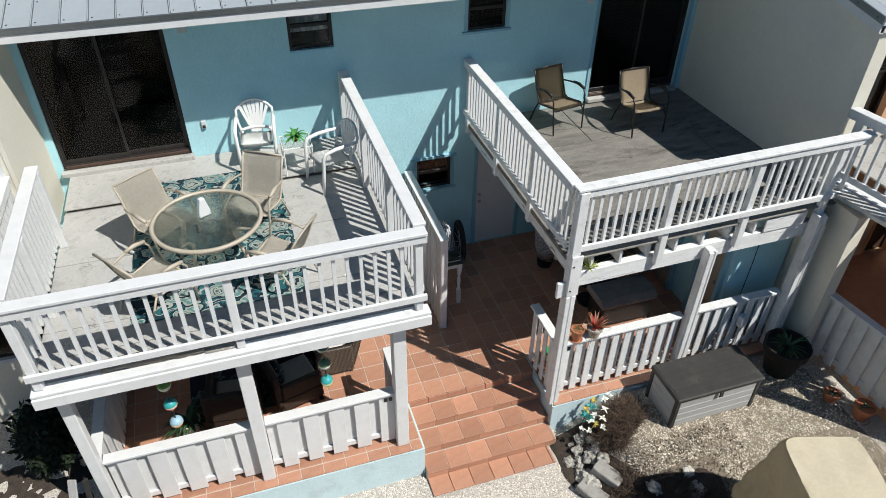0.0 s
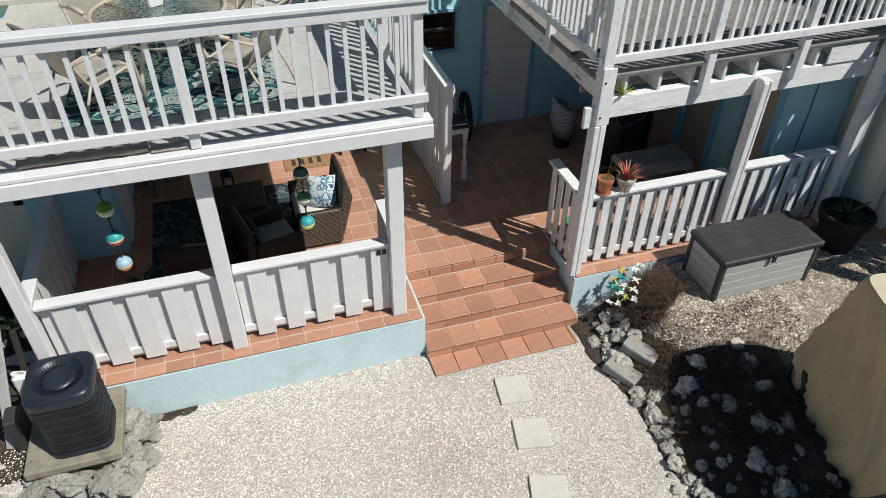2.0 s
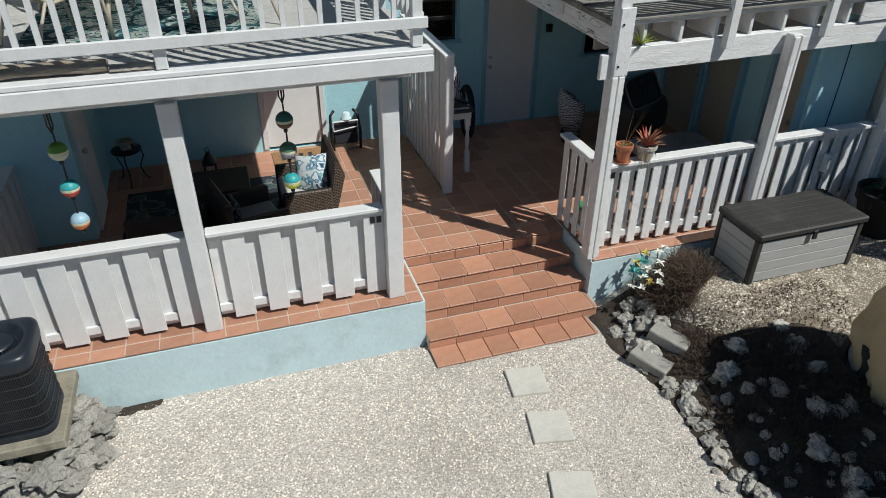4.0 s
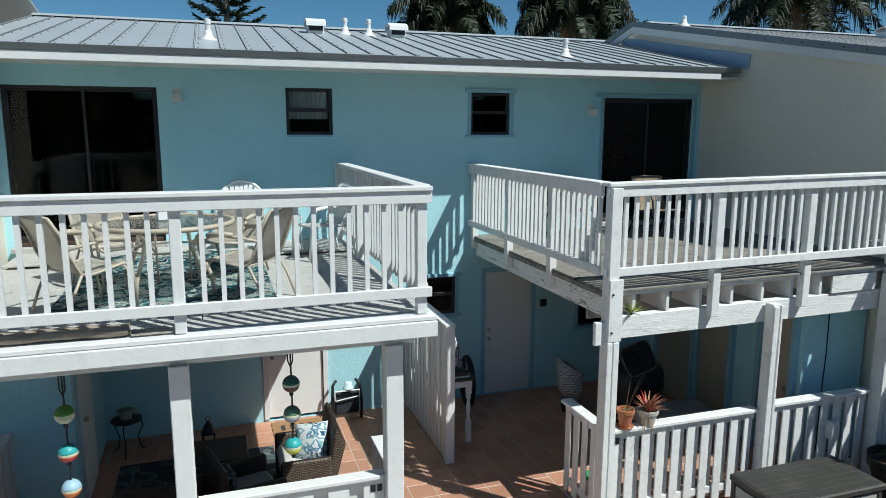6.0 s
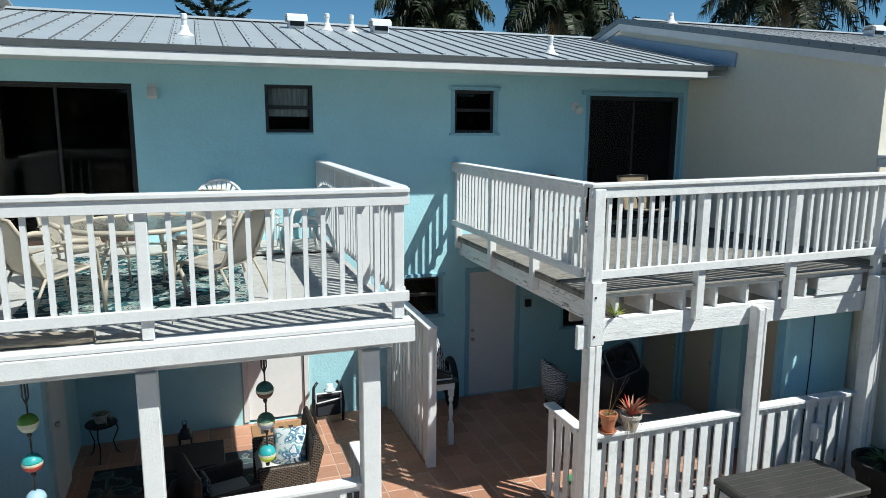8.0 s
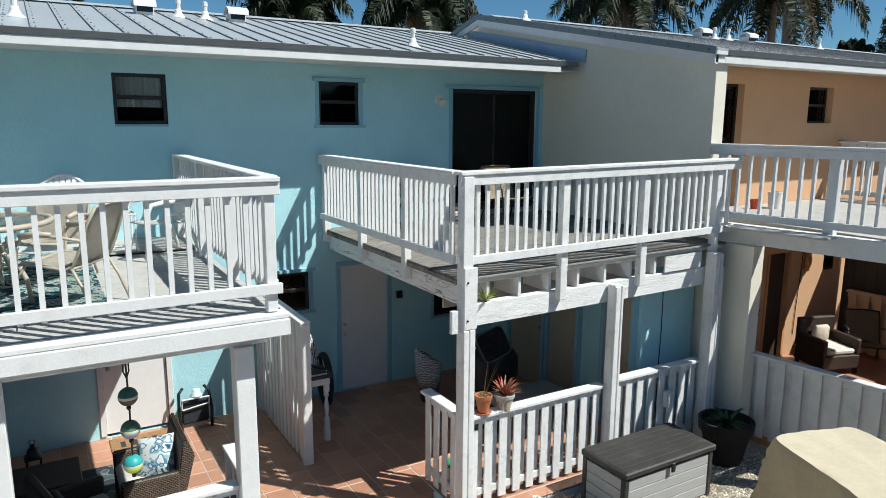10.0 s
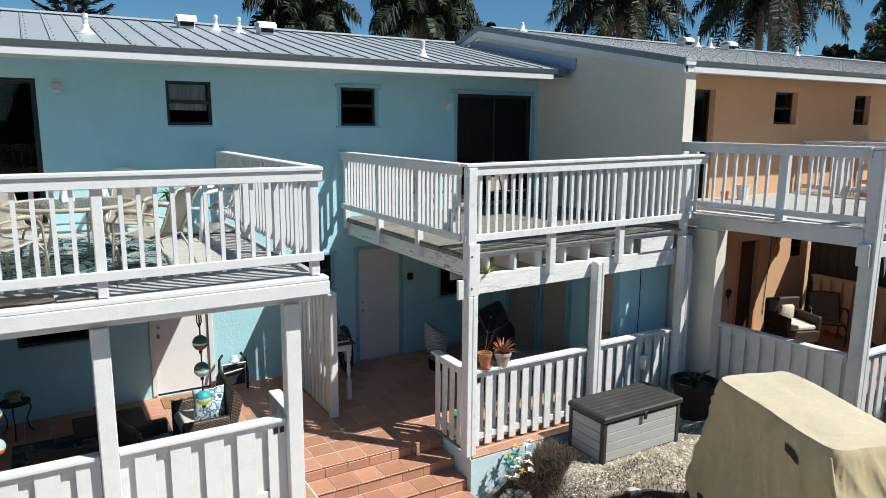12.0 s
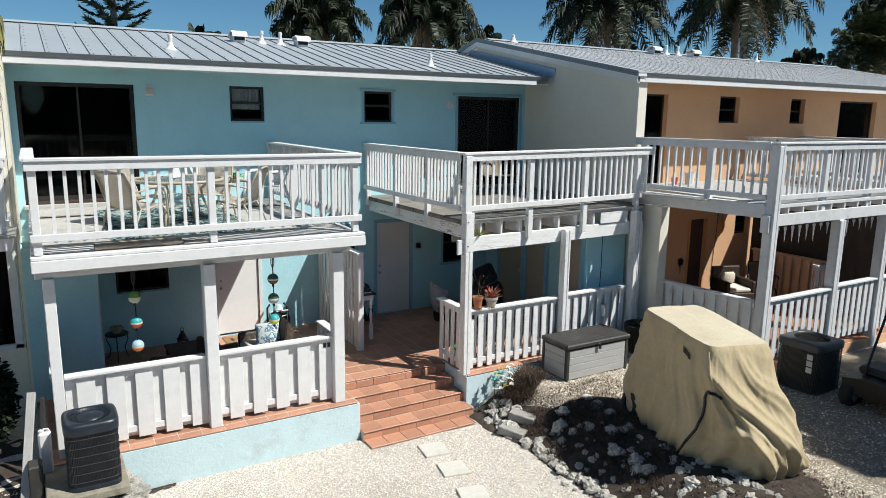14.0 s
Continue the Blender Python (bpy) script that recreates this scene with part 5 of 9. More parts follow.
def orange_window(name, r, label):
    x0, x1, z0, z1 = r
    w = thing(name, ((x0 + x1) / 2, OY, z0), label, "window", kind="structure")
    bm = new_bm()
    f, y0, y1 = 0.04, OY + 0.12, OY + 0.17
    for a in ((x0, x0 + f, z0, z1), (x1 - f, x1, z0, z1), (x0 + f, x1 - f, z0, z0 + f), (x0 + f, x1 - f, z1 - f, z1), (x0 + f, x1 - f, (z0 + z1) / 2 - 0.02, (z0 + z1) / 2 + 0.02)):
        box(bm, a[0], a[1], y0, y1, a[2], a[3])
    part("window_frame", bm, FRAME_DK, w)
    bm = new_bm()
    box(bm, x0 + f, x1 - f, y0 + 0.02, y0 + 0.026, z0 + f, z1 - f)
    part("pane", bm, GLASS, w).visible_shadow = False
    return w


orange_window("window_6", OW1, "dark window set deep in orange stucco")
orange_window("window_7", OW2, "dark window set deep in orange stucco")
orange_window("window_8", OW3, "small dark window in the orange porch wall")
orange_window("door_9", OSL1, "dark sliding glass door in orange stucco")
orange_window("door_10", OSL2, "dark sliding glass door at the far end of the orange facade")
bm = new_bm()
box(bm, OD1[0], OD1[1], OY + 0.06, OY + 0.11, OD1[2], OD1[3], 0.004)
solo("door_11", bm, FRAME_BR, (11.6, OY + 0.1, OF), "dark brown door in the orange porch wall", "door", kind="structure")
bm = new_bm()
for x in (OSL1[1], OD1[0] - 0.06, OD1[1]):
    box(bm, x, x + 0.06, OY - 0.02, OY, OF if x > 10 else 3.47, 2.65 if x > 10 else 5.45, 0.004)
solo("trim_orange", bm, ORANGE_TRIM, (10, OY, OF), "darker orange painted door trim", "trim", kind="structure")

od = thing("deck_3", (14, OD, 3.1), "raised timber balcony deck of the orange house painted pale grey", "deck", kind="structure")
for nm, c, m in (("front_beam", (OX + 0.18, 13.1, OD + 0.0, OD + 0.05, 3.17, 3.37), GREYRAIL), ("edge_board", (OX + 0.18, 13.1, OD, OD + 0.04, 3.48, 3.54), GREYRAIL),
                 ("side_beam", (OX + 0.02, OX + 0.06, OD + 0.12, 6.67, 3.30, 3.50), GREYRAIL), ("edge_board", (OX, OX + 0.16, OD + 0.12, 6.67, 3.502, 3.54), GREYRAIL),
                 ("deck_sheet", (OX + 0.17, 13.08, OD + 0.06, OY - 0.01, 3.51, 3.54), DECKGREY), ("deck_sheet", (OX + 0.06, OX + 0.17, OD + 0.13, 6.67, 3.505, 3.535), DECKGREY), ("deck_sheet", (OX - 0.25, OX + 0.168, 5.0, 6.675, 3.512, 3.538), DECKGREY), ("deck_sheet", (15.26, 24.0, OD + 0.06, OY - 0.01, 3.51, 3.54), DECKGREY), ("front_beam", (15.24, 24.0, OD, OD + 0.05, 3.17, 3.49), GREYRAIL)):
    bm = new_bm()
    box(bm, *c, 0.004)
    if c[1] < OX + 0.2:
        for v in bm.verts:
            v.co.x -= 0.16 * (v.co.y - OD)
    part(nm, bm, m, od)
x = OX + 0.46
while x < 13.0:
    bm = new_bm()
    box(bm, x, x + 0.04, OD + 0.012, OY - 0.02, 3.372, 3.508)
    part("joist", bm, GREYRAIL, od)
    x += 0.42
osr = railing("deck_railing", "y", OD + 0.12, 6.67, OX + 0.02, 3.61, 4.585, [(5.14, 0.3), (6.52, 0.3)], GREYRAIL, "pale grey weathered side railing reaching the cream wall", -1, mid_w=0.12, stub=0.0, pitch=0.155)
lean_x(osr, 0.16, OD)
railing("deck_railing", "x", OX, 13.1, OD, 3.61, 4.585, [(10.42, 0.45), (11.85, 0.45), (12.98, 0.45)], GREYRAIL, "pale grey weathered front railing of the orange house", -1, mid_w=0.12, stub=0.0, pitch=0.14)
railing("deck_railing", "y", OD + 0.14, OY - 0.02, 13.1, 3.61, 4.55, [(5.3, 0.1), (6.8, 0.1)], GREYRAIL, "pale grey dividing railing between two balconies", 1, stub=0.0, pitch=0.15)
railing("deck_railing", "y", OD + 0.14, OY - 0.02, 15.24, 3.61, 4.55, [(5.3, 0.1), (6.8, 0.1)], GREYRAIL, "pale grey dividing railing between two balconies", -1, stub=0.0, pitch=0.15)
railing("deck_railing", "x", 15.24, 19.5, OD, 3.61, 4.55, [(16.6, 0.1), (18.0, 0.1)], GREYRAIL, "pale grey front railing of a farther balcony", -1, stub=0.0, pitch=0.15)
for x in (OX + 0.09, 11.0, 12.55, 15.35):
    square_post("porch_post", x, OD + 0.07, 0.45, 3.17 if x > 9.5 else 4.54, 0.16, GREYRAIL, "weathered pale grey timber post carrying the balcony")
bm = new_bm()
box(bm, 8.478, 8.69, 5.90, 6.678, -0.1, 3.29)
solo("wall_pier", bm, CREAM, (8.58, 6.3, 0), "cream stucco pier between the two porches", "wall", kind="structure")
osf = board_fence("porch_fence", "y", OD + 0.15, 6.10, OX, 0.68, 1.86, 0.215, 0.14, GREYRAIL, "pale grey board fence along the orange porch", -1)
lean_x(osf, 0.12, OD)
board_fence("porch_fence", "x", OX + 0.18, 10.91, OD + 0.02, 0.72, 1.88, 0.2, 0.12, GREYRAIL, "pale grey board fence at the front of the orange porch", -1)
board_fence("porch_fence", "x", 11.09, 12.46, OD + 0.02, 0.80, 1.92, 0.2, 0.12, GREYRAIL, "pale grey board fence at the front of the orange porch", -1)
board_fence("porch_fence", "x", 12.64, 13.2, OD + 0.02, 0.80, 1.92, 0.2, 0.12, GREYRAIL, "pale grey board fence farther along the orange porch", -1)
PEACH = material("faded_peach_paint", (0.62, 0.43, 0.29), 0.7, vary=0.06, scale=2, dark=(0.45, 0.3, 0.2), stain=0.3, bump=0.2)
board_fence("porch_fence", "y", 5.35, 7.3, 13.3, OF, 1.87, 0.22, 0.14, PEACH, "faded peach board partition between two orange porches", -1)
# dark boards added where the porch beyond lies in deep shade
PORCH_SHADE = material("porch_shade_dark", (0.05, 0.042, 0.036), 0.8, vary=0.2, scale=6, bump=0.4, stretch=(1, 1, 0.3))
bm = new_bm()
for k in range(17):
    box(bm, 13.55, 13.58, 4.15 + 0.2 * k, 4.345 + 0.2 * k, OF + 0.0, 3.36, 0.003)
solo("wall_divider", bm, PORCH_SHADE, (13.56, 5.8, OF), "dark boards standing in for the shade of the next porch", "wall", kind="structure")
board_fence("porch_fence", "x", 12.72, 13.28, 5.32, OF, 1.87, 0.19, 0.13, GREYRAIL, "short pale grey board fence at the end of the partition", -1)
bm = new_bm()
box(bm, OX + 0.05, 24.0, OD + 0.0, OY, -0.1, OF - 0.006)
solo("floor_orange", bm, TILE, (12, 5, OF), "terracotta porch floor of the orange house", "floor", kind="structure")
bm = new_bm()
box(bm, OX + 0.02, 24.0, OD - 0.025, OD - 0.003, -0.1, OF - 0.02)
box(bm, OX + 0.025, OX + 0.048, OD - 0.0, 6.66, -0.1, OF - 0.04)
solo("curb_3", bm, ORANGE, (12, OD, 0.3), "orange painted porch curb", "curb", kind="structure")

pipe_vent(9.35, 12.05, 0.12, oz)
pipe_vent(14.9, 11.95, 0.2, oz)
pipe_vent(15.4, 11.95, 0.2, oz)
pipe_vent(19.2, 12.0, 0.2, oz)
box_vent(14.1, 11.65, oz)
box_vent(15.75, 11.65, oz)

WICKER_DK = material("dark_wicker", (0.045, 0.028, 0.02), 0.6, vary=0.2, scale=20, bump=0.8, bump_scale=90)
CUSHION = material("white_cushion_cloth", (0.62, 0.60, 0.56), 0.9, vary=0.05, bump=0.2, bump_scale=120)


def armchair(at, rot, seat_mat, frame_mat, label, pillow=None, group=""):
    """A boxy woven armchair with a loose cushion."""
    a = thing("armchair", (0, 0, 0), label, "chair", group)
    for nm, c in (("base", (-0.36, 0.36, -0.34, 0.34, 0.10, 0.34)), ("backrest", (-0.36, 0.36, 0.27, 0.36, 0.34, 0.84)), ("arm", (-0.37, -0.28, -0.34, 0.27, 0.34, 0.6)), ("arm", (0.28, 0.37, -0.34, 0.27, 0.34, 0.6))):
        bm = new_bm()
        box(bm, *c, 0.02)
        part(nm, bm, frame_mat, a)
    for x in (-0.32, 0.32):
        for y in (-0.3, 0.3):
            bm = new_bm()
            box(bm, x - 0.025, x + 0.025, y - 0.025, y + 0.025, 0, 0.10)
            part("leg", bm, frame_mat, a)
    bm = new_bm()
    box(bm, -0.27, 0.27, -0.33, 0.26, 0.345, 0.44, 0.03)
    part("seat_cushion", bm, seat_mat, a, "loose pale seat cushion")
    if pillow:
        bm = new_bm()
        box(bm, -0.17, 0.17, 0.13, 0.24, 0.44, 0.72, 0.045)
        part("pillow", bm, pillow, a, "patterned throw pillow", True)
    a.matrix_basis = Matrix.Translation(at) @ Matrix.Rotation(rot, 4, "Z")
    return a


FLORAL = material("floral_print_cloth", (0.6, 0.52, 0.42), 0.9, vary=0.25, scale=14, dark=(0.3, 0.2, 0.15), stain=0.7, stain_scale=14)
armchair((12.05, 6.85, OF), radians(-18), CUSHION, WICKER_DK, "dark wicker armchair with a pale cushion on the orange porch", FLORAL)
LIGHT = material("white_plastic", (0.7, 0.7, 0.69), 0.4, vary=0.04)
ic = thing("icicle_lights", (11.0, OD + 0.12, 3.04), "string of white icicle ornaments under the balcony", "string lights")
bm = new_bm()
tube(bm, [(9.2 + 0.2 * i, OD + 0.12, 3.14 - 0.02 * math.sin(i * 1.7) ** 2) for i in range(20)], 0.006, 5)
part("cable", bm, BLACK, ic)
rng = random.Random(5)
for i in range(18):
    bm = new_bm()
    x = 9.3 + i * 0.21
    L = rng.uniform(0.14, 0.34)
    lathe(bm, [(0.002, -L), (0.012, -L * 0.5), (0.02, -0.06), (0.03, -0.03), (0.012, 0)], x, OD + 0.12, 8, 3.13)
    part("icicle", bm, LIGHT, ic)
ac_unit((9.33, 3.24, 0.47), 0.74, 0.90, "black air conditioner condenser with white rating labels", True, 10.0)

TEALTIN = material("teal_painted_tin", (0.07, 0.22, 0.17), 0.5, metal=0.2, vary=0.2, scale=14)
wo = thing("wall_ornament", (11.1, OY - 0.02, 1.62), "small teal tin leaf ornament on the orange wall", "ornament")
for k in range(6):
    a = k * math.pi / 3 + 0.3
    bm = new_bm()
    c, d = Vector((11.1, OY - 0.02, 1.66)), Vector((math.cos(a), 0, math.sin(a)))
    e = Vector((-d.z, 0, d.x)) * 0.032
    bm.faces.new([bm.verts.new(q) for q in (c, c + d * 0.06 + e, c + d * 0.12, c + d * 0.06 - e)])
    bmesh.ops.solidify(bm, geom=bm.faces[:], thickness=0.006)
    part("leaf", bm, TEALTIN, wo)
bm = new_bm()
tube(bm, [(11.1, OY - 0.02, 1.66), (11.1, OY - 0.02, 1.40)], 0.009, 5)
part("stem", bm, TEALTIN, wo)
oh = thing("hanging_loop", (12.42, OY - 0.03, 2.4), "orange rope loop hanging from a cable on the wall", "ornament")
bm = new_bm()
tube(bm, [(12.42, OY - 0.012, 3.1), (12.43, OY - 0.012, 2.7), (12.42, OY - 0.03, 2.55)], 0.007, 5)
tube(bm, [(12.30, OY - 0.012, 3.1), (12.27, OY - 0.012, 2.3), (12.22, OY - 0.012, 1.6), (12.2, OY - 0.012, 1.1)], 0.007, 5)
part("cable", bm, BLACK, oh)
bm = new_bm()
tube(bm, [(12.42 + 0.075 * math.sin(q * math.pi / 9), OY - 0.035, 2.41 + 0.14 * math.cos(q * math.pi / 9)) for q in range(18)], 0.026, 8, closed=True)
part("loop", bm, ORANGE_TRIM, oh, smooth=True)

# ---- cream neighbour at the other end ----
wall("wall_cream", -9.0, XL - 0.055, -0.2, 5.9, 8.56, 0.2, [(-3.6, -2.05, 1.42, 3.06), (-3.6, -2.07, 3.9, 4.62)], CREAM, "cream stucco front of the neighbouring house")
for nm, r in (("window_9", (-3.6, -2.05, 1.42, 3.06)), ("window_10", (-3.6, -2.07, 3.9, 4.62))):
    x0, x1, z0, z1 = r
    w = thing(nm, (x0, 8.56, z0), "grey-framed dark window in the cream wall", "window", kind="structure")
    bm = new_bm()
    for a in ((x0, x0 + 0.07, z0, z1), (x1 - 0.11, x1, z0, z1), (x0, x1, z0, z0 + 0.07), (x0, x1, z1 - 0.07, z1)):
        box(bm, a[0], a[1], 8.54, 8.62, a[2], a[3], 0.004)
    part("window_frame", bm, GREYRAIL, w)
    bm = new_bm()
    box(bm, x0 + 0.07, x1 - 0.11, 8.60, 8.606, z0 + 0.07, z1 - 0.07)
    part("pane", bm, GLASS, w)
bm = new_bm()
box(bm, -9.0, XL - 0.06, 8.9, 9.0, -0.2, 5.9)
solo("wall_inside_6", bm, ROOM, (-5, 8.9, 0), "plain room wall behind the window, coloured near-black as unlit", "wall", kind="structure")
nd = thing("deck_4", (-3.2, 7.9, 3.05), "edge of the neighbour's white painted balcony", "deck", kind="structure")
bm = new_bm()
box(bm, -6.0, -2.04, 7.6, 8.54, 3.07, 3.24, 0.006)
part("front_beam", bm, WHITE, nd)
bm = new_bm()
box(bm, -6.0, -1.99, 7.56, 8.54, 3.244, 3.28, 0.005)
part("deck_sheet", bm, DECKGREY, nd)
railing("deck_railing", "y", 7.6, 8.54, -2.06, 3.39, 4.32, [(7.7, 0.1), (8.45, 0.1)], WHITE, "end of the neighbour's white timber railing", 1)
square_post("porch_post", -2.42, 7.75, -0.1, 3.06, 0.13, WHITE, "white porch post of the neighbour's balcony")
metal_roof("roof_3", -9.0, XL - 0.07, 7.75, 5.86, 0.2, 13.0, "low-pitched grey metal roof of the neighbouring house")

# ---- furniture on the left deck ----
TANFRAME = material("tan_metal_frame", (0.47, 0.41, 0.32), 0.45, vary=0.06, bump=0.05)
TANSLING = material("tan_woven_sling", (0.60, 0.555, 0.475), 0.85, vary=0.06, scale=30, bump=0.25, bump_scale=160, stretch=(1, 1, 1))
BRSLING = material("brown_woven_sling", (0.30, 0.235, 0.155), 0.85, vary=0.14, scale=26, bump=0.3, bump_scale=150, stretch=(6, 1, 1))
BLKFRAME = material("black_metal_frame", (0.02, 0.019, 0.018), 0.4, metal=0.3, vary=0.1)
RESIN = material("white_resin", (0.78, 0.78, 0.76), 0.35, vary=0.03, scale=3, bump=0.05)
TABLEGLASS = glass("rippled_table_glass", (0.90, 0.95, 0.93), 0.12)
_tg = TABLEGLASS.node_tree
_tv = _tg.nodes.new("ShaderNodeTexVoronoi")
_tv.inputs["Scale"].default_value = 38.0
_tc = _tg.nodes.new("ShaderNodeTexCoord")
_tg.links.new(_tc.outputs["Object"], _tv.inputs["Vector"])
_tb = _tg.nodes.new("ShaderNodeBump")
_tb.inputs["Strength"].default_value, _tb.inputs["Distance"].default_value = 0.6, 0.006
_tg.links.new(_tv.outputs["Distance"], _tb.inputs["Height"])
_tg.links.new(_tb.outputs[0], _tg.nodes["Principled BSDF"].inputs["Normal"])


def ramp_mat(name, rows, scale, distort, rough=0.9, kind="voronoi", wave=0.0):
    """A printed pattern: bands of colour over a distorted cell or wave field."""
    m = bpy.data.materials.new(name)
    m.use_nodes = True
    nt = m.node_tree
    b = nt.nodes["Principled BSDF"]
    b.inputs["Roughness"].default_value = rough
    co = nt.nodes.new("ShaderNodeTexCoord")
    nz = nt.nodes.new("ShaderNodeTexNoise")
    nz.inputs["Scale"].default_value = scale * 1.3
    nt.links.new(co.outputs["Object"], nz.inputs["Vector"])
    mx = nt.nodes.new("ShaderNodeMix")
    mx.data_type = "RGBA"
    mx.blend_type = "LINEAR_LIGHT"
    mx.inputs["Factor"].default_value = distort
    nt.links.new(co.outputs["Object"], mx.inputs["A"])
    nt.links.new(nz.outputs["Color"], mx.inputs["B"])
    if kind == "voronoi":
        tx = nt.nodes.new("ShaderNodeTexVoronoi")
        tx.inputs["Scale"].default_value = scale
        tx.inputs["Randomness"].default_value = 0.75
        out = tx.outputs["Distance"]
    else:
        tx = nt.nodes.new("ShaderNodeTexWave")
        tx.inputs["Scale"].default_value, tx.inputs["Distortion"].default_value = scale, wave
        tx.inputs["Detail"].default_value = 1.0
        tx.bands_direction = kind
        out = tx.outputs["Fac"]
    nt.links.new(mx.outputs["Result"], tx.inputs["Vector"])
    cr = nt.nodes.new("ShaderNodeValToRGB")
    cr.color_ramp.interpolation = "CONSTANT"
    while len(cr.color_ramp.elements) < len(rows):
        cr.color_ramp.elements.new(0.5)
    for e, (p, c) in zip(cr.color_ramp.elements, rows):
        e.position, e.color = p, (*c, 1)
    nt.links.new(out, cr.inputs["Fac"])
    nt.links.new(cr.outputs[0], b.inputs["Base Color"])
    bp = nt.nodes.new("ShaderNodeBump")
    bp.inputs["Strength"].default_value, bp.inputs["Distance"].default_value = 0.3, 0.004
    n2 = nt.nodes.new("ShaderNodeTexNoise")
    n2.inputs["Scale"].default_value = 220
    nt.links.new(co.outputs["Object"], n2.inputs["Vector"])
    nt.links.new(n2.outputs["Fac"], bp.inputs["Height"])
    nt.links.new(bp.outputs[0], b.inputs["Normal"])
    return m


NAVY, TEAL, AQUA, PALE = (0.018, 0.06, 0.085), (0.04, 0.21, 0.235), (0.19, 0.42, 0.42), (0.58, 0.62, 0.56)
RUG = ramp_mat("teal_floral_rug", [(0.0, TEAL), (0.10, PALE), (0.20, NAVY), (0.245, PALE), (0.36, AQUA), (0.43, PALE), (0.50, NAVY), (0.60, TEAL), (0.68, PALE), (0.74, NAVY)], 3.6, 0.16)
LEAFCLOTH = ramp_mat("leaf_print_cloth", [(0.0, (0.03, 0.07, 0.16)), (0.16, (0.12, 0.25, 0.32)), (0.25, (0.70, 0.73, 0.74)), (0.42, (0.10, 0.20, 0.34)), (0.5, (0.25, 0.45, 0.46)), (0.58, (0.66, 0.70, 0.71))], 4.2, 0.3)
TOWEL = ramp_mat("striped_cotton", [(0.0, (0.03, 0.04, 0.08)), (0.42, (0.66, 0.65, 0.62))], 9.5, 0.05, kind="X", wave=2.0)
STRIPES = ramp_mat("navy_striped_cloth", [(0.0, (0.03, 0.04, 0.08)), (0.42, (0.66, 0.65, 0.62))], 11.5, 0.05, kind="Z", wave=1.5)
DARKRUG = ramp_mat("dark_leaf_rug", [(0.0, (0.02, 0.03, 0.035)), (0.3, (0.05, 0.08, 0.085)), (0.42, (0.15, 0.18, 0.175)), (0.47, (0.02, 0.03, 0.04))], 3.0, 0.2)

bm = new_bm()
N, M = 26, 40
g = [[bm.verts.new((-0.90 + 1.98 * i / N, 6.66 + 2.92 * j / M, DF + 0.008 + 0.032 * smooth(((6.66 + 2.92 * j / M) - 9.14) / 0.12) + 0.003 * noise.noise((i * 0.7, j * 0.7, 2)))) for j in range(M + 1)] for i in range(N + 1)]
for i in range(N):
    for j in range(M):
        bm.faces.new((g[i][j], g[i + 1][j], g[i + 1][j + 1], g[i][j + 1]))
bmesh.ops.solidify(bm, geom=bm.faces[:], thickness=0.006)
solo("outdoor_rug", bm, RUG, (0, 7.9, DF), "teal, navy and white floral outdoor rug under the patio table", "rug")


def patio_table(cx, cy, z, r=0.62, h=0.70):
    t = thing("patio_table", (cx, cy, z), "round rippled-glass patio table with a tan metal frame", "table")
    bm = new_bm()
    lathe(bm, [(r - 0.02, 0), (r - 0.02, 0.006)], cx, cy, 56, z + h - 0.008)
    part("glass_top", bm, TABLEGLASS, t, "rippled translucent glass top")
    bm = new_bm()
    lathe(bm, [(r - 0.035, -0.03), (r + 0.012, -0.034), (r + 0.022, -0.015), (r + 0.016, 0.008), (r - 0.018, 0.012), (r - 0.02, 0.001), (r - 0.035, -0.004), (r - 0.035, -0.03)], cx, cy, 56, z + h, cap=False)
    part("rim", bm, TANFRAME, t, "tan metal rim", True)
    for k in range(4):
        a = math.pi / 4 + k * math.pi / 2 + 0.2
        d = Vector((math.cos(a), math.sin(a), 0))
        c = Vector((cx, cy, z))
        bm = new_bm()
        tube(bm, [c + d * 0.50 + Vector((0, 0, 0)), c + d * 0.47 + Vector((0, 0, 0.2)), c + d * 0.36 + Vector((0, 0, 0.42)), c + d * 0.33 + Vector((0, 0, 0.56)), c + d * 0.42 + Vector((0, 0, h - 0.05)), c + d * (r - 0.03) + Vector((0, 0, h - 0.025))], 0.02, 8)
        part("leg", bm, TANFRAME, t, smooth=True)
    bm = new_bm()
    tube(bm, [(cx + 0.34 * math.cos(q * math.pi / 12), cy + 0.34 * math.sin(q * math.pi / 12), z + 0.44) for q in range(24)], 0.012, 6, closed=True)
    part("stretcher_ring", bm, TANFRAME, t)
    return t


patio_table(0.10, 7.46, DF + 0.014)
bm = new_bm()
prism(bm, [(-0.07, 0), (0.07, 0), (0.075, 0.05), (0.03, 0.24), (-0.03, 0.24), (-0.075, 0.05)], "y", -0.03, 0.03)
bmesh.ops.bevel(bm, geom=bm.edges[:], offset=0.008, segments=1, affect="EDGES")
bmesh.ops.rotate(bm, verts=bm.verts, cent=(0, 0, 0), matrix=Matrix.Rotation(0.5, 3, "Z"))
bmesh.ops.translate(bm, verts=bm.verts, vec=(0.08, 7.54, DF + 0.014 + 0.703))
solo("sail_ornament", bm, RESIN, (0.08, 7.54, DF + 0.717), "small white sail-shaped ornament on the glass table", "ornament")


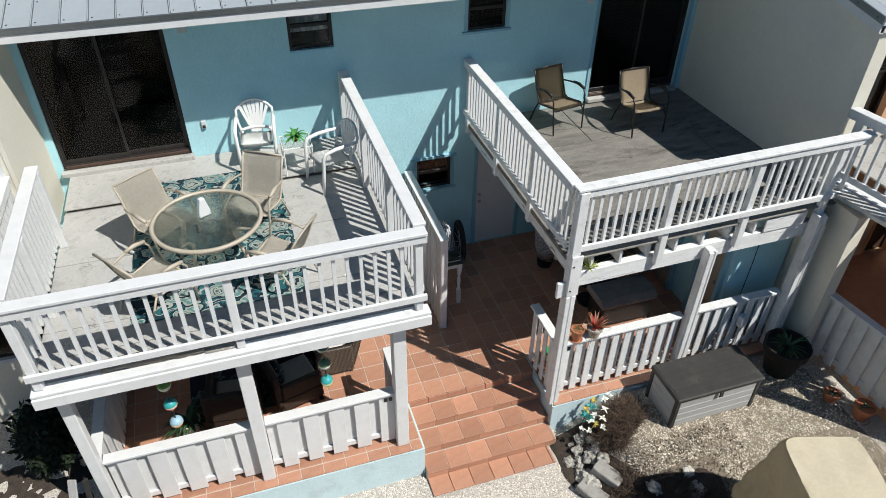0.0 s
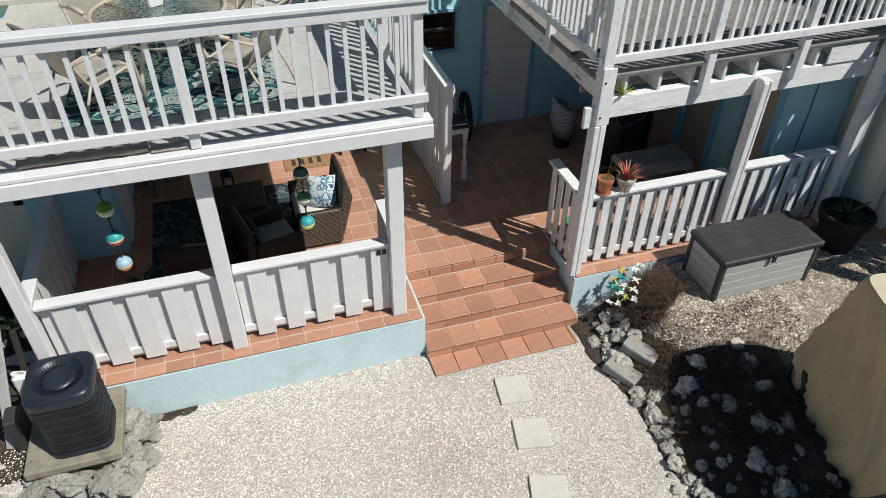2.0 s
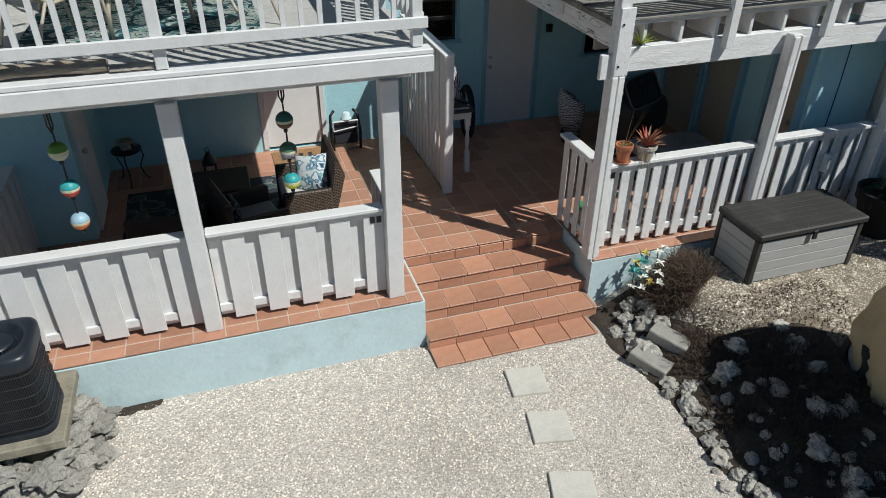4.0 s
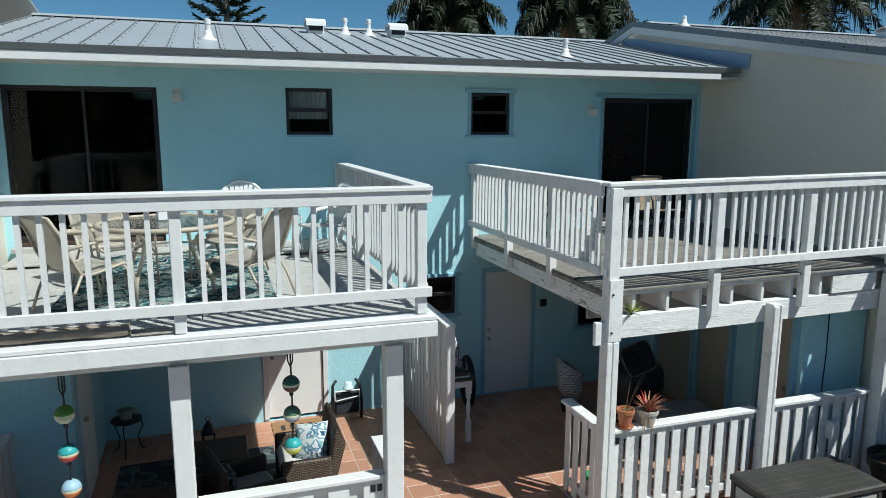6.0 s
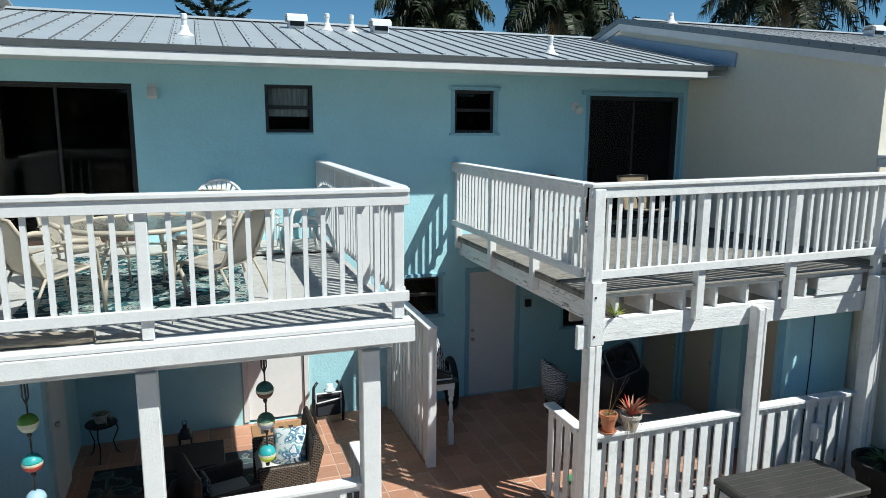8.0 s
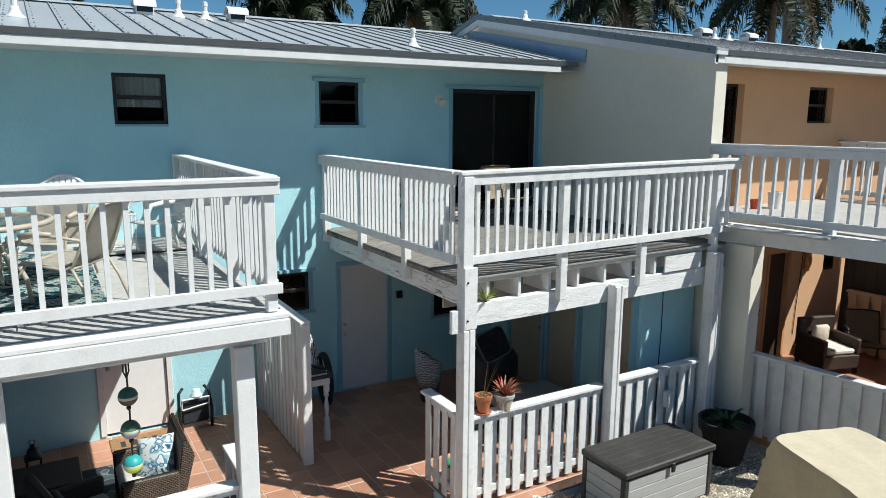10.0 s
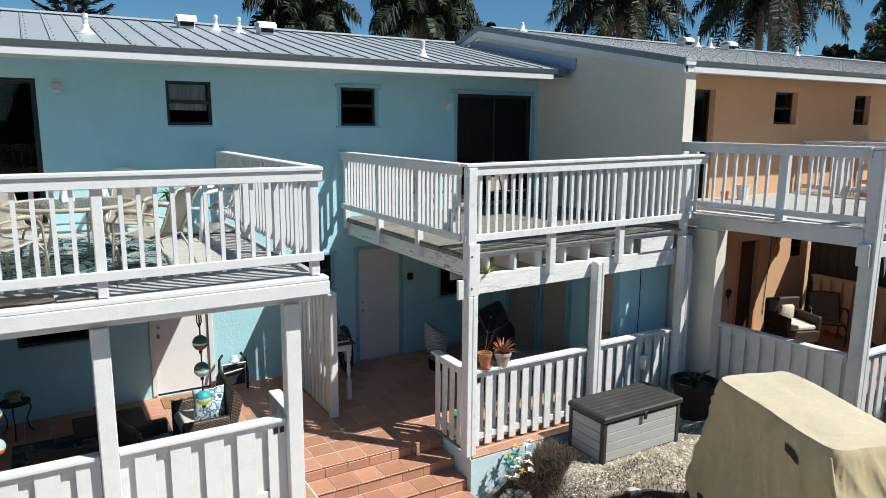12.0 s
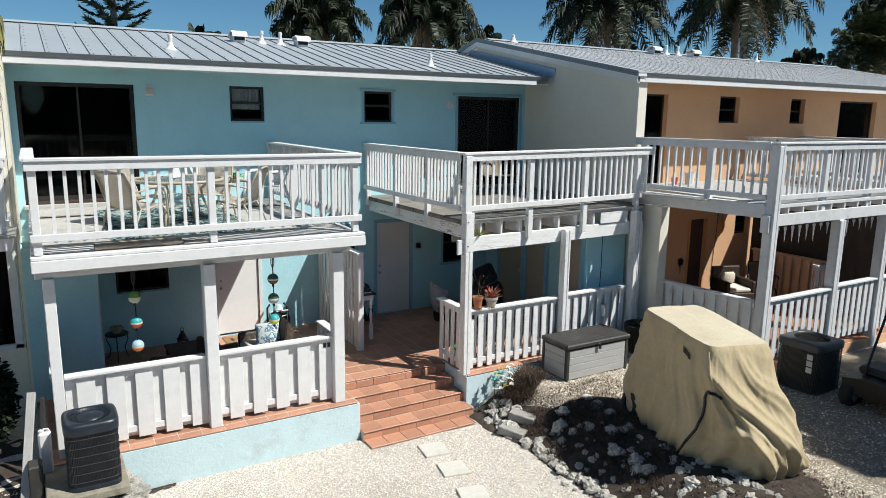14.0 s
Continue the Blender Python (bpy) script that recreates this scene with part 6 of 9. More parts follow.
def sling_chair(name, frame_mat, sling_mat, label, group, high=True):
    """A metal garden chair with a taut woven sling, curved arms and four legs; faces -y, origin on the floor."""
    c = thing(name, (0, 0, 0), label, "chair", group)
    w = 0.27
    top = 0.88 if high else 0.86
    prof = [(-0.27, 0.40), (-0.2, 0.425), (0.0, 0.385), (0.12, 0.365), (0.19, 0.40), (0.26, 0.55), (0.33, 0.74), (0.41 if high else 0.36, top)]
    for s in (-1, 1):
        bm = new_bm()
        tube(bm, [(s * w, y, z) for y, z in prof], 0.014, 7)
        part("side_rail", bm, frame_mat, c, smooth=True)
        bm = new_bm()
        tube(bm, [(s * (w + 0.02), -0.30, 0.0), (s * (w + 0.035), -0.27, 0.3), (s * (w + 0.045), -0.24, 0.56), (s * (w + 0.05), -0.19, 0.63), (s * (w + 0.05), -0.05, 0.655), (s * (w + 0.04), 0.12, 0.64), (s * (w + 0.012), 0.285, 0.61)], 0.013, 7)
        part("arm", bm, frame_mat, c, smooth=True)
        bm = new_bm()
        tube(bm, [(s * (w + 0.05), -0.2, 0.648), (s * (w + 0.052), -0.06, 0.668), (s * (w + 0.045), 0.06, 0.662)], [0.022, 0.026, 0.018], 8)
        part("arm_pad", bm, frame_mat, c, smooth=True)
        bm = new_bm()
        tube(bm, [(s * w, 0.17, 0.39), (s * (w + 0.01), 0.26, 0.22), (s * (w + 0.02), 0.34, 0.0)], 0.013, 7)
        part("back_leg", bm, frame_mat, c, smooth=True)
        bm = new_bm()
        tube(bm, [(s * (w + 0.035), -0.275, 0.28), (s * w, -0.2, 0.41)], 0.011, 6)
        part("front_brace", bm, frame_mat, c, smooth=True)
    for y, z in ((-0.265, 0.40), (0.41 if high else 0.36, top), (0.17, 0.375)):
        bm = new_bm()
        tube(bm, [(-w, y, z), (0, y - 0.0, z + (0.015 if z > 0.8 else 0)), (w, y, z)], 0.013, 7)
        part("cross_rail", bm, frame_mat, c, smooth=True)
    bm = new_bm()
    fine = []
    for (y0, z0), (y1, z1) in zip(prof, prof[1:]):
        for k in range(3):
            fine.append((y0 + (y1 - y0) * k / 3, z0 + (z1 - z0) * k / 3))
    fine.append(prof[-1])
    rows = []
    for i, (y, z) in enumerate(fine):
        rows.append([bm.verts.new((-w + 0.01 + (2 * w - 0.02) * q / 6, y + (0.012 * (1 - (q / 3 - 1) ** 2) if z > 0.45 else 0), z + 0.008 - (0.02 * (1 - (q / 3 - 1) ** 2) if z <= 0.45 else 0))) for q in range(7)])
    for A, B in zip(rows, rows[1:]):
        for q in range(6):
            bm.faces.new((A[q], A[q + 1], B[q + 1], B[q]))
    bmesh.ops.solidify(bm, geom=bm.faces[:], thickness=0.006)
    part("sling", bm, sling_mat, c, "woven sling seat and back", True)
    return c


ch = sling_chair("patio_chair", TANFRAME, TANSLING, "tan metal patio chair with a woven sling seat", "chairs round the patio table")
CHAIRS = ((-0.45, 8.02, 36), (0.68, 8.12, -30), (0.82, 6.92, -124), (-0.56, 6.92, 128))
for i, (x, y, a) in enumerate(CHAIRS):
    m = Matrix.Translation((x, y, DF + 0.014)) @ Matrix.Rotation(radians(a), 4, "Z")
    if i == 0:
        ch.matrix_basis = m
    else:
        copy_thing(ch, m)
rc = sling_chair("patio_chair", BLKFRAME, BRSLING, "black metal patio chair with a brown woven sling", "chairs on the worn deck", False)
rc.matrix_basis = Matrix.Translation((5.70, 9.62, DF + 0.009)) @ Matrix.Rotation(radians(12), 4, "Z")
copy_thing(rc, Matrix.Translation((6.93, 9.12, DF + 0.022)) @ Matrix.Rotation(radians(2), 4, "Z"))


def resin_chair():
    """A moulded white garden chair with a fan back; faces -y."""
    c = thing("garden_chair", (0, 0, 0), "white moulded plastic garden chair with a fan back", "chair", "white plastic chairs")
    bm = new_bm()
    rows = []
    for j in range(9):
        t = j / 8
        hw = 0.235 - 0.03 * t
        rows.append([bm.verts.new((-hw + 2 * hw * i / 8, -0.24 + 0.46 * t, 0.42 - 0.035 * t + (0.025 if j == 0 else 0) * -1 - 0.02 * (1 - (i / 4 - 1) ** 2) * math.sin(t * math.pi))) for i in range(9)])
    for A, B in zip(rows, rows[1:]):
        for i in range(8):
            bm.faces.new((A[i], A[i + 1], B[i + 1], B[i]))
    bmesh.ops.solidify(bm, geom=bm.faces[:], thickness=0.022)
    part("seat", bm, RESIN, c, smooth=True)

    def back_pt(u, v):
        hw = 0.20 + 0.06 * math.sin(min(1, v * 1.3) * math.pi / 2)
        top = 0.865 - 0.14 * abs(u) ** 2.2
        z = 0.40 + (top - 0.40) * v
        return Vector((u * hw, 0.23 + 0.12 * v - 0.045 * u * u, z))
    bm = new_bm()
    rim = [back_pt(-1, v / 8) for v in range(9)] + [back_pt(-1 + 2 * k / 12, 1) for k in range(1, 12)] + [back_pt(1, 1 - v / 8) for v in range(9)]
    tube(bm, rim, 0.02, 8)
    part("back_frame", bm, RESIN, c, smooth=True)
    for k in range(7):
        u = -0.78 + 1.56 * k / 6
        bm = new_bm()
        pts = [back_pt(u * (0.35 + 0.65 * v / 6), v / 6) for v in range(7)]
        for a, b in zip(pts, pts[1:]):
            vs = []
            for p in (a, b):
                ww = 0.017 + 0.022 * (p.z - 0.4)
                vs.append([bm.verts.new((p.x + sx * ww, p.y + sy * 0.008, p.z)) for sx, sy in ((-1, -1), (1, -1), (1, 1), (-1, 1))])
            for j in range(4):
                bm.faces.new((vs[0][j], vs[0][(j + 1) % 4], vs[1][(j + 1) % 4], vs[1][j]))
        part("back_slat", bm, RESIN, c)
    bm = new_bm()
    pr = [back_pt(-1 + 2 * k / 10, 0.14) for k in range(11)]
    tube(bm, pr, 0.024, 6)
    part("lower_back", bm, RESIN, c, smooth=True)
    for s in (-1, 1):
        bm = new_bm()
        pts = [(s * 0.255, -0.29, 0.0), (s * 0.262, -0.265, 0.3), (s * 0.27, -0.25, 0.56), (s * 0.272, -0.21, 0.635), (s * 0.272, -0.05, 0.66), (s * 0.27, 0.12, 0.66), (s * 0.255, 0.28, 0.66)]
        tube(bm, pts, [0.022, 0.026, 0.026, 0.027, 0.029, 0.028, 0.02], 8)
        part("arm", bm, RESIN, c, smooth=True)
        bm = new_bm()
        tube(bm, [(s * 0.23, 0.22, 0.42), (s * 0.245, 0.30, 0.2), (s * 0.25, 0.36, 0.0)], [0.03, 0.025, 0.018], 8)
        part("back_leg", bm, RESIN, c, smooth=True)
    return c


wc = resin_chair()
wc.matrix_basis = Matrix.Translation((0.88, 9.76, DF + 0.035)) @ Matrix.Rotation(radians(-6), 4, "Z")
copy_thing(wc, Matrix.Translation((1.83, 8.98, DF)) @ Matrix.Rotation(radians(-72), 4, "Z"))

gt2 = thing("side_table", (1.40, 9.42, DF + 0.035), "small glass side table with a pale metal frame", "table")
Zt = DF + 0.035
bm = new_bm()
box(bm, 1.19, 1.61, 9.22, 9.62, Zt + 0.44, Zt + 0.446)
part("glass_top", bm, TABLEGLASS, gt2)
bm = new_bm()
tube(bm, [(1.19, 9.22, Zt + 0.443), (1.61, 9.22, Zt + 0.443), (1.61, 9.62, Zt + 0.443), (1.19, 9.62, Zt + 0.443)], 0.011, 6, closed=True)
part("rim", bm, RESIN, gt2)
for x in (1.2, 1.6):
    for y in (9.23, 9.61):
        bm = new_bm()
        tube(bm, [(x, y, Zt), (x + 0.0, y, Zt + 0.44)], 0.010, 6)
        part("leg", bm, RESIN, gt2)

LEAF = material("bright_green_leaf", (0.07, 0.26, 0.05), 0.5, vary=0.2, scale=20, island=0.3)
LEAF_DK = material("dark_green_leaf", (0.03, 0.075, 0.025), 0.55, vary=0.25, scale=12, island=0.35)
POT_TC = material("terracotta_pot", (0.45, 0.16, 0.075), 0.8, vary=0.12, scale=8, dark=(0.55, 0.4, 0.3), stain=0.4, stain_scale=6, bump=0.3)
POT_PALE = material("pale_stone_pot", (0.5, 0.46, 0.4), 0.85, vary=0.15, scale=8, dark=(0.2, 0.17, 0.14), stain=0.5, stain_scale=6, bump=0.4)
POT_DK = material("black_planter", (0.02, 0.016, 0.013), 0.9, vary=0.2, scale=6, bump=0.2)


def blades(bm, c, n, length, width, droop, rng, up=0.9):
    """A rosette of tapering arched leaves."""
    c = Vector(c)
    for k in range(n):
        a = rng.uniform(0, 2 * math.pi)
        d = Vector((math.cos(a), math.sin(a), 0))
        s = Vector((-d.y, d.x, 0))
        L = length * rng.uniform(0.6, 1.1)
        e = rng.uniform(0.25, 1.0) * up
        prev = None
        for i in range(5):
            t = i / 4
            p = c + d * (L * t * (1.1 - 0.5 * e)) + Vector((0, 0, L * (e * t - droop * t * t)))
            w = width * (1 - t) ** 0.7 * (0.6 + 1.2 * t if t < 0.34 else 1.0)
            cur = (bm.verts.new(p - s * w), bm.verts.new(p + Vector((0, 0, -w * 0.4))), bm.verts.new(p + s * w))
            if prev:
                bm.faces.new((prev[0], prev[1], cur[1], cur[0]))
                bm.faces.new((prev[1], prev[2], cur[2], cur[1]))
            prev = cur


def potted(name, at, r, h, pot_mat, label, leaf_specs, seed, saucer=False):
    p = thing(name, at, label, "potted plant")
    x, y, z = at
    bm = new_bm()
    lathe(bm, [(r * 0.62, 0.0), (r * 0.9, h * 0.78), (r * 1.0, h * 0.78), (r * 1.03, h), (r * 0.9, h), (r * 0.86, h * 0.88), (0.01, h * 0.88)], x, y, 18, z + (0.02 if saucer else 0), cap=False)
    part("pot", bm, pot_mat, p, smooth=False)
    if saucer:
        bm = new_bm()
        lathe(bm, [(r * 0.8, 0), (r * 1.0, 0.02), (r * 0.92, 0.02), (r * 0.7, 0.008)], x, y, 18, z)
        part("saucer", bm, pot_mat, p)
    rng = random.Random(seed)
    for nm, mat, n, L, w, dr, up in leaf_specs:
        bm = new_bm()
        blades(bm, (x, y, z + h * 0.9), n, L, w, dr, rng, up)
        part(nm, bm, mat, p)
    return p


potted("potted_plant", (1.40, 9.44, Zt + 0.447), 0.06, 0.09, POT_TC, "bright green leafy plant on the glass side table", [("foliage", LEAF, 34, 0.24, 0.028, 0.55, 0.9)], 3)

# wall fittings
wl = thing("wall_lamp", (0.16, F, 5.26), "square beige outdoor wall lamp on turquoise stucco", "wall lamp", "wall lamps")
bm = new_bm()
box(bm, 0.11, 0.21, F - 0.02, F - 0.001, 5.22, 5.40, 0.004)
part("backplate", bm, GREYRAIL, wl)
bm = new_bm()
prism(bm, [(F - 0.11, 5.24), (F - 0.02, 5.21), (F - 0.02, 5.35), (F - 0.09, 5.33)], "x", 0.105, 0.215)
part("shade", bm, CUSHION, wl, "beige shade")
wl2 = thing("wall_lamp", (6.30, F, 5.15), "small white flood lamp on turquoise stucco", "wall lamp", "wall lamps")
bm = new_bm()
lathe(bm, [(0.075, 0), (0.075, 0.02)], n=14)
bmesh.ops.transform(bm, matrix=Matrix.Translation((6.30, F - 0.001, 5.19)) @ Matrix.Rotation(radians(90), 4, "X"), verts=bm.verts)
part("backplate", bm, LIGHT, wl2)
bm = new_bm()
lathe(bm, [(0.025, 0), (0.04, 0.05), (0.068, 0.10), (0.07, 0.13), (0.055, 0.12)], n=14)
bmesh.ops.transform(bm, matrix=Matrix.Translation((6.30, F - 0.02, 5.19)) @ Matrix.Rotation(radians(120), 4, "X"), verts=bm.verts)
part("lamp_head", bm, LIGHT, wl2)
ol = thing("outlet", (0.17, F, 3.81), "small grey weatherproof outlet on the facade", "outlet")
bm = new_bm()
box(bm, 0.135, 0.205, F - 0.035, F - 0.001, 3.76, 3.88, 0.006)
part("cover", bm, GREYRAIL, ol)
bm = new_bm()
box(bm, 0.15, 0.19, F - 0.042, F - 0.036, 3.77, 3.815)
part("flap", bm, FRAME_DK, ol)
mb = thing("wall_box", (5.57, F, 2.02), "small dark junction box on the shaded wall", "junction box")
bm = new_bm()
box(bm, 5.52, 5.62, F - 0.05, F - 0.001, 2.02, 2.14, 0.008)
part("cover", bm, FRAME_DK, mb)

# ---- left porch ----
WICKER = material("brown_wicker", (0.16, 0.12, 0.09), 0.65, vary=0.15, scale=40, bump=0.6, bump_scale=90)
_wn = WICKER.node_tree
_wb = _wn.nodes["Principled BSDF"]
_wc = _wn.nodes.new("ShaderNodeTexCoord")
_ws = _wn.nodes.new("ShaderNodeSeparateXYZ")
_wn.links.new(_wc.outputs["Object"], _ws.inputs[0])
_wa = _wn.nodes.new("ShaderNodeMath")
_wn.links.new(_ws.outputs["X"], _wa.inputs[0])
_wn.links.new(_ws.outputs["Y"], _wa.inputs[1])
_wv = _wn.nodes.new("ShaderNodeCombineXYZ")
_wn.links.new(_wa.outputs[0], _wv.inputs["X"])
_wn.links.new(_ws.outputs["Z"], _wv.inputs["Y"])
_wt = _wn.nodes.new("ShaderNodeTexBrick")
_wt.inputs["Scale"].default_value, _wt.inputs["Brick Width"].default_value, _wt.inputs["Row Height"].default_value, _wt.inputs["Mortar Size"].default_value = 1.0, 0.04, 0.02, 0.004
_wt.inputs["Color1"].default_value, _wt.inputs["Color2"].default_value, _wt.inputs["Mortar"].default_value = (0.2, 0.155, 0.115, 1), (0.12, 0.09, 0.068, 1), (0.02, 0.015, 0.012, 1)
_wn.links.new(_wv.outputs[0], _wt.inputs["Vector"])
_wn.links.new(_wt.outputs["Color"], _wb.inputs["Base Color"])
so = thing("wicker_armchair", (1.25, 8.05, PF), "brown wicker armchair with a white seat cushion", "chair")
for nm, c in (("base", (1.0, 1.52, 7.74, 8.46, PF + 0.08, PF + 0.32)), ("arm", (0.98, 1.55, 7.66, 7.74, PF + 0.03, PF + 0.56)), ("arm", (0.98, 1.55, 8.46, 8.54, PF + 0.03, PF + 0.56))):
    bm = new_bm()
    box(bm, *c, 0.022)
    part(nm, bm, WICKER, so)
bm = new_bm()
prism(bm, [(1.47, PF + 0.1), (1.56, PF + 0.1), (1.72, PF + 0.70), (1.64, PF + 0.90), (1.60, PF + 0.86)], "y", 7.68, 8.52)
bmesh.ops.bevel(bm, geom=bm.edges[:], offset=0.014, segments=2, affect="EDGES")
part("backrest", bm, WICKER, so)
for x in (1.02, 1.5):
    for y in (7.7, 8.5):
        bm = new_bm()
        box(bm, x - 0.02, x + 0.02, y - 0.02, y + 0.02, PF, PF + 0.09)
        part("leg", bm, WICKER, so)
bm = new_bm()
box(bm, 0.99, 1.47, 7.75, 8.45, PF + 0.325, PF + 0.44, 0.035)
part("seat_cushion", bm, CUSHION, so, "white seat cushion", True)
so.location.x += 0.13


def pillow(at, rot, s=0.46, t=0.15):
    bm = new_bm()
    n = 10
    top, bot = [], []
    for i in range(n + 1):
        for j in range(n + 1):
            u, v = 2 * i / n - 1, 2 * j / n - 1
            k = max(0.0, (1 - abs(u) ** 2.5) * (1 - abs(v) ** 2.5)) ** 0.5 * t / 2
            e = 1 - 0.07 * (1 - abs(u)) * (abs(v) > 0.99) - 0.0
            top.append(bm.verts.new((u * s / 2 * (1 - 0.06 * (1 - v * v) * abs(u)), k + 0.004, v * s / 2 * e)))
            bot.append(bm.verts.new((u * s / 2 * (1 - 0.06 * (1 - v * v) * abs(u)), -k - 0.004, v * s / 2 * e)))
    for i in range(n):
        for j in range(n):
            a, b, c, d = i * (n + 1) + j, (i + 1) * (n + 1) + j, (i + 1) * (n + 1) + j + 1, i * (n + 1) + j + 1
            bm.faces.new((top[a], top[b], top[c], top[d]))
            bm.faces.new((bot[d], bot[c], bot[b], bot[a]))
    ob = solo("throw_pillow", bm, LEAFCLOTH, (0, 0, 0), "leaf-print throw pillow in navy, teal and white", "pillow", "throw pillows", smooth=True)
    ob.matrix_basis = Matrix.Translation(at) @ rot
    return ob


pillow((1.50, 8.04, PF + 0.62), Matrix.Rotation(radians(-38), 4, "Z") @ Matrix.Rotation(radians(-30), 4, "X") @ Matrix.Rotation(radians(-14), 4, "Y"), 0.43, 0.17)
PRINT = ramp_mat("dark_print_cloth", [(0.0, (0.02, 0.025, 0.03)), (0.3, (0.07, 0.075, 0.075)), (0.42, (0.24, 0.25, 0.23)), (0.47, (0.03, 0.04, 0.045))], 4.0, 0.25)
GREYCLOTH = material("grey_seat_cloth", (0.27, 0.265, 0.25), 0.9, vary=0.08, bump=0.2, bump_scale=120)
armchair((0.72, 7.52, PF), radians(105), GREYCLOTH, WICKER_DK, "dark wicker armchair with a grey cushion on the shaded porch", PRINT, "porch armchairs")
armchair((-0.10, 7.33, PF), radians(172), GREYCLOTH, WICKER_DK, "dark wicker armchair with its back to the porch fence", PRINT, "porch armchairs")
bm = new_bm()
box(bm, -0.75, 1.15, 7.35, 9.35, PF + 0.002, PF + 0.012, 0.002)
solo("porch_rug", bm, DARKRUG, (0.2, 8.3, PF), "dark leaf-patterned rug on the porch tiles", "rug")
ct = thing("coffee_table", (0.3, 8.55, PF + 0.012), "low dark brown coffee table on the porch rug", "table")
bm = new_bm()
box(bm, -0.05, 0.79, 8.20, 8.85, PF + 0.40, PF + 0.44, 0.01)
part("tabletop", bm, WICKER_DK, ct)
for x in (0.0, 0.74):
    for y in (8.25, 8.8):
        bm = new_bm()
        box(bm, x - 0.025, x + 0.025, y - 0.025, y + 0.025, PF + 0.012, PF + 0.4)
        part("leg", bm, WICKER_DK, ct)
bm = new_bm()
MAT = material("brown_door_mat", (0.33, 0.19, 0.09), 0.95, vary=0.15, scale=20, bump=0.9, bump_scale=150)
box(bm, 1.18, 1.92, 9.66, 10.1, PF + 0.002, PF + 0.014, 0.003)
dm = solo("door_mat", bm, MAT, (1.55, 9.9, PF), "brown coir door mat before the white door", "mat")
for k in range(4):
    bm = new_bm()
    box(bm, 1.30 + 0.13 * k, 1.36 + 0.13 * k, 9.78, 9.95, PF + 0.0145, PF + 0.016)
    part("mark", bm, BLACK, dm)


def lantern(at):
    x, y, z = at
    l = thing("lantern", at, "black metal candle lantern on the porch floor", "lantern")
    bm = new_bm()
    box(bm, x - 0.085, x + 0.085, y - 0.085, y + 0.085, z, z + 0.035, 0.006)
    part("base", bm, BLKFRAME, l)
    for sx in (-1, 1):
        for sy in (-1, 1):
            bm = new_bm()
            box(bm, x + sx * 0.07 - 0.009, x + sx * 0.07 + 0.009, y + sy * 0.07 - 0.009, y + sy * 0.07 + 0.009, z + 0.035, z + 0.33)
            part("post", bm, BLKFRAME, l)
    bm = new_bm()
    box(bm, x - 0.09, x + 0.09, y - 0.09, y + 0.09, z + 0.33, z + 0.35, 0.004)
    lathe(bm, [(0.10, 0), (0.075, 0.03), (0.055, 0.09), (0.03, 0.11), (0.028, 0.14), (0.005, 0.15)], x, y, 16, z + 0.35)
    part("roof", bm, BLKFRAME, l)
    bm = new_bm()
    tube(bm, [(x + 0.03 * math.cos(q * math.pi / 6), y, z + 0.525 + 0.03 * math.sin(q * math.pi / 6)) for q in range(12)], 0.005, 5, closed=True)
    part("ring", bm, BLKFRAME, l)
    bm = new_bm()
    lathe(bm, [(0.035, 0), (0.035, 0.16), (0.01, 0.165)], x, y, 12, z + 0.035)
    part("candle", bm, CUSHION, l, "pale pillar candle")


lantern((0.33, 9.3, PF))
ps = thing("plant_stand", (-0.69, 9.74, PF), "small round black metal plant stand", "table")
bm = new_bm()
lathe(bm, [(0.19, 0), (0.195, 0.015), (0.185, 0.025)], -0.69, 9.74, 20, PF + 0.46)
part("top", bm, BLKFRAME, ps)
for k in range(3):
    a = k * 2.1 + 0.4
    bm = new_bm()
    tube(bm, [(-0.69 + q * math.cos(a), 9.74 + q * math.sin(a), PF + z) for q, z in ((0.17, 0.46), (0.20, 0.34), (0.13, 0.2), (0.16, 0.06), (0.21, 0.0))], 0.009, 6)
    part("leg", bm, BLKFRAME, ps, smooth=True)
potted("potted_plant", (-0.69, 9.74, PF + 0.486), 0.10, 0.12, POT_PALE, "pale-leaved plant on the black stand", [("foliage", material("pale_green_leaf", (0.3, 0.36, 0.25), 0.6, vary=0.2, island=0.3), 40, 0.18, 0.035, 0.8, 0.8)], 8)
potted("potted_plant", (-0.74, 7.2, PF), 0.15, 0.30, POT_PALE, "dusky bushy plant in a beige pot on the porch", [("foliage", LEAF_DK, 60, 0.42, 0.035, 0.6, 0.9)], 9)

fc = thing("folding_chair", (2.28, 9.98, PF), "folded navy camp chair leaning on the turquoise wall", "folding chair")
NAVYCLOTH = material("navy_cloth", (0.02, 0.026, 0.035), 0.85, vary=0.2, bump=0.3)
bm = new_bm()
for s in (-1, 1):
    tube(bm, [(2.28 + s * 0.20, 9.92, PF), (2.28 + s * 0.22, 9.98, PF + 0.246), (2.28 + s * 0.2, 10.05, PF + 0.492), (2.28 + s * 0.14, 10.08, PF + 0.558)], 0.022, 7)
part("frame", bm, BLKFRAME, fc, smooth=True)
bm = new_bm()
box(bm, 2.10, 2.46, 9.97, 10.03, PF + 0.066, PF + 0.410, 0.02)
part("sling", bm, NAVYCLOTH, fc)
bm = new_bm()
tube(bm, [(2.10, 9.95, PF + 0.295), (2.10, 9.92, PF + 0.443), (2.46, 9.92, PF + 0.443), (2.46, 9.95, PF + 0.328)], 0.012, 6)
tube(bm, [(2.10, 9.93, PF + 0.295), (2.46, 9.93, PF + 0.344)], 0.010, 6)
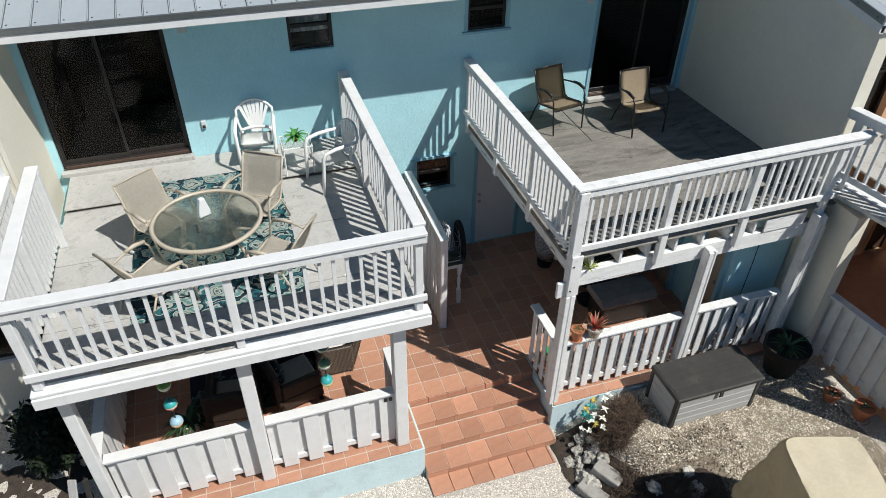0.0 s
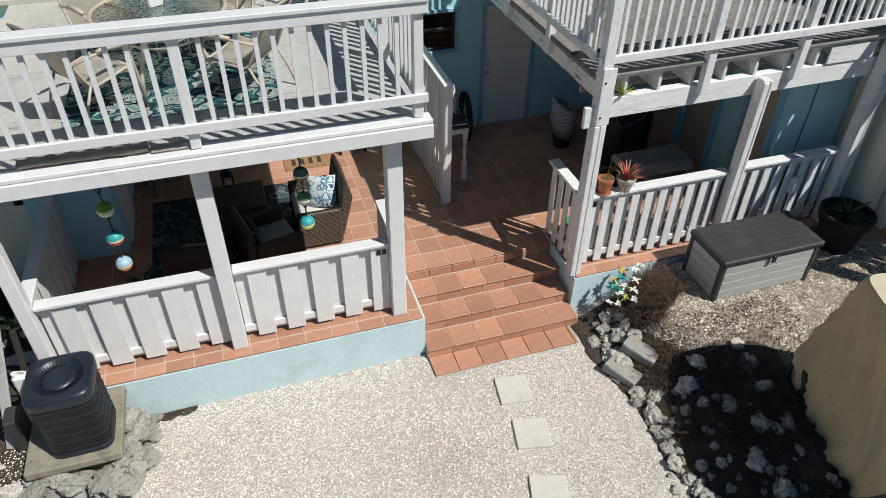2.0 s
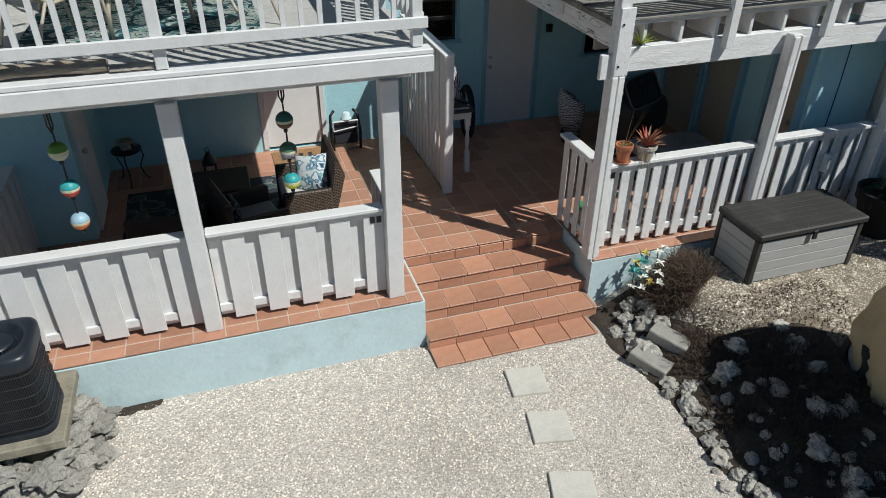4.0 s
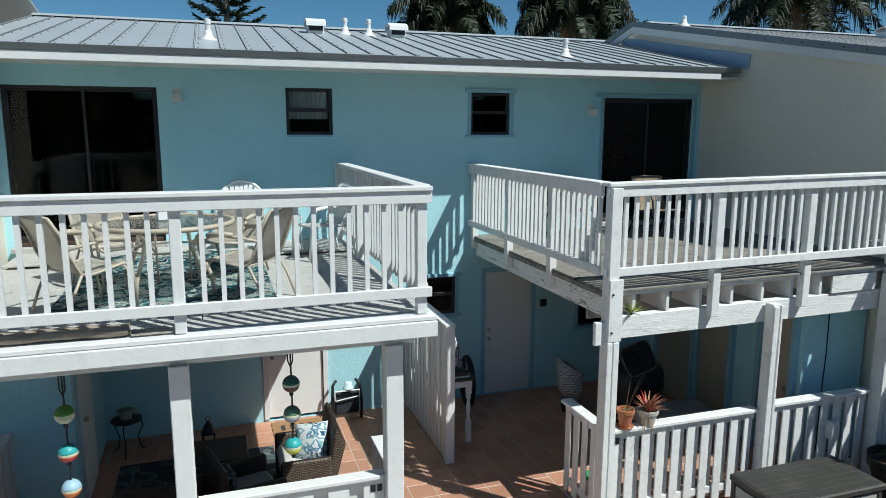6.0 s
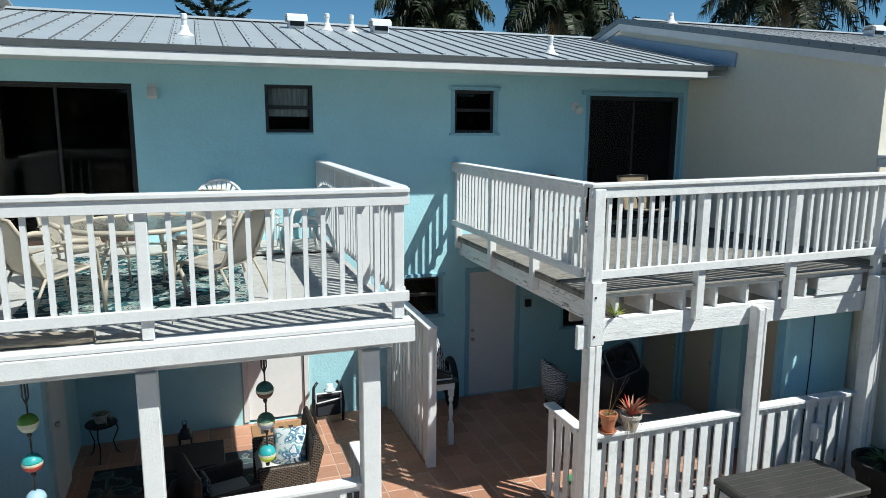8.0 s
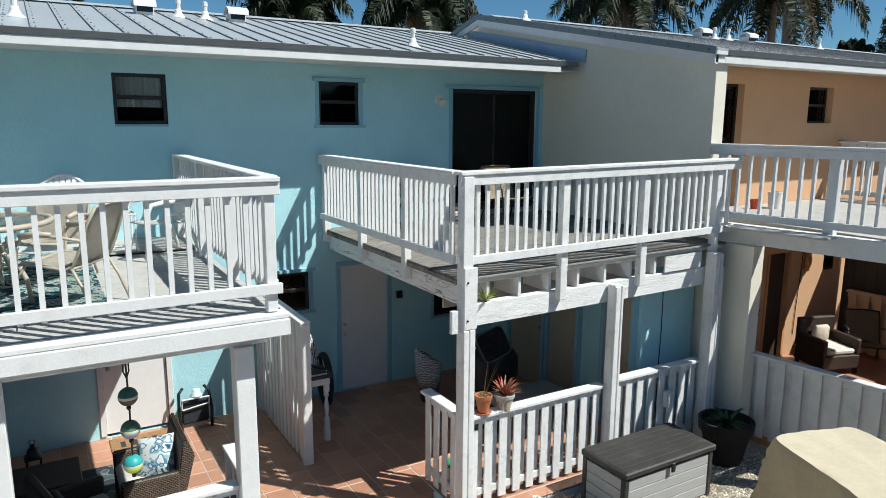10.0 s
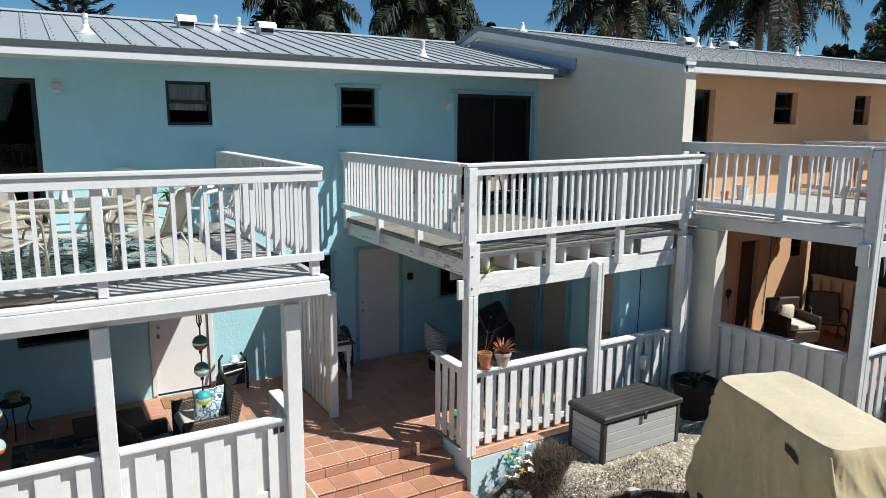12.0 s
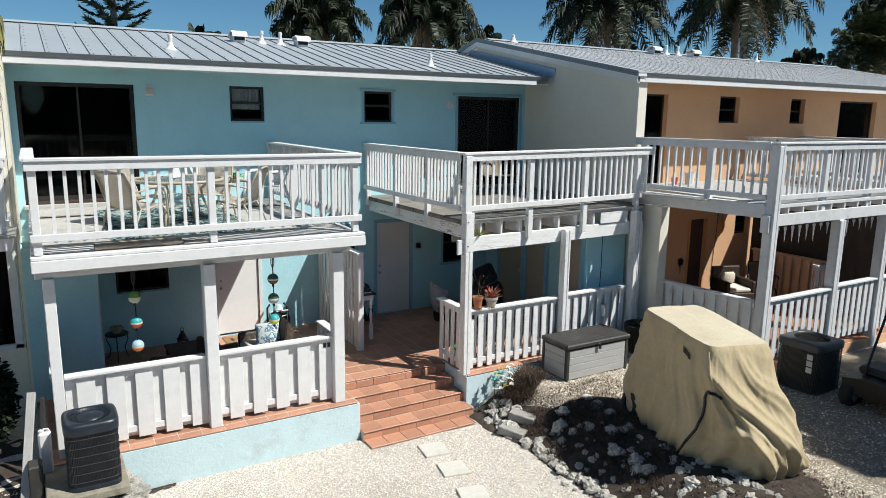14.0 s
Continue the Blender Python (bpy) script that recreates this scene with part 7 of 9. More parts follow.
part("bar", bm, LIGHT, fc, "white metal bars")
bm = new_bm()
lathe(bm, [(0.085, 0), (0.075, 0.015), (0.06, 0.02), (0.055, 0.09), (0.03, 0.10)], 2.30, 9.98, 16, PF + 0.459)
solo("white_hat", bm, BLUE_PALE, (2.30, 9.98, PF + 0.459), "pale blue cloth hat on the folded chair", "hat", smooth=True)


# strings of painted fishing floats
def floats(x, y, ztop, balls, label):
    f = thing("float_string", (x, y, ztop), label, "hanging ornament", "strings of floats")
    bm = new_bm()
    box(bm, x - 0.24, x + 0.24, y - 0.02, y + 0.02, ztop - 0.005, 3.0745, 0.003)
    part("hanger_batten", bm, WHITE, f, "white batten under the joists")
    bm = new_bm()
    tube(bm, [(x, y, ztop), (x + 0.004, y, (ztop + balls[-1][0]) / 2), (x, y, balls[-1][0])], 0.008, 6)
    for s in (-1, 1):
        tube(bm, [(x, y, balls[0][0] + 0.16), (x + s * 0.022, y, balls[0][0] + 0.22), (x + s * 0.018, y, ztop)], 0.007, 5)
    part("rope", bm, BLACK, f)
    for z, up, band, lo in balls:
        for nm, m, r0, r1 in (("upper_half", up, 0.12, 1.0), ("band", band, -0.16, 0.12), ("lower_half", lo, -1.0, -0.16)):
            bm = new_bm()
            r = 0.078
            prof = []
            for k in range(9):
                h = r0 + (r1 - r0) * k / 8
                prof.append((max(0.003, r * math.sqrt(max(0, 1 - h * h))) * (1.004 if nm == "band" else 1.0), h * r * 1.02))
            lathe(bm, prof, x, y, 20, z, cap=True)
            part(nm, bm, m, f, smooth=True)
        bm = new_bm()
        lathe(bm, [(0.015, -0.02), (0.02, 0.0), (0.012, 0.02)], x, y, 8, z - 0.095)
        part("knot", bm, BLACK, f)


def paint(name, c):
    return material(name, c, 0.45, vary=0.08, scale=12, bump=0.1)


P_LIME, P_CREAM, P_TEAL, P_RED, P_SKY, P_ORANGE, P_YEL = paint("lime_paint", (0.10, 0.24, 0.03)), paint("cream_paint", (0.58, 0.58, 0.42)), paint("teal_paint", (0.04, 0.36, 0.36)), paint("red_paint", (0.5, 0.06, 0.03)), paint("sky_paint", (0.33, 0.5, 0.6)), paint("orange_paint", (0.6, 0.17, 0.04)), paint("yellow_paint", (0.55, 0.6, 0.06))
P_DKGREEN, P_BROWN, P_LAV, P_SAGE = paint("dark_green_paint", (0.03, 0.12, 0.10)), paint("brown_paint", (0.12, 0.05, 0.03)), paint("lavender_paint", (0.34, 0.34, 0.42)), paint("sage_paint", (0.10, 0.2, 0.12))
floats(-0.71, 6.37, 3.05, [(2.55, P_LIME, P_CREAM, P_CREAM), (2.21, P_TEAL, P_CREAM, P_RED), (1.89, P_SKY, P_CREAM, P_ORANGE)], "string of three painted fishing floats in lime, teal and blue")
floats(1.13, 6.37, 3.05, [(2.60, P_DKGREEN, P_CREAM, P_BROWN), (2.31, P_SAGE, P_CREAM, P_LAV), (2.00, P_TEAL, P_CREAM, P_YEL)], "string of three painted fishing floats in green and turquoise")

# ---- passage ----
tb = thing("console_table", (3.61, 9.15, PF), "tall white table with turned legs and a dark worn top", "table")
bm = new_bm()
box(bm, 3.35, 3.80, 8.61, 9.6, PF + 0.90, PF + 0.935, 0.006)
part("tabletop", bm, BOXDARK, tb, "dark worn tabletop")
bm = new_bm()
box(bm, 3.39, 3.76, 8.65, 9.56, PF + 0.80, PF + 0.898, 0.005)
part("apron", bm, WHITE, tb)
for x in (3.43, 3.72):
    for y in (8.69, 9.52):
        bm = new_bm()
        box(bm, x - 0.035, x + 0.035, y - 0.035, y + 0.035, PF + 0.0, PF + 0.30, 0.006)
        box(bm, x - 0.035, x + 0.035, y - 0.035, y + 0.035, PF + 0.69, PF + 0.798, 0.006)
        lathe(bm, [(0.022, 0.29), (0.036, 0.32), (0.018, 0.35), (0.032, 0.46), (0.03, 0.52), (0.018, 0.60), (0.036, 0.64), (0.02, 0.70)], x, y, 12, PF, cap=False)
        part("leg", bm, WHITE, tb)
# a tall striped cloth bundle, narrowing upward, with slack folds
bm = new_bm()
rows = []
for j in range(15):
    t = j / 14
    ring = []
    for i in range(28):
        a = 6.2832 * i / 28
        f = 1 + 0.10 * math.sin(3 * a + 4 * t) * (1 - 0.4 * t) + 0.07 * noise.noise((math.cos(a) * 2, math.sin(a) * 2, t * 5))
        rx, ry = (0.20 - 0.07 * t ** 1.4) * f, (0.19 - 0.06 * t ** 1.4) * f
        top = 1.0 if t < 0.86 else math.sqrt(max(0.02, 1 - ((t - 0.86) / 0.14) ** 2))
        ring.append(bm.verts.new((3.56 - 0.05 * t + rx * top * math.cos(a), 9.06 + ry * top * math.sin(a), PF + 0.938 + 0.52 * t)))
    rows.append(ring)
for A, B in zip(rows, rows[1:]):
    for i in range(28):
        bm.faces.new((A[i], A[(i + 1) % 28], B[(i + 1) % 28], B[i]))
bm.faces.new(rows[-1])
bm.faces.new(rows[0][::-1])
solo("striped_sack", bm, TOWEL, (3.56, 9.06, PF + 0.938), "navy and white striped cloth bundle standing on the table", "cloth", smooth=True)
for x, y in ((3.64, 8.80), (3.60, 8.70)):
    s = thing("shoe", (x, y, PF + 0.936), "dark trainer with a pale sole on the table", "shoe", "pair of shoes")
    z = PF + 0.936
    bm = new_bm()
    box(bm, x - 0.13, x + 0.13, y - 0.042, y + 0.042, z, z + 0.024, 0.008)
    part("sole", bm, LIGHT, s, "pale sole")
    bm = new_bm()
    prism(bm, [(x + 0.12, z + 0.025), (x - 0.12, z + 0.025), (x - 0.125, z + 0.10), (x - 0.03, z + 0.10), (x + 0.05, z + 0.065), (x + 0.11, z + 0.05)], "y", y - 0.038, y + 0.038)
    part("upper", bm, BLACK, s)
wh = thing("spare_wheel", (4.12, 9.80, PF), "black wheel leaning in the shaded passage", "wheel")
bm = new_bm()
tube(bm, [(4.12 + 0.04 * math.cos(q * math.pi / 14), 9.80 + 0.33 * math.cos(q * math.pi / 14), PF + 0.42 + 0.36 * math.sin(q * math.pi / 14)) for q in range(28)], 0.05, 8, closed=True)
part("tyre", bm, RUBBER, wh, smooth=True)
bm = new_bm()
for q in range(10):
    a = q * math.pi / 5
    tube(bm, [(4.12, 9.80, PF + 0.42), (4.12, 9.80 + 0.29 * math.cos(a), PF + 0.42 + 0.32 * math.sin(a))], 0.006, 4)
part("spoke", bm, CHROME, wh)

# ---- right porch ----
bc = thing("barrel_chair", (5.58, 9.2, PF), "barrel chair covered in navy and white striped cloth", "chair")
bm = new_bm()
n = 22
ring = []
for k in range(n + 1):
    a = radians(-5) + radians(250) * k / n + radians(55)
    zt = 0.85 - 0.2 * abs(k / n - 0.5) * 2
    r0 = 0.175
    ring.append([bm.verts.new((5.58 + r * math.cos(a) - 0.05 * (z - 0.4), 9.2 + r * math.sin(a), PF + z)) for r, z in ((r0 - 0.03, 0.14), (r0 + 0.04, 0.45), (r0 + 0.04, zt), (r0 + 0.0, zt + 0.02), (r0 - 0.03, zt - 0.05), (r0 - 0.05, 0.42))])
for A, B in zip(ring, ring[1:]):
    for j in range(6):
        bm.faces.new((A[j], A[(j + 1) % 6], B[(j + 1) % 6], B[j]))
bm.faces.new(ring[0])
bm.faces.new(list(reversed(ring[-1])))
part("shell", bm, STRIPES, bc, smooth=True)
bm = new_bm()
lathe(bm, [(0.14, 0.25), (0.15, 0.30), (0.15, 0.40), (0.12, 0.44)], 5.58, 9.2, 20, PF)
part("seat", bm, STRIPES, bc, smooth=True)
bm = new_bm()
lathe(bm, [(0.13, 0.0), (0.15, 0.10), (0.15, 0.25)], 5.58, 9.2, 20, PF)
part("base", bm, BLACK, bc)
DULL = material("dull_grey_cover", (0.24, 0.24, 0.235), 0.8, vary=0.15)
gr = thing("grill_cart", (6.2, 7.5, PF), "covered barbecue grill with a black rounded lid", "grill")
bm = new_bm()
box(bm, 5.75, 6.65, 7.35, 7.85, PF + 0.05, PF + 0.46, 0.02)
part("cabinet", bm, BLACK, gr)
bm = new_bm()
prism(bm, [(7.32, PF + 0.46), (7.88, PF + 0.46), (7.88, PF + 0.53), (7.80, PF + 0.60), (7.40, PF + 0.60), (7.32, PF + 0.53)], "x", 5.70, 6.70)
part("lid", bm, DULL, gr, "dull grey lid")
for x in (5.8, 6.6):
    for y in (7.4, 7.8):
        bm = new_bm()
        lathe(bm, [(0.03, 0), (0.03, 0.06)], x, y, 10, PF)
        part("caster", bm, RUBBER, gr)
FANGREY = material("dull_grey_plastic", (0.13, 0.135, 0.135), 0.6, vary=0.1)
fn = thing("box_fan", (5.9, 8.0, PF), "grey-rimmed box fan tilted on a dark stand in the shade", "fan")
TILT = Matrix.Translation((5.9, 8.0, PF + 1.19)) @ Matrix.Rotation(radians(-17), 4, "Y") @ Matrix.Rotation(radians(-22), 4, "X")


def fan_part(name, bm, mat, label=""):
    bmesh.ops.transform(bm, matrix=TILT, verts=bm.verts)
    part(name, bm, mat, fn, label)


def square_ring(q, y, p=6.0, n=40):
    """A rounded square of half width q, standing in a plane of constant y."""
    out = []
    for k in range(n):
        c, d = math.cos(2 * math.pi * k / n), math.sin(2 * math.pi * k / n)
        rr = (abs(c) ** p + abs(d) ** p) ** (-1 / p)
        out.append((q * c * rr, y, q * d * rr * 0.9))
    return out


bm = new_bm()
tube(bm, square_ring(0.225, -0.05), 0.009, 6, closed=True)
fan_part("rim", bm, FANGREY, "grey plastic rim")
bm = new_bm()
rows = [[bm.verts.new(p) for p in square_ring(q, y)] for q, y in ((0.226, -0.05), (0.226, 0.05), (0.20, 0.06), (0.02, 0.06))]
for A, B in zip(rows, rows[1:]):
    for k in range(40):
        bm.faces.new((A[k], A[(k + 1) % 40], B[(k + 1) % 40], B[k]))
fan_part("housing", bm, BLACK)
for k in range(5):
    bm = new_bm()
    a = k * 2 * math.pi / 5
    bm.faces.new([bm.verts.new((r * math.cos(a + o), dy, r * math.sin(a + o))) for r, o, dy in ((0.04, -0.4, -0.02), (0.165, -0.4, -0.03), (0.165, 0.4, 0.03), (0.04, 0.4, 0.02))])
    bmesh.ops.solidify(bm, geom=bm.faces[:], thickness=0.004)
    fan_part("blade", bm, BOXDARK)
bm = new_bm()
for k in range(1, 6):
    tube(bm, [(0.037 * k * math.cos(q * math.pi / 10), -0.048, 0.037 * k * math.sin(q * math.pi / 10)) for q in range(20)], 0.0025, 4, closed=True)
fan_part("grille", bm, BOXDARK)
bm = new_bm()
tube(bm, [(5.9, 8.06, PF + 0.02), (5.9, 8.06, PF + 1.0)], 0.02, 8)
lathe(bm, [(0.2, 0), (0.2, 0.02), (0.03, 0.05)], 5.9, 8.06, 18, PF)
part("stand", bm, BLACK, fn)

bg = thing("covered_barbecue", (6.30, 8.55, PF), "round-topped barbecue under a black cloth cover", "barbecue")
bm = new_bm()
n = 28
rings = []
for z, r in ((0.02, 0.36), (0.3, 0.34), (0.55, 0.35), (0.75, 0.34), (0.86, 0.28), (0.94, 0.18), (0.97, 0.05)):
    rings.append([bm.verts.new((6.30 + (r + 0.02 * math.sin(5 * q) * (z < 0.7)) * 1.25 * math.cos(2 * math.pi * q / n), 8.55 + (r + 0.02 * math.sin(7 * q)) * 0.75 * math.sin(2 * math.pi * q / n), PF + z)) for q in range(n)])
for A, B in zip(rings, rings[1:]):
    for q in range(n):
        bm.faces.new((A[q], A[(q + 1) % n], B[(q + 1) % n], B[q]))
bm.faces.new(rings[-1])
part("cover", bm, BLACK, bg, smooth=True)

tub = thing("plastic_tub", (4.66, 6.98, PF), "green and white plastic tub behind the short fence", "tub")
bm = new_bm()
lathe(bm, [(0.075, 0.0), (0.09, 0.20), (0.085, 0.20), (0.07, 0.01)], 4.66, 6.98, 18, PF)
part("body", bm, LIGHT, tub)
bm = new_bm()
lathe(bm, [(0.091, 0.17), (0.097, 0.17), (0.098, 0.215), (0.085, 0.225), (0.01, 0.226)], 4.66, 6.98, 18, PF)
part("lid", bm, material("bright_green_plastic", (0.05, 0.30, 0.12), 0.4, vary=0.06), tub, "bright green lid")
# a thin cord hanging down the closet wall
bm = new_bm()
tube(bm, [(7.78, 6.712, 2.85), (7.79, 6.71, 2.1), (7.775, 6.712, 1.4), (7.78, 6.712, 0.8)], 0.006, 5)
solo("dangling_rope", bm, BLACK, (7.78, 6.712, 1.0), "thin dark cord dangling on the turquoise closet panel", "rope")

# flower pots on the fence
BROMELIAD = material("orange_bromeliad_leaf", (0.30, 0.13, 0.075), 0.55, vary=0.35, scale=18, island=0.4)
REDLEAF = material("red_flower", (0.55, 0.03, 0.03), 0.5, vary=0.2, island=0.3)
DRYLEAF = material("dry_tan_leaf", (0.30, 0.21, 0.11), 0.8, vary=0.2, island=0.3)
OLIVE = material("olive_leaf", (0.12, 0.13, 0.045), 0.6, vary=0.2, island=0.3)
potted("potted_plant", (4.64, 6.33, 1.71), 0.095, 0.19, POT_TC, "straggly plant in a terracotta pot on the fence", [("foliage", OLIVE, 26, 0.17, 0.012, 0.7, 0.9), ("stem", DRYLEAF, 5, 0.52, 0.006, 0.12, 1.3)], 21, True)
potted("potted_plant", (4.92, 6.33, 1.71), 0.115, 0.17, POT_PALE, "orange and red bromeliads in a pale pot on the fence", [("foliage", BROMELIAD, 34, 0.27, 0.02, 0.25, 1.2), ("flower", REDLEAF, 10, 0.2, 0.026, 0.1, 1.35), ("dry_leaf", DRYLEAF, 16, 0.24, 0.008, 1.5, 0.5)], 22)
potted("small_plant", (4.68, 6.38, 2.952), 0.02, 0.015, SOIL, "small yellow-green fern growing on the deck beam", [("foliage", material("yellow_green_leaf", (0.3, 0.36, 0.04), 0.6, vary=0.2, island=0.2), 30, 0.19, 0.013, 0.2, 1.2)], 23)

# unit marks on the fences, as plain bars
for x, y, z in ((1.84, FL - 0.004, 1.53), (4.48, FR - 0.004, 1.57)):
    um = thing("number_plate", (x, y, z), "small black unit marking on the white fence", "sign")
    for k in range(2):
        bm = new_bm()
        box(bm, x + k * 0.065 - 0.024, x + k * 0.065 + 0.024, y - 0.004, y - 0.0, z - 0.035, z + 0.035)
        part("bar", bm, BLACK, um)

eb = thing("power_outlet_box", (7.52, FR - 0.02, 1.2), "white weatherproof outlet box with cables on the fence", "outlet box")
bm = new_bm()
box(bm, 7.45, 7.58, FR - 0.09, FR - 0.001, 1.20, 1.42, 0.012)
part("box", bm, LIGHT, eb)
bm = new_bm()
box(bm, 7.46, 7.57, FR - 0.10, FR - 0.091, 1.25, 1.40, 0.004)
part("cover", bm, LIGHT, eb)
bm = new_bm()
for s in (0, 0.035):
    tube(bm, [(7.49 + s, FR - 0.05, 1.2), (7.49 + s, FR - 0.05, 0.95), (7.50 + s * 1.5, FR - 0.04, 0.64)], 0.007, 5)
part("cable", bm, LIGHT, eb)
dsb = thing("downspout", (8.28, 6.2, 0.5), "white painted conduit pipes on the corner post", "pipe")
for x in (8.26, 8.31):
    bm = new_bm()
    tube(bm, [(x, 6.21, 0.5), (x, 6.21, 3.0)], 0.018, 8)
    part("pipe", bm, WORN, dsb)

potted("large_planter", (8.08, 5.80, 0.48), 0.34, 0.60, POT_DK, "large black planter with a sparse plant in the shaded corner", [("foliage", LEAF_DK, 26, 0.45, 0.03, 0.5, 1.0)], 31)
potted("flower_pot", (8.62, 4.65, 0.48), 0.15, 0.26, POT_TC, "empty-looking terracotta flower pot against the fence", [("foliage", LEAF_DK, 12, 0.2, 0.02, 0.6, 0.9)], 32, True)
potted("flower_pot", (8.42, 5.05, 0.48), 0.12, 0.20, POT_TC, "small terracotta flower pot in the gravel", [("foliage", LEAF_DK, 10, 0.16, 0.02, 0.6, 0.9)], 33)

# stepping stones
for x, y, a in ((3.12, 5.13, 8), (3.08, 4.50, 12), (2.96, 3.78, 16), (2.80, 3.0, 16)):
    bm = new_bm()
    box(bm, -0.19, 0.19, -0.19, 0.19, -0.03, 0.02, 0.006)
    ob = solo("stepping_stone", bm, CONCRETE, (0, 0, 0), "square pale concrete stepping stone in the gravel", "paving slab", "stepping stones")
    ob.matrix_basis = Matrix.Translation((x, y, 0.012)) @ Matrix.Rotation(radians(-a), 4, "Z")
# concrete blocks on the bank
BLOCK = material("weathered_block", (0.33, 0.315, 0.285), 0.95, vary=0.15, scale=8, dark=(0.14, 0.13, 0.11), stain=0.6, stain_scale=7, bump=0.9, bump_scale=40)
for x, y, a in ((4.43, 4.95, -62), (4.72, 5.08, -58)):
    bm = new_bm()
    box(bm, -0.21, 0.21, -0.11, 0.11, 0, 0.13, 0.012)
    bmesh.ops.subdivide_edges(bm, edges=bm.edges[:], cuts=3, use_grid_fill=True)
    for v in bm.verts:
        v.co += Vector((0.012, 0.012, 0.01)) * noise.noise(v.co * 14 + Vector((x, y, 0)))
    ob = solo("concrete_block", bm, BLOCK, (0, 0, 0), "rough grey concrete block on the bank", "block", "concrete blocks")
    ob.matrix_basis = Matrix.Translation((x, y, ground_z(x, y) + 0.0)) @ Matrix.Rotation(radians(a), 4, "Z") @ Matrix.Rotation(radians(6), 4, "Y")

# second cart, dark, at the edge
c2 = thing("golf_cart", (9.6, 1.9, 0.46), "dark open golf cart with black tyres", "golf cart")
bm = new_bm()
prism(bm, [(1.35, 0.72), (2.5, 0.72), (2.55, 0.95), (2.2, 1.02), (1.4, 0.98)], "x", 9.1, 11.2)
part("body", bm, BLACK, c2)
bm = new_bm()
box(bm, 9.35, 9.85, 1.4, 2.45, 1.0, 1.14, 0.04)
part("seat", bm, BOXDARK, c2)
bm = new_bm()
tube(bm, [(9.25, 2.3, 0.95), (9.35, 2.3, 1.2), (9.75, 2.3, 2.1), (10.9, 2.3, 2.15)], 0.02, 6)
tube(bm, [(9.25, 1.5, 0.95), (9.35, 1.5, 1.2), (9.75, 1.5, 2.1), (10.9, 1.5, 2.15)], 0.02, 6)
part("frame", bm, BLKFRAME, c2)
for x, y in ((9.25, 2.45), (9.25, 1.4), (10.9, 2.45), (10.9, 1.4)):
    wheel(c2, Vector((x, y, 0.69)), (0, 1, 0))

# bits left beside the condenser
OLDBOARD = material("silvered_board", (0.40, 0.39, 0.37), 0.85, vary=0.15, scale=8, bump=0.4, stretch=(1, 1, 0.2))
def lean_board(a, b, w, t, mat, label):
    a, b = Vector(a), Vector(b)
    bm = new_bm()
    box(bm, -w / 2, w / 2, -t / 2, t / 2, 0, (b - a).length, 0.006)
    ob = solo("board", bm, mat, (0, 0, 0), label, "board")
    ob.matrix_basis = Matrix.Translation(a) @ (b - a).to_track_quat("Z", "Y").to_matrix().to_4x4()


lean_board((-2.12, 5.62, 0.42), (-1.96, 6.15, 1.56), 0.10, 0.03, OLDBOARD, "grey weathered board leaning beside the porch's end")
lean_board((-1.92, 6.0, 0.42), (-1.85, 6.2, 1.45), 0.05, 0.05, BOXDARK, "dark timber batten leaning against the porch post")
bm = new_bm()
box(bm, -2.06, -1.91, 5.55, 5.78, 0.42, 0.86, 0.015)
solo("plastic_crate", bm, BOXDARK, (-2.0, 5.7, 0.42), "dark plastic crate standing in the shade", "crate")
bk = thing("water_jug", (-1.86, 5.92, 0.60), "squarish white plastic jug standing on the slab's edge", "jug")
bm = new_bm()
box(bm, -1.935, -1.795, 5.86, 5.97, 0.60, 1.12, 0.022)
part("body", bm, LIGHT, bk)
bm = new_bm()
lathe(bm, [(0.03, 0.0), (0.03, 0.03), (0.005, 0.032)], -1.90, 5.915, 12, 1.12)
part("cap", bm, LIGHT, bk)
bm = new_bm()
tube(bm, [(-1.88, 5.915, 1.118), (-1.87, 5.915, 1.16), (-1.82, 5.915, 1.15), (-1.81, 5.915, 1.115)], 0.01, 6)
part("handle", bm, LIGHT, bk)


def leafy_shrub(name, at, r, h, n, seed, label):
    """A bushy plant: stems and many small pointed leaves with gaps between them."""
    rg = random.Random(seed)
    p = thing(name, at, label, "shrub")
    c = Vector(at)
    bm = new_bm()
    for k in range(9):
        a = rg.uniform(0, 6.28)
        tube(bm, [c, c + Vector((0.3 * r * math.cos(a), 0.3 * r * math.sin(a), h * 0.45)), c + Vector((0.8 * r * math.cos(a), 0.8 * r * math.sin(a), h * rg.uniform(0.7, 0.95)))], [0.018, 0.012, 0.005], 5)
    part("stem", bm, DRYBARK, p)
    bm = new_bm()
    for k in range(n):
        d = Vector((rg.gauss(0, 1), rg.gauss(0, 1), rg.gauss(0, 1))).normalized() * rg.random() ** 0.4
        q = c + Vector((d.x * r, d.y * r, h * 0.55 + d.z * h * 0.47))
        L = rg.uniform(0.06, 0.13)
        a = Vector((rg.gauss(0, 1), rg.gauss(0, 1), rg.gauss(0, 0.7))).normalized()
        b = a.orthogonal().normalized() * L * 0.22
        bm.faces.new([bm.verts.new(t) for t in (q, q + a * L * 0.5 + b, q + a * L, q + a * L * 0.5 - b)])
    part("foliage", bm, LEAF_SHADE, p)


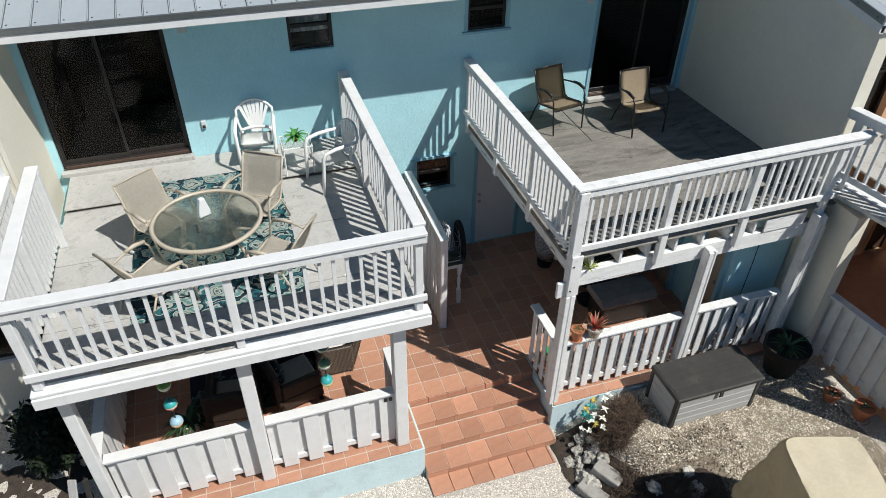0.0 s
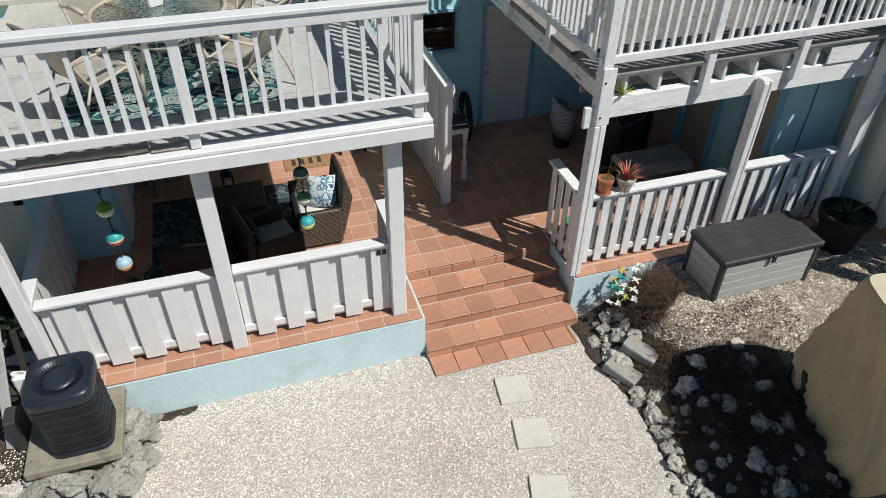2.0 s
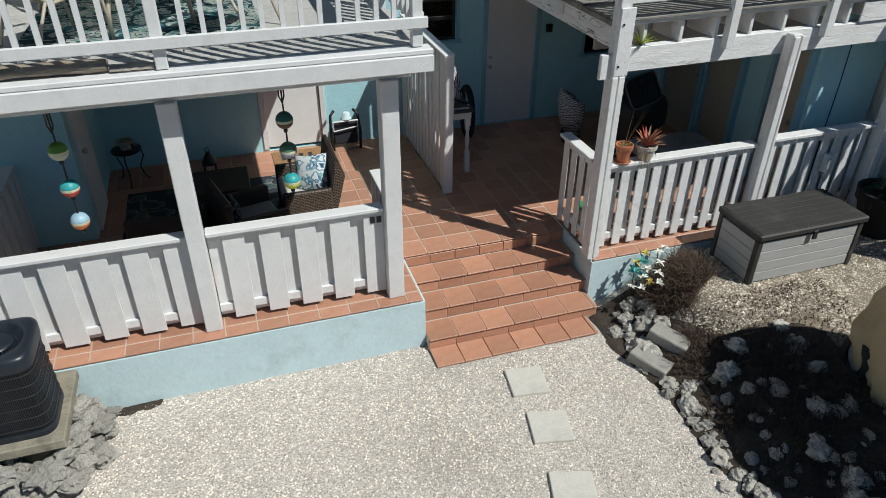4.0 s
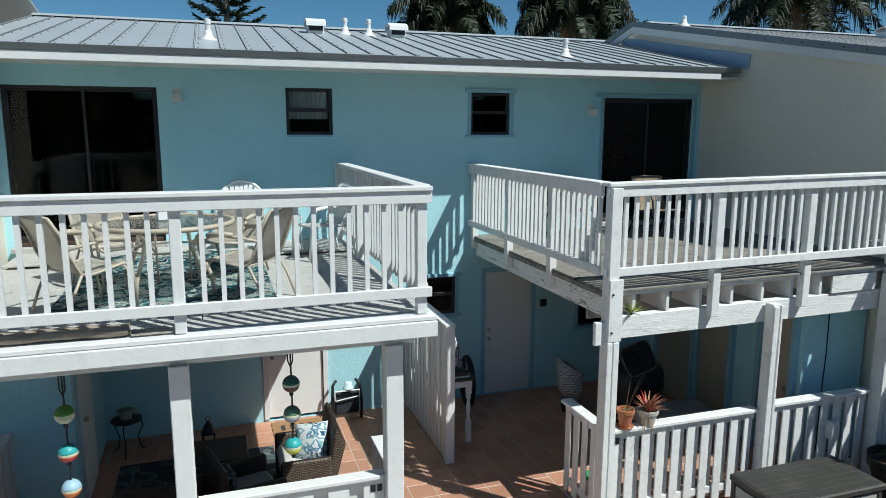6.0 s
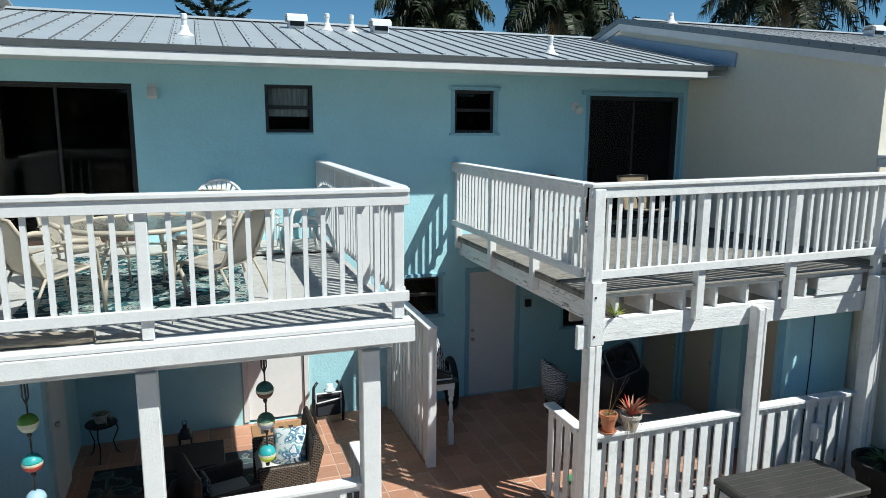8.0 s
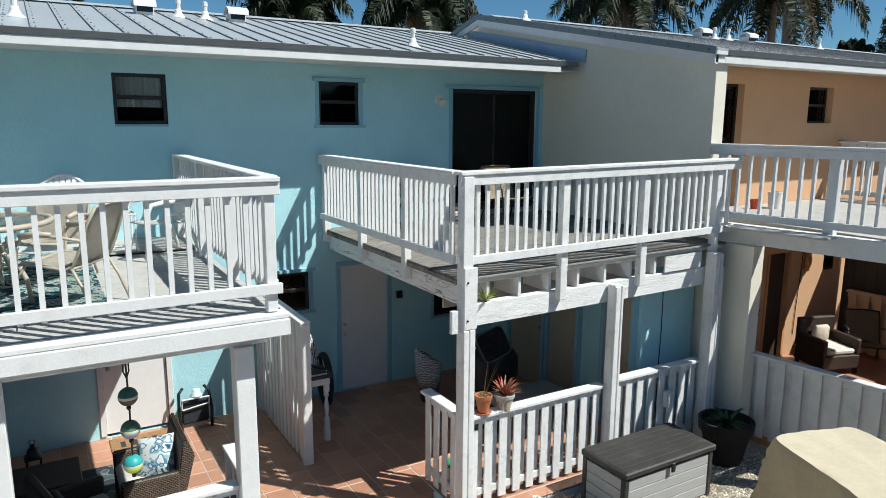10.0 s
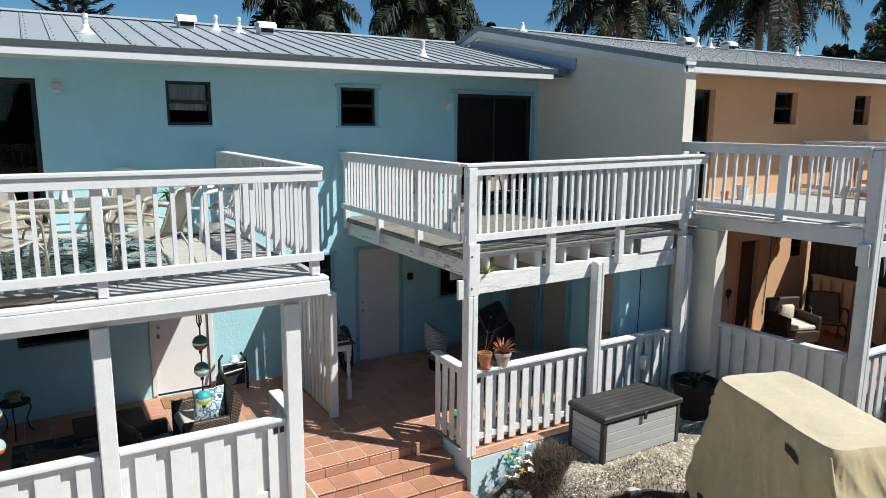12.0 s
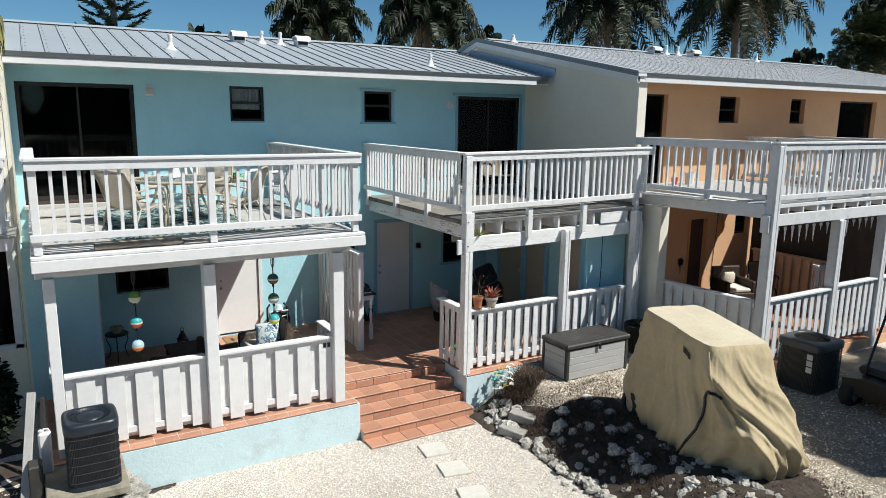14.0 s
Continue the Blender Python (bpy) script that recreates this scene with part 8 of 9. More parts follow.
# leaf green taken almost to black, with the corner's deep shade in the colour
LEAF_SHADE = material("shaded_blackish_leaf", (0.014, 0.024, 0.011), 0.7, vary=0.25, island=0.4, spec=0.2)
DRYBARK = material("shrub_bark", (0.12, 0.09, 0.06), 0.9, vary=0.2, bump=0.4)
leafy_shrub("shrub", (-2.5, 7.3, 0.42), 0.36, 1.3, 3000, 41, "leafy shrub beside the porch's end, shade put into its blackish leaves")
bm = new_bm()
CLOTH = material("crumpled_pale_cloth", (0.52, 0.48, 0.42), 0.9, vary=0.15, scale=9, bump=0.4)
for x0 in (-0.12,):
    rows = []
    for i in range(17):
        rows.append([bm.verts.new((x0 + i * 0.024, 5.98 + 0.03 * j + 0.01 * noise.noise((i, j, 0)), DF + 0.008 + max(0, 0.05 * math.sin(j / 5 * math.pi) * (0.6 + 0.5 * noise.noise((i * 0.6, j * 0.5, 4)))))) for j in range(6)])
    for A, B in zip(rows, rows[1:]):
        for j in range(5):
            bm.faces.new((A[j], A[j + 1], B[j + 1], B[j]))
bmesh.ops.solidify(bm, geom=bm.faces[:], thickness=0.005)
solo("rag", bm, CLOTH, (0.0, 6.05, DF), "crumpled pale rag on the deck edge under the railing", "cloth", smooth=True)

ROLLED = material("brown_striped_mat", (0.30, 0.25, 0.19), 0.9, vary=0.2, scale=5, dark=(0.12, 0.095, 0.07), stain=0.7, stain_scale=3, bump=0.5, stretch=(0.3, 3, 3))
bm = new_bm()
rows = []
for i in range(46):
    x = -1.15 + i * 0.0225
    ring = []
    for k in range(14):
        a = 6.2832 * k / 14
        q = 1 + 0.25 * noise.noise((x * 5, math.cos(a) * 1.5, math.sin(a) * 1.5)) + 0.10 * noise.noise((x * 17, math.cos(a) * 3, math.sin(a) * 3))
        ring.append(bm.verts.new((x, 6.08 + 0.085 * q * math.cos(a) + 0.02 * noise.noise((x * 2, 0, 0)), DF + 0.042 + max(-0.038, 0.045 * q * math.sin(a)))))
    rows.append(ring)
for A, B in zip(rows, rows[1:]):
    for k in range(14):
        bm.faces.new((A[k], A[(k + 1) % 14], B[(k + 1) % 14], B[k]))
bm.faces.new(rows[0])
bm.faces.new(rows[-1][::-1])
solo("rolled_mat", bm, ROLLED, (-0.6, 6.08, DF), "rolled brown cloth mat along the deck's edge", "mat", smooth=True)

# second chair on the orange porch
oc = sling_chair("patio_chair", BLKFRAME, BRSLING, "high-backed brown sling chair on the orange porch", "chairs on the orange porch")
oc.matrix_basis = Matrix.Translation((12.78, 6.62, OF)) @ Matrix.Rotation(radians(-48), 4, "Z")

# buckets on the orange balcony
for x, y, r, h, m, lab in ((10.6, 7.1, 0.11, 0.26, LIGHT, "white plastic bucket on the orange balcony"), (10.25, 7.2, 0.07, 0.15, P_RED, "small red can on the orange balcony")):
    b = thing("bucket", (x, y, 3.54), lab, "bucket", "buckets on the balcony")
    bm = new_bm()
    lathe(bm, [(r * 0.8, 0), (r, h * 0.94), (r * 1.05, h * 0.94), (r * 1.05, h), (r * 0.92, h), (r * 0.74, 0.02)], x, y, 18, 3.54)
    part("body", bm, m, b)
    bm = new_bm()
    tube(bm, [(x + r * math.cos(q * math.pi / 8), y - 0.03, 3.54 + h - r * 0.8 * math.sin(q * math.pi / 8)) for q in range(9)], 0.004, 5)
    part("bail_handle", bm, CHROME, b)
ub = thing("utility_box", (OX - 0.04, 4.0, 3.06), "white plastic utility box on the grey corner post", "utility box")
bm = new_bm()
box(bm, OX - 0.055, OX + 0.008, 3.92, 4.08, 3.06, 3.36, 0.01)
part("box", bm, LIGHT, ub)
bm = new_bm()
box(bm, OX - 0.063, OX - 0.055, 3.935, 4.065, 3.08, 3.34, 0.003)
part("cover", bm, LIGHT, ub)

# ---- rocks, dry plants, gravel ----
CORAL = material("grey_coral_rock", (0.55, 0.52, 0.46), 0.95, vary=0.2, scale=10, dark=(0.07, 0.06, 0.05), stain=0.9, stain_scale=7, bump=1.0, bump_scale=28, bump2=0.7, bump2_scale=10, rand=0.25)
DRY = material("dry_brown_stems", (0.085, 0.056, 0.038), 0.95, vary=0.3, island=0.5)


def rock_mesh(seed, rough=0.4):
    bm = new_bm()
    bmesh.ops.create_icosphere(bm, subdivisions=3, radius=1.0)
    o = Vector((seed * 7.3, seed * 3.1, seed))
    for v in bm.verts:
        n = noise.noise(v.co * 1.2 + o) * rough + abs(noise.noise(v.co * 2.8 + o)) * rough * 1.1 - 0.1 + noise.noise(v.co * 5 + o) * 0.22
        v.co *= 0.8 + n
        v.co.z *= 0.75
    return mesh_of("coral_rock", bm, CORAL)


ROCKS = [rock_mesh(s) for s in range(7)]
rng = random.Random(11)
for k in range(284):
    if k < 30:
        y = 5.55 - 3.6 * (k / 30) + rng.uniform(-0.08, 0.08)
        x = bank_edge(y) + rng.uniform(-0.05, 0.20)
    elif k < 40:
        x, y = rng.uniform(4.38, 4.85), rng.uniform(5.25, 5.9)
    elif k > 269:
        x, y = rng.uniform(4.36, 4.82), rng.uniform(5.1, 5.65)
    else:
        y = rng.uniform(0.9, 4.6)
        x = bank_edge(y) + 1.35 * rng.random() ** 1.25 + 0.10 * (4.5 - y)
    s = (rng.uniform(0.04, 0.11) if k < 110 or k > 269 else rng.uniform(0.02, 0.07)) * (1.35 if rng.random() < 0.15 else 1.0)
    r = new("coral_rock", ROCKS[k % 7])
    r.matrix_basis = Matrix.Translation((x, y, ground_z(x, y) + s * 0.25)) @ Matrix.Rotation(rng.uniform(0, 6.28), 4, "Z") @ Matrix.Rotation(rng.uniform(-0.4, 0.4), 4, "X") @ Matrix.Diagonal((s * rng.uniform(0.8, 1.4), s * rng.uniform(0.8, 1.2), s, 1))
    tagged(r, "pitted grey-white coral rock on the dark bank", "rock", "rocks on the bank")
for k in range(34):
    a = rng.uniform(-2.6, -1.0)
    x, y = a, rng.uniform(4.6, 5.2)
    s = rng.uniform(0.03, 0.085)
    r = new("coral_rock", ROCKS[k % 7])
    r.matrix_basis = Matrix.Translation((x, y, ground_z(x, y) + s * 0.2)) @ Matrix.Rotation(rng.uniform(0, 6.28), 4, "Z") @ Matrix.Diagonal((s * 1.3, s, s * 0.8, 1))
    tagged(r, "pitted pale coral rock beside the concrete pad", "rock", "rocks by the pad")


RUBBLE = material("grey_rubble", (0.44, 0.42, 0.375), 0.95, vary=0.2, scale=9, dark=(0.13, 0.12, 0.10), stain=0.8, stain_scale=6, bump=1.0, bump_scale=30, bump2=0.7, bump2_scale=10, rand=0.2)
RUBBLE_MESH = []
for m in ROCKS:
    m = m.copy()
    m.materials[0] = RUBBLE
    RUBBLE_MESH.append(m)
for k in range(70):
    t = rng.random()
    if k < 44:
        x, y, z = -2.0 + 1.05 * t, 5.13 + rng.uniform(-0.16, 0.10), 0.10 + 0.36 * rng.random()
        y -= (0.46 - z) * 0.45
    else:
        x, y, z = -1.03 + rng.uniform(-0.06, 0.10), 5.15 + 0.80 * t, 0.06 + 0.38 * rng.random()
        x += (0.46 - z) * 0.30
    s = rng.uniform(0.06, 0.12)
    q = new("rubble_stone", RUBBLE_MESH[k % 7])
    q.matrix_basis = Matrix.Translation((x, y, z)) @ Matrix.Rotation(rng.uniform(0, 6.28), 4, "Z") @ Matrix.Rotation(rng.uniform(-0.6, 0.6), 4, "X") @ Matrix.Diagonal((s * 1.3, s, s * 0.9, 1))
    tagged(q, "broken grey rubble stone packed under the slab", "rock", "rubble under the slab")


def twigs(n, region, h, seed, w=0.003):
    """Thin bent stems scattered over a region of the bank, as one mesh."""
    rg = random.Random(seed)
    bm = new_bm()
    for _ in range(n):
        x, y = region(rg)
        z = ground_z(x, y)
        a = rg.uniform(0, 6.28)
        L = h * rg.uniform(0.4, 1.0)
        d = Vector((math.cos(a), math.sin(a), 0)) * L * rg.uniform(0.3, 1.0)
        p0, p1, p2 = Vector((x, y, z)), Vector((x, y, z + L * 0.55)) + d * 0.35, Vector((x, y, z + L * rg.uniform(0.45, 0.9))) + d
        s = Vector((-d.y, d.x, 0)).normalized() * w
        t = [bm.verts.new(q) for q in (p0 - s, p0 + s, p1 + s, p1 - s, p2)]
        bm.faces.new((t[0], t[1], t[2], t[3]))
        bm.faces.new((t[3], t[2], t[4]))
    return bm


def clumps(centres, spread):
    def pick(rg):
        c = centres[int(rg.random() * len(centres))]
        r = spread * math.sqrt(rg.random())
        a = rg.uniform(0, 6.28)
        return c[0] + r * math.cos(a), c[1] + r * math.sin(a)
    return pick


bank = [(4.74 + 0.11 * (i % 5), 4.87 - 0.16 * i) for i in range(16)] + [(5.19 + 0.16 * (i % 4), 4.45 - 0.12 * i) for i in range(9)] + [(4.84, 5.75), (5.07, 5.63), (5.27, 5.68), (4.97, 5.43)]
solo("dry_grass", twigs(12500, clumps(bank, 0.26), 0.16, 4), DRY, (4.7, 4.2, 0.3), "dry brown stems and dead grass on the bank", "dry plants", kind="stuff")
solo("dry_shrub", twigs(3600, clumps([(5.17, 5.65), (5.02, 5.55), (5.32, 5.73)], 0.26), 0.34, 6), DRY, (4.95, 5.5, 0.4), "leafless brown shrub beside the tiled curb", "shrub")
solo("leaf_litter", twigs(9500, lambda rg: (4.44 + 2.2 * rg.random() ** 1.3, rg.uniform(0.7, 5.2)), 0.075, 7, 0.006), DRY, (5.3, 3.6, 0.4), "scattered dead leaves and twigs on gravel", "leaf litter", kind="stuff")
PETAL = material("white_petal", (0.75, 0.74, 0.66), 0.6, vary=0.05, island=0.1)
TEALLEAF = material("teal_cloth_leaf", (0.05, 0.3, 0.27), 0.5, vary=0.2, island=0.3)
YELLEAF = material("yellow_petal", (0.62, 0.5, 0.1), 0.6, vary=0.1, island=0.2)
fb = thing("artificial_flowers", (4.84, 5.90, 0.3), "bunch of white lilies with teal and yellow leaves by the curb", "flowers")
rg = random.Random(17)
for nm, mat, cs, n, L, w in (("lily", PETAL, [(4.62, 5.66, 0.62), (4.72, 5.60, 0.6), (4.86, 5.84, 0.70), (4.95, 5.88, 0.72), (4.55, 5.62, 0.56), (4.48, 5.52, 0.5), (4.66, 5.48, 0.55), (4.8, 5.7, 0.66), (4.4, 5.6, 0.48)], 9, 0.085, 0.02),
                             ("leaf", TEALLEAF, [(4.52, 5.74, 0.56), (4.66, 5.82, 0.62), (4.58, 5.68, 0.52)], 14, 0.13, 0.02), ("bloom", YELLEAF, [(4.54, 5.78, 0.66), (4.7, 5.86, 0.70), (4.64, 5.6, 0.5)], 10, 0.09, 0.018)):
    for c in cs:
        bm = new_bm()
        blades(bm, (c[0] + 0.2, c[1] + 0.12, c[2]), n, L, w, 0.5, rg, 1.0)
        part(nm, bm, mat, fb)
for c in ((4.62, 5.66, 0.62), (4.86, 5.84, 0.70), (4.54, 5.78, 0.66)):
    bm = new_bm()
    tube(bm, [(c[0] + 0.2, c[1] + 0.12, 0.15), (c[0] + 0.2, c[1] + 0.12, c[2])], 0.006, 5)
    part("stem", bm, LEAF_DK, fb)

# loose gravel: small stones as real shapes where the yard is seen closest
rs = np.random.RandomState(3)
NG = 135000
gx, gy = rs.uniform(-3.5, 8.3, NG), rs.uniform(1.2, 6.15, NG)
keep = ~((gy > 5.98) & (gx < 4.3)) & ~((gy > 5.86 + 0.1 * np.abs(np.sin(gx * 9.0))) & (gx > -0.98) & (gx < -0.42)) & ~((gx > 2.28) & (gx < 4.3) & (gy > 5.56)) & ~((gy > 6.1) & (gx > 4.2)) & ~((gx < -1.0) & (gy > 4.6) & (rs.uniform(size=NG) < 0.35)) & ~((gx > 4.44) & (gx < 5.24) & (gy < 6.0) & (rs.uniform(size=NG) < 0.85)) & ~((gx > 4.99) & (rs.uniform(size=NG) < np.where(gx > 7.2, 0.9, 0.72))) & ~((gx > 4.50) & (gx < 6.15) & (gy < 4.75) & (rs.uniform(size=NG) < 0.92))
gx, gy = gx[keep], gy[keep]
gz = np.array([ground_z(a, b) for a, b in zip(gx, gy)])
n = len(gx)
base = np.array([(1, 0, 0), (0, 1, 0), (-1, 0, 0), (0, -1, 0), (0.1, 0.1, 0.75), (0, 0, -0.5)])
sz = rs.uniform(0.0045, 0.0125, n)
ang = rs.uniform(0, 6.28, n)
jit = rs.uniform(0.65, 1.3, (n, 6, 3))
P = base[None] * jit * sz[:, None, None]
ca, sa = np.cos(ang)[:, None], np.sin(ang)[:, None]
X = P[:, :, 0] * ca - P[:, :, 1] * sa + gx[:, None]
Y = P[:, :, 0] * sa + P[:, :, 1] * ca + gy[:, None]
Z = P[:, :, 2] + gz[:, None] + sz[:, None] * 0.25
V = np.stack([X, Y, Z], 2).reshape(-1, 3)
tri = np.array([(0, 1, 4), (1, 2, 4), (2, 3, 4), (3, 0, 4), (1, 0, 5), (2, 1, 5), (3, 2, 5), (0, 3, 5)])
T = (tri[None] + (np.arange(n) * 6)[:, None, None]).reshape(-1, 3)
me = bpy.data.meshes.new("gravel")
me.from_pydata(V.tolist(), [], T.tolist())
STONE = material("white_gravel_stone", (0.73, 0.66, 0.575), 0.9, vary=0.15, scale=30, island=0.55)
me.materials.append(STONE)
tagged(new("gravel", me), "loose white coral gravel stones over the yard", "gravel", kind="stuff")

# coarser dusty stones over the packed dirt
ND = 120000
dx, dy = rs.uniform(4.94, 10.6, ND), rs.uniform(-0.2, 6.05, ND)
keep = ~((dx > 8.75) & (dy > 3.85)) & ~((dx < 6.15) & (dy < 4.75) & (rs.uniform(size=ND) < 0.93)) & ~((dx > 7.0) & (dy < 4.6) & (rs.uniform(size=ND) < 0.75))
dx, dy = dx[keep], dy[keep]
dz = np.array([ground_z(a, b) for a, b in zip(dx, dy)])
n = len(dx)
sz = rs.uniform(0.005, 0.013, n) * np.where(rs.uniform(size=n) < 0.05, 1.9, 1.0)
ang = rs.uniform(0, 6.28, n)
P = base[None] * rs.uniform(0.65, 1.3, (n, 6, 3)) * sz[:, None, None]
ca, sa = np.cos(ang)[:, None], np.sin(ang)[:, None]
V = np.stack([P[:, :, 0] * ca - P[:, :, 1] * sa + dx[:, None], P[:, :, 0] * sa + P[:, :, 1] * ca + dy[:, None], P[:, :, 2] + dz[:, None] + 0.012 + sz[:, None] * 0.2], 2).reshape(-1, 3)
T = (tri[None] + (np.arange(n) * 6)[:, None, None]).reshape(-1, 3)
me = bpy.data.meshes.new("dusty_gravel")
me.from_pydata(V.tolist(), [], T.tolist())
me.materials.append(material("dusty_gravel_stone", (0.60, 0.54, 0.445), 0.95, vary=0.15, scale=30, island=0.6))
tagged(new("dusty_gravel", me), "dusty brown gravel over the packed parking strip", "gravel", kind="stuff")

# ---- trees ----
BARK = material("grey_palm_bark", (0.20, 0.17, 0.14), 0.9, vary=0.2, scale=6, bump=0.8, bump_scale=20, stretch=(1, 1, 4))
FROND = material("palm_leaflet", (0.018, 0.027, 0.010), 0.55, vary=0.3, scale=3, island=0.6, spec=0.28)
FROND_DRY = material("dead_palm_frond", (0.24, 0.16, 0.075), 0.8, vary=0.2, island=0.4)
NEEDLE = material("pine_needle", (0.02, 0.035, 0.016), 0.7, vary=0.25, island=0.4)


def frond(bm, c, az, elev, L, rg, droop=1.0, leaf=0.55, n=74, w=0.034):
    d = Vector((math.cos(az), math.sin(az), 0))
    s = Vector((-d.y, d.x, 0))
    pts = []
    for i in range(13):
        t = i / 12
        pts.append(Vector(c) + d * (L * (t * math.cos(elev) * (1 - 0.18 * t * t))) + Vector((0, 0, L * (t * math.sin(elev) - droop * 0.55 * t * t))))
    tube(bm, pts, [0.03 * (1 - 0.9 * i / 12) + 0.004 for i in range(13)], 4, cap=False)
    for k in range(n):
        t = 0.14 + 0.86 * k / n
        f = t * 12
        i = min(11, int(f))
        p = pts[i].lerp(pts[i + 1], f - i)
        ax = (pts[i + 1] - pts[i]).normalized()
        ll = leaf * (math.sin(math.pi * (0.12 + 0.83 * t)) ** 0.6) * rg.uniform(0.8, 1.15)
        for sd in (-1, 1):
            # leaflets stand out all round the rib, then hang
            fi = rg.uniform(-0.7, 0.9)
            out = (s * sd * math.cos(fi) + Vector((0, 0, math.sin(fi))) + ax * 0.6).normalized()
            q1 = p + out * ll * 0.5 + Vector((0, 0, -0.12 * ll))
            q2 = p + out * ll * 0.8 + Vector((0, 0, -0.72 * ll * droop))
            wv = (ax + Vector((0, 0, rg.uniform(-0.5, 0.5)))).normalized() * w
            t4 = [bm.verts.new(v) for v in (p - wv, p + wv, q1 + wv * 0.8, q1 - wv * 0.8, q2)]
            bm.faces.new((t4[0], t4[1], t4[2], t4[3]))
            bm.faces.new((t4[3], t4[2], t4[4]))


def palm(at, h, L, seed, label, n=26, lean=0.0, dead=4, leaf=0.6, droop=1.0, mat=None, w=0.034):
    rg = random.Random(seed)
    p = thing("palm_tree", at, label, "palm tree", "palms behind the roofs")
    x, y, z = at
    top = Vector((x + lean, y, z + h))
    bm = new_bm()
    tube(bm, [Vector(at).lerp(top, k / 8) + Vector((0.12 * math.sin(k * 0.5), 0, 0)) for k in range(9)], [0.24 - 0.09 * k / 8 + (0.08 if k == 8 else 0) for k in range(9)], 12)
    part("trunk", bm, BARK, p, "ringed grey trunk", True)
    top = top + Vector((0.12 * math.sin(4.0), 0, 0))
    bm = new_bm()
    for k in range(n):
        frond(bm, top, k * 2.399 + rg.uniform(-0.2, 0.2), radians(78 - 105 * (k / n) ** 0.9) + rg.uniform(-0.1, 0.1), L * rg.uniform(0.8, 1.1), rg, droop, leaf, w=w)
    part("crown", bm, mat or FROND, p, "dense crown of drooping fronds")
    if dead:
        bm = new_bm()
        for k in range(dead):
            frond(bm, top - Vector((0, 0, 0.2)), rg.uniform(0, 6.28), radians(-50), L * 0.6, rg, 1.0, leaf * 0.8, 26)
        part("dead_fronds", bm, FROND_DRY, p, "dead tan fronds hanging below the crown")
    return p


palm((8.9, 25.0, 0), 9.0, 2.7, 51, "leafy palm with a dense dark crown behind the roof", 36, 0.0, 6, 0.75, 0.9)
palm((14.0, 25.0, 0), 9.4, 3.3, 52, "tall palm with long drooping fronds behind the roof", 40, 0.0, 5, 0.85, 0.95)
palm((18.3, 27.0, 0), 8.6, 1.5, 57, "small palm behind the ridge", 16, 0.0, 0, 0.45, 0.8)
palm((24.4, 24.6, 0), 10.9, 4.3, 53, "broad bushy palm behind the orange house", 50, 0.0, 9, 0.95, 0.9)
palm((25.4, 17.2, 0), 10.9, 3.9, 54, "tall coconut palm with a grey trunk behind the orange roof", 36, 0.0, 3, 0.75, 1.0)
palm((27.9, 19.6, 0), 10.9, 3.6, 58, "second coconut palm beside the tall one", 26, 0.0, 3, 0.75, 1.05)
palm((30.4, 17.6, 0), 7.6, 1.5, 56, "young palm low behind the orange roof", 16, 0.0, 0, 0.45, 0.9)
palm((32.5, 15.5, 0), 8.3, 2.6, 55, "shorter fan-leaved palm at the end of the orange roof", 60, 0.0, 8, 0.7, 0.45, material("olive_palm_leaflet", (0.05, 0.06, 0.02), 0.55, vary=0.3, scale=3, island=0.6, spec=0.3), 0.022)
palm((39.4, 18.5, 0), 11.2, 3.6, 59, "tall coconut palm farther off", 30, 0.0, 4, 0.8, 1.0)
palm((13.5, -2.7, 0), 8.4, 3.3, 62, "palm beside the yard casting shade on the gravel", 36, 0.0, 3, 0.9, 0.9)
palm((16.0, -2.8, 0), 8.6, 3.3, 63, "second palm beside the yard casting shade", 36, 0.0, 3, 0.9, 0.9)
palm((5.2, 30.0, 0), 7.9, 1.6, 60, "small palm just above the ridge", 16, 0.0, 0, 0.4, 0.7)
palm((-2.66, 2.05, 0), 6.05, 1.15, 61, "palm beside the yard with yellow-green fronds hanging into view", 34, 0.0, 3, 0.42, 1.2, material("yellowed_palm_leaflet", (0.17, 0.16, 0.04), 0.6, vary=0.3, scale=3, island=0.5, spec=0.3))

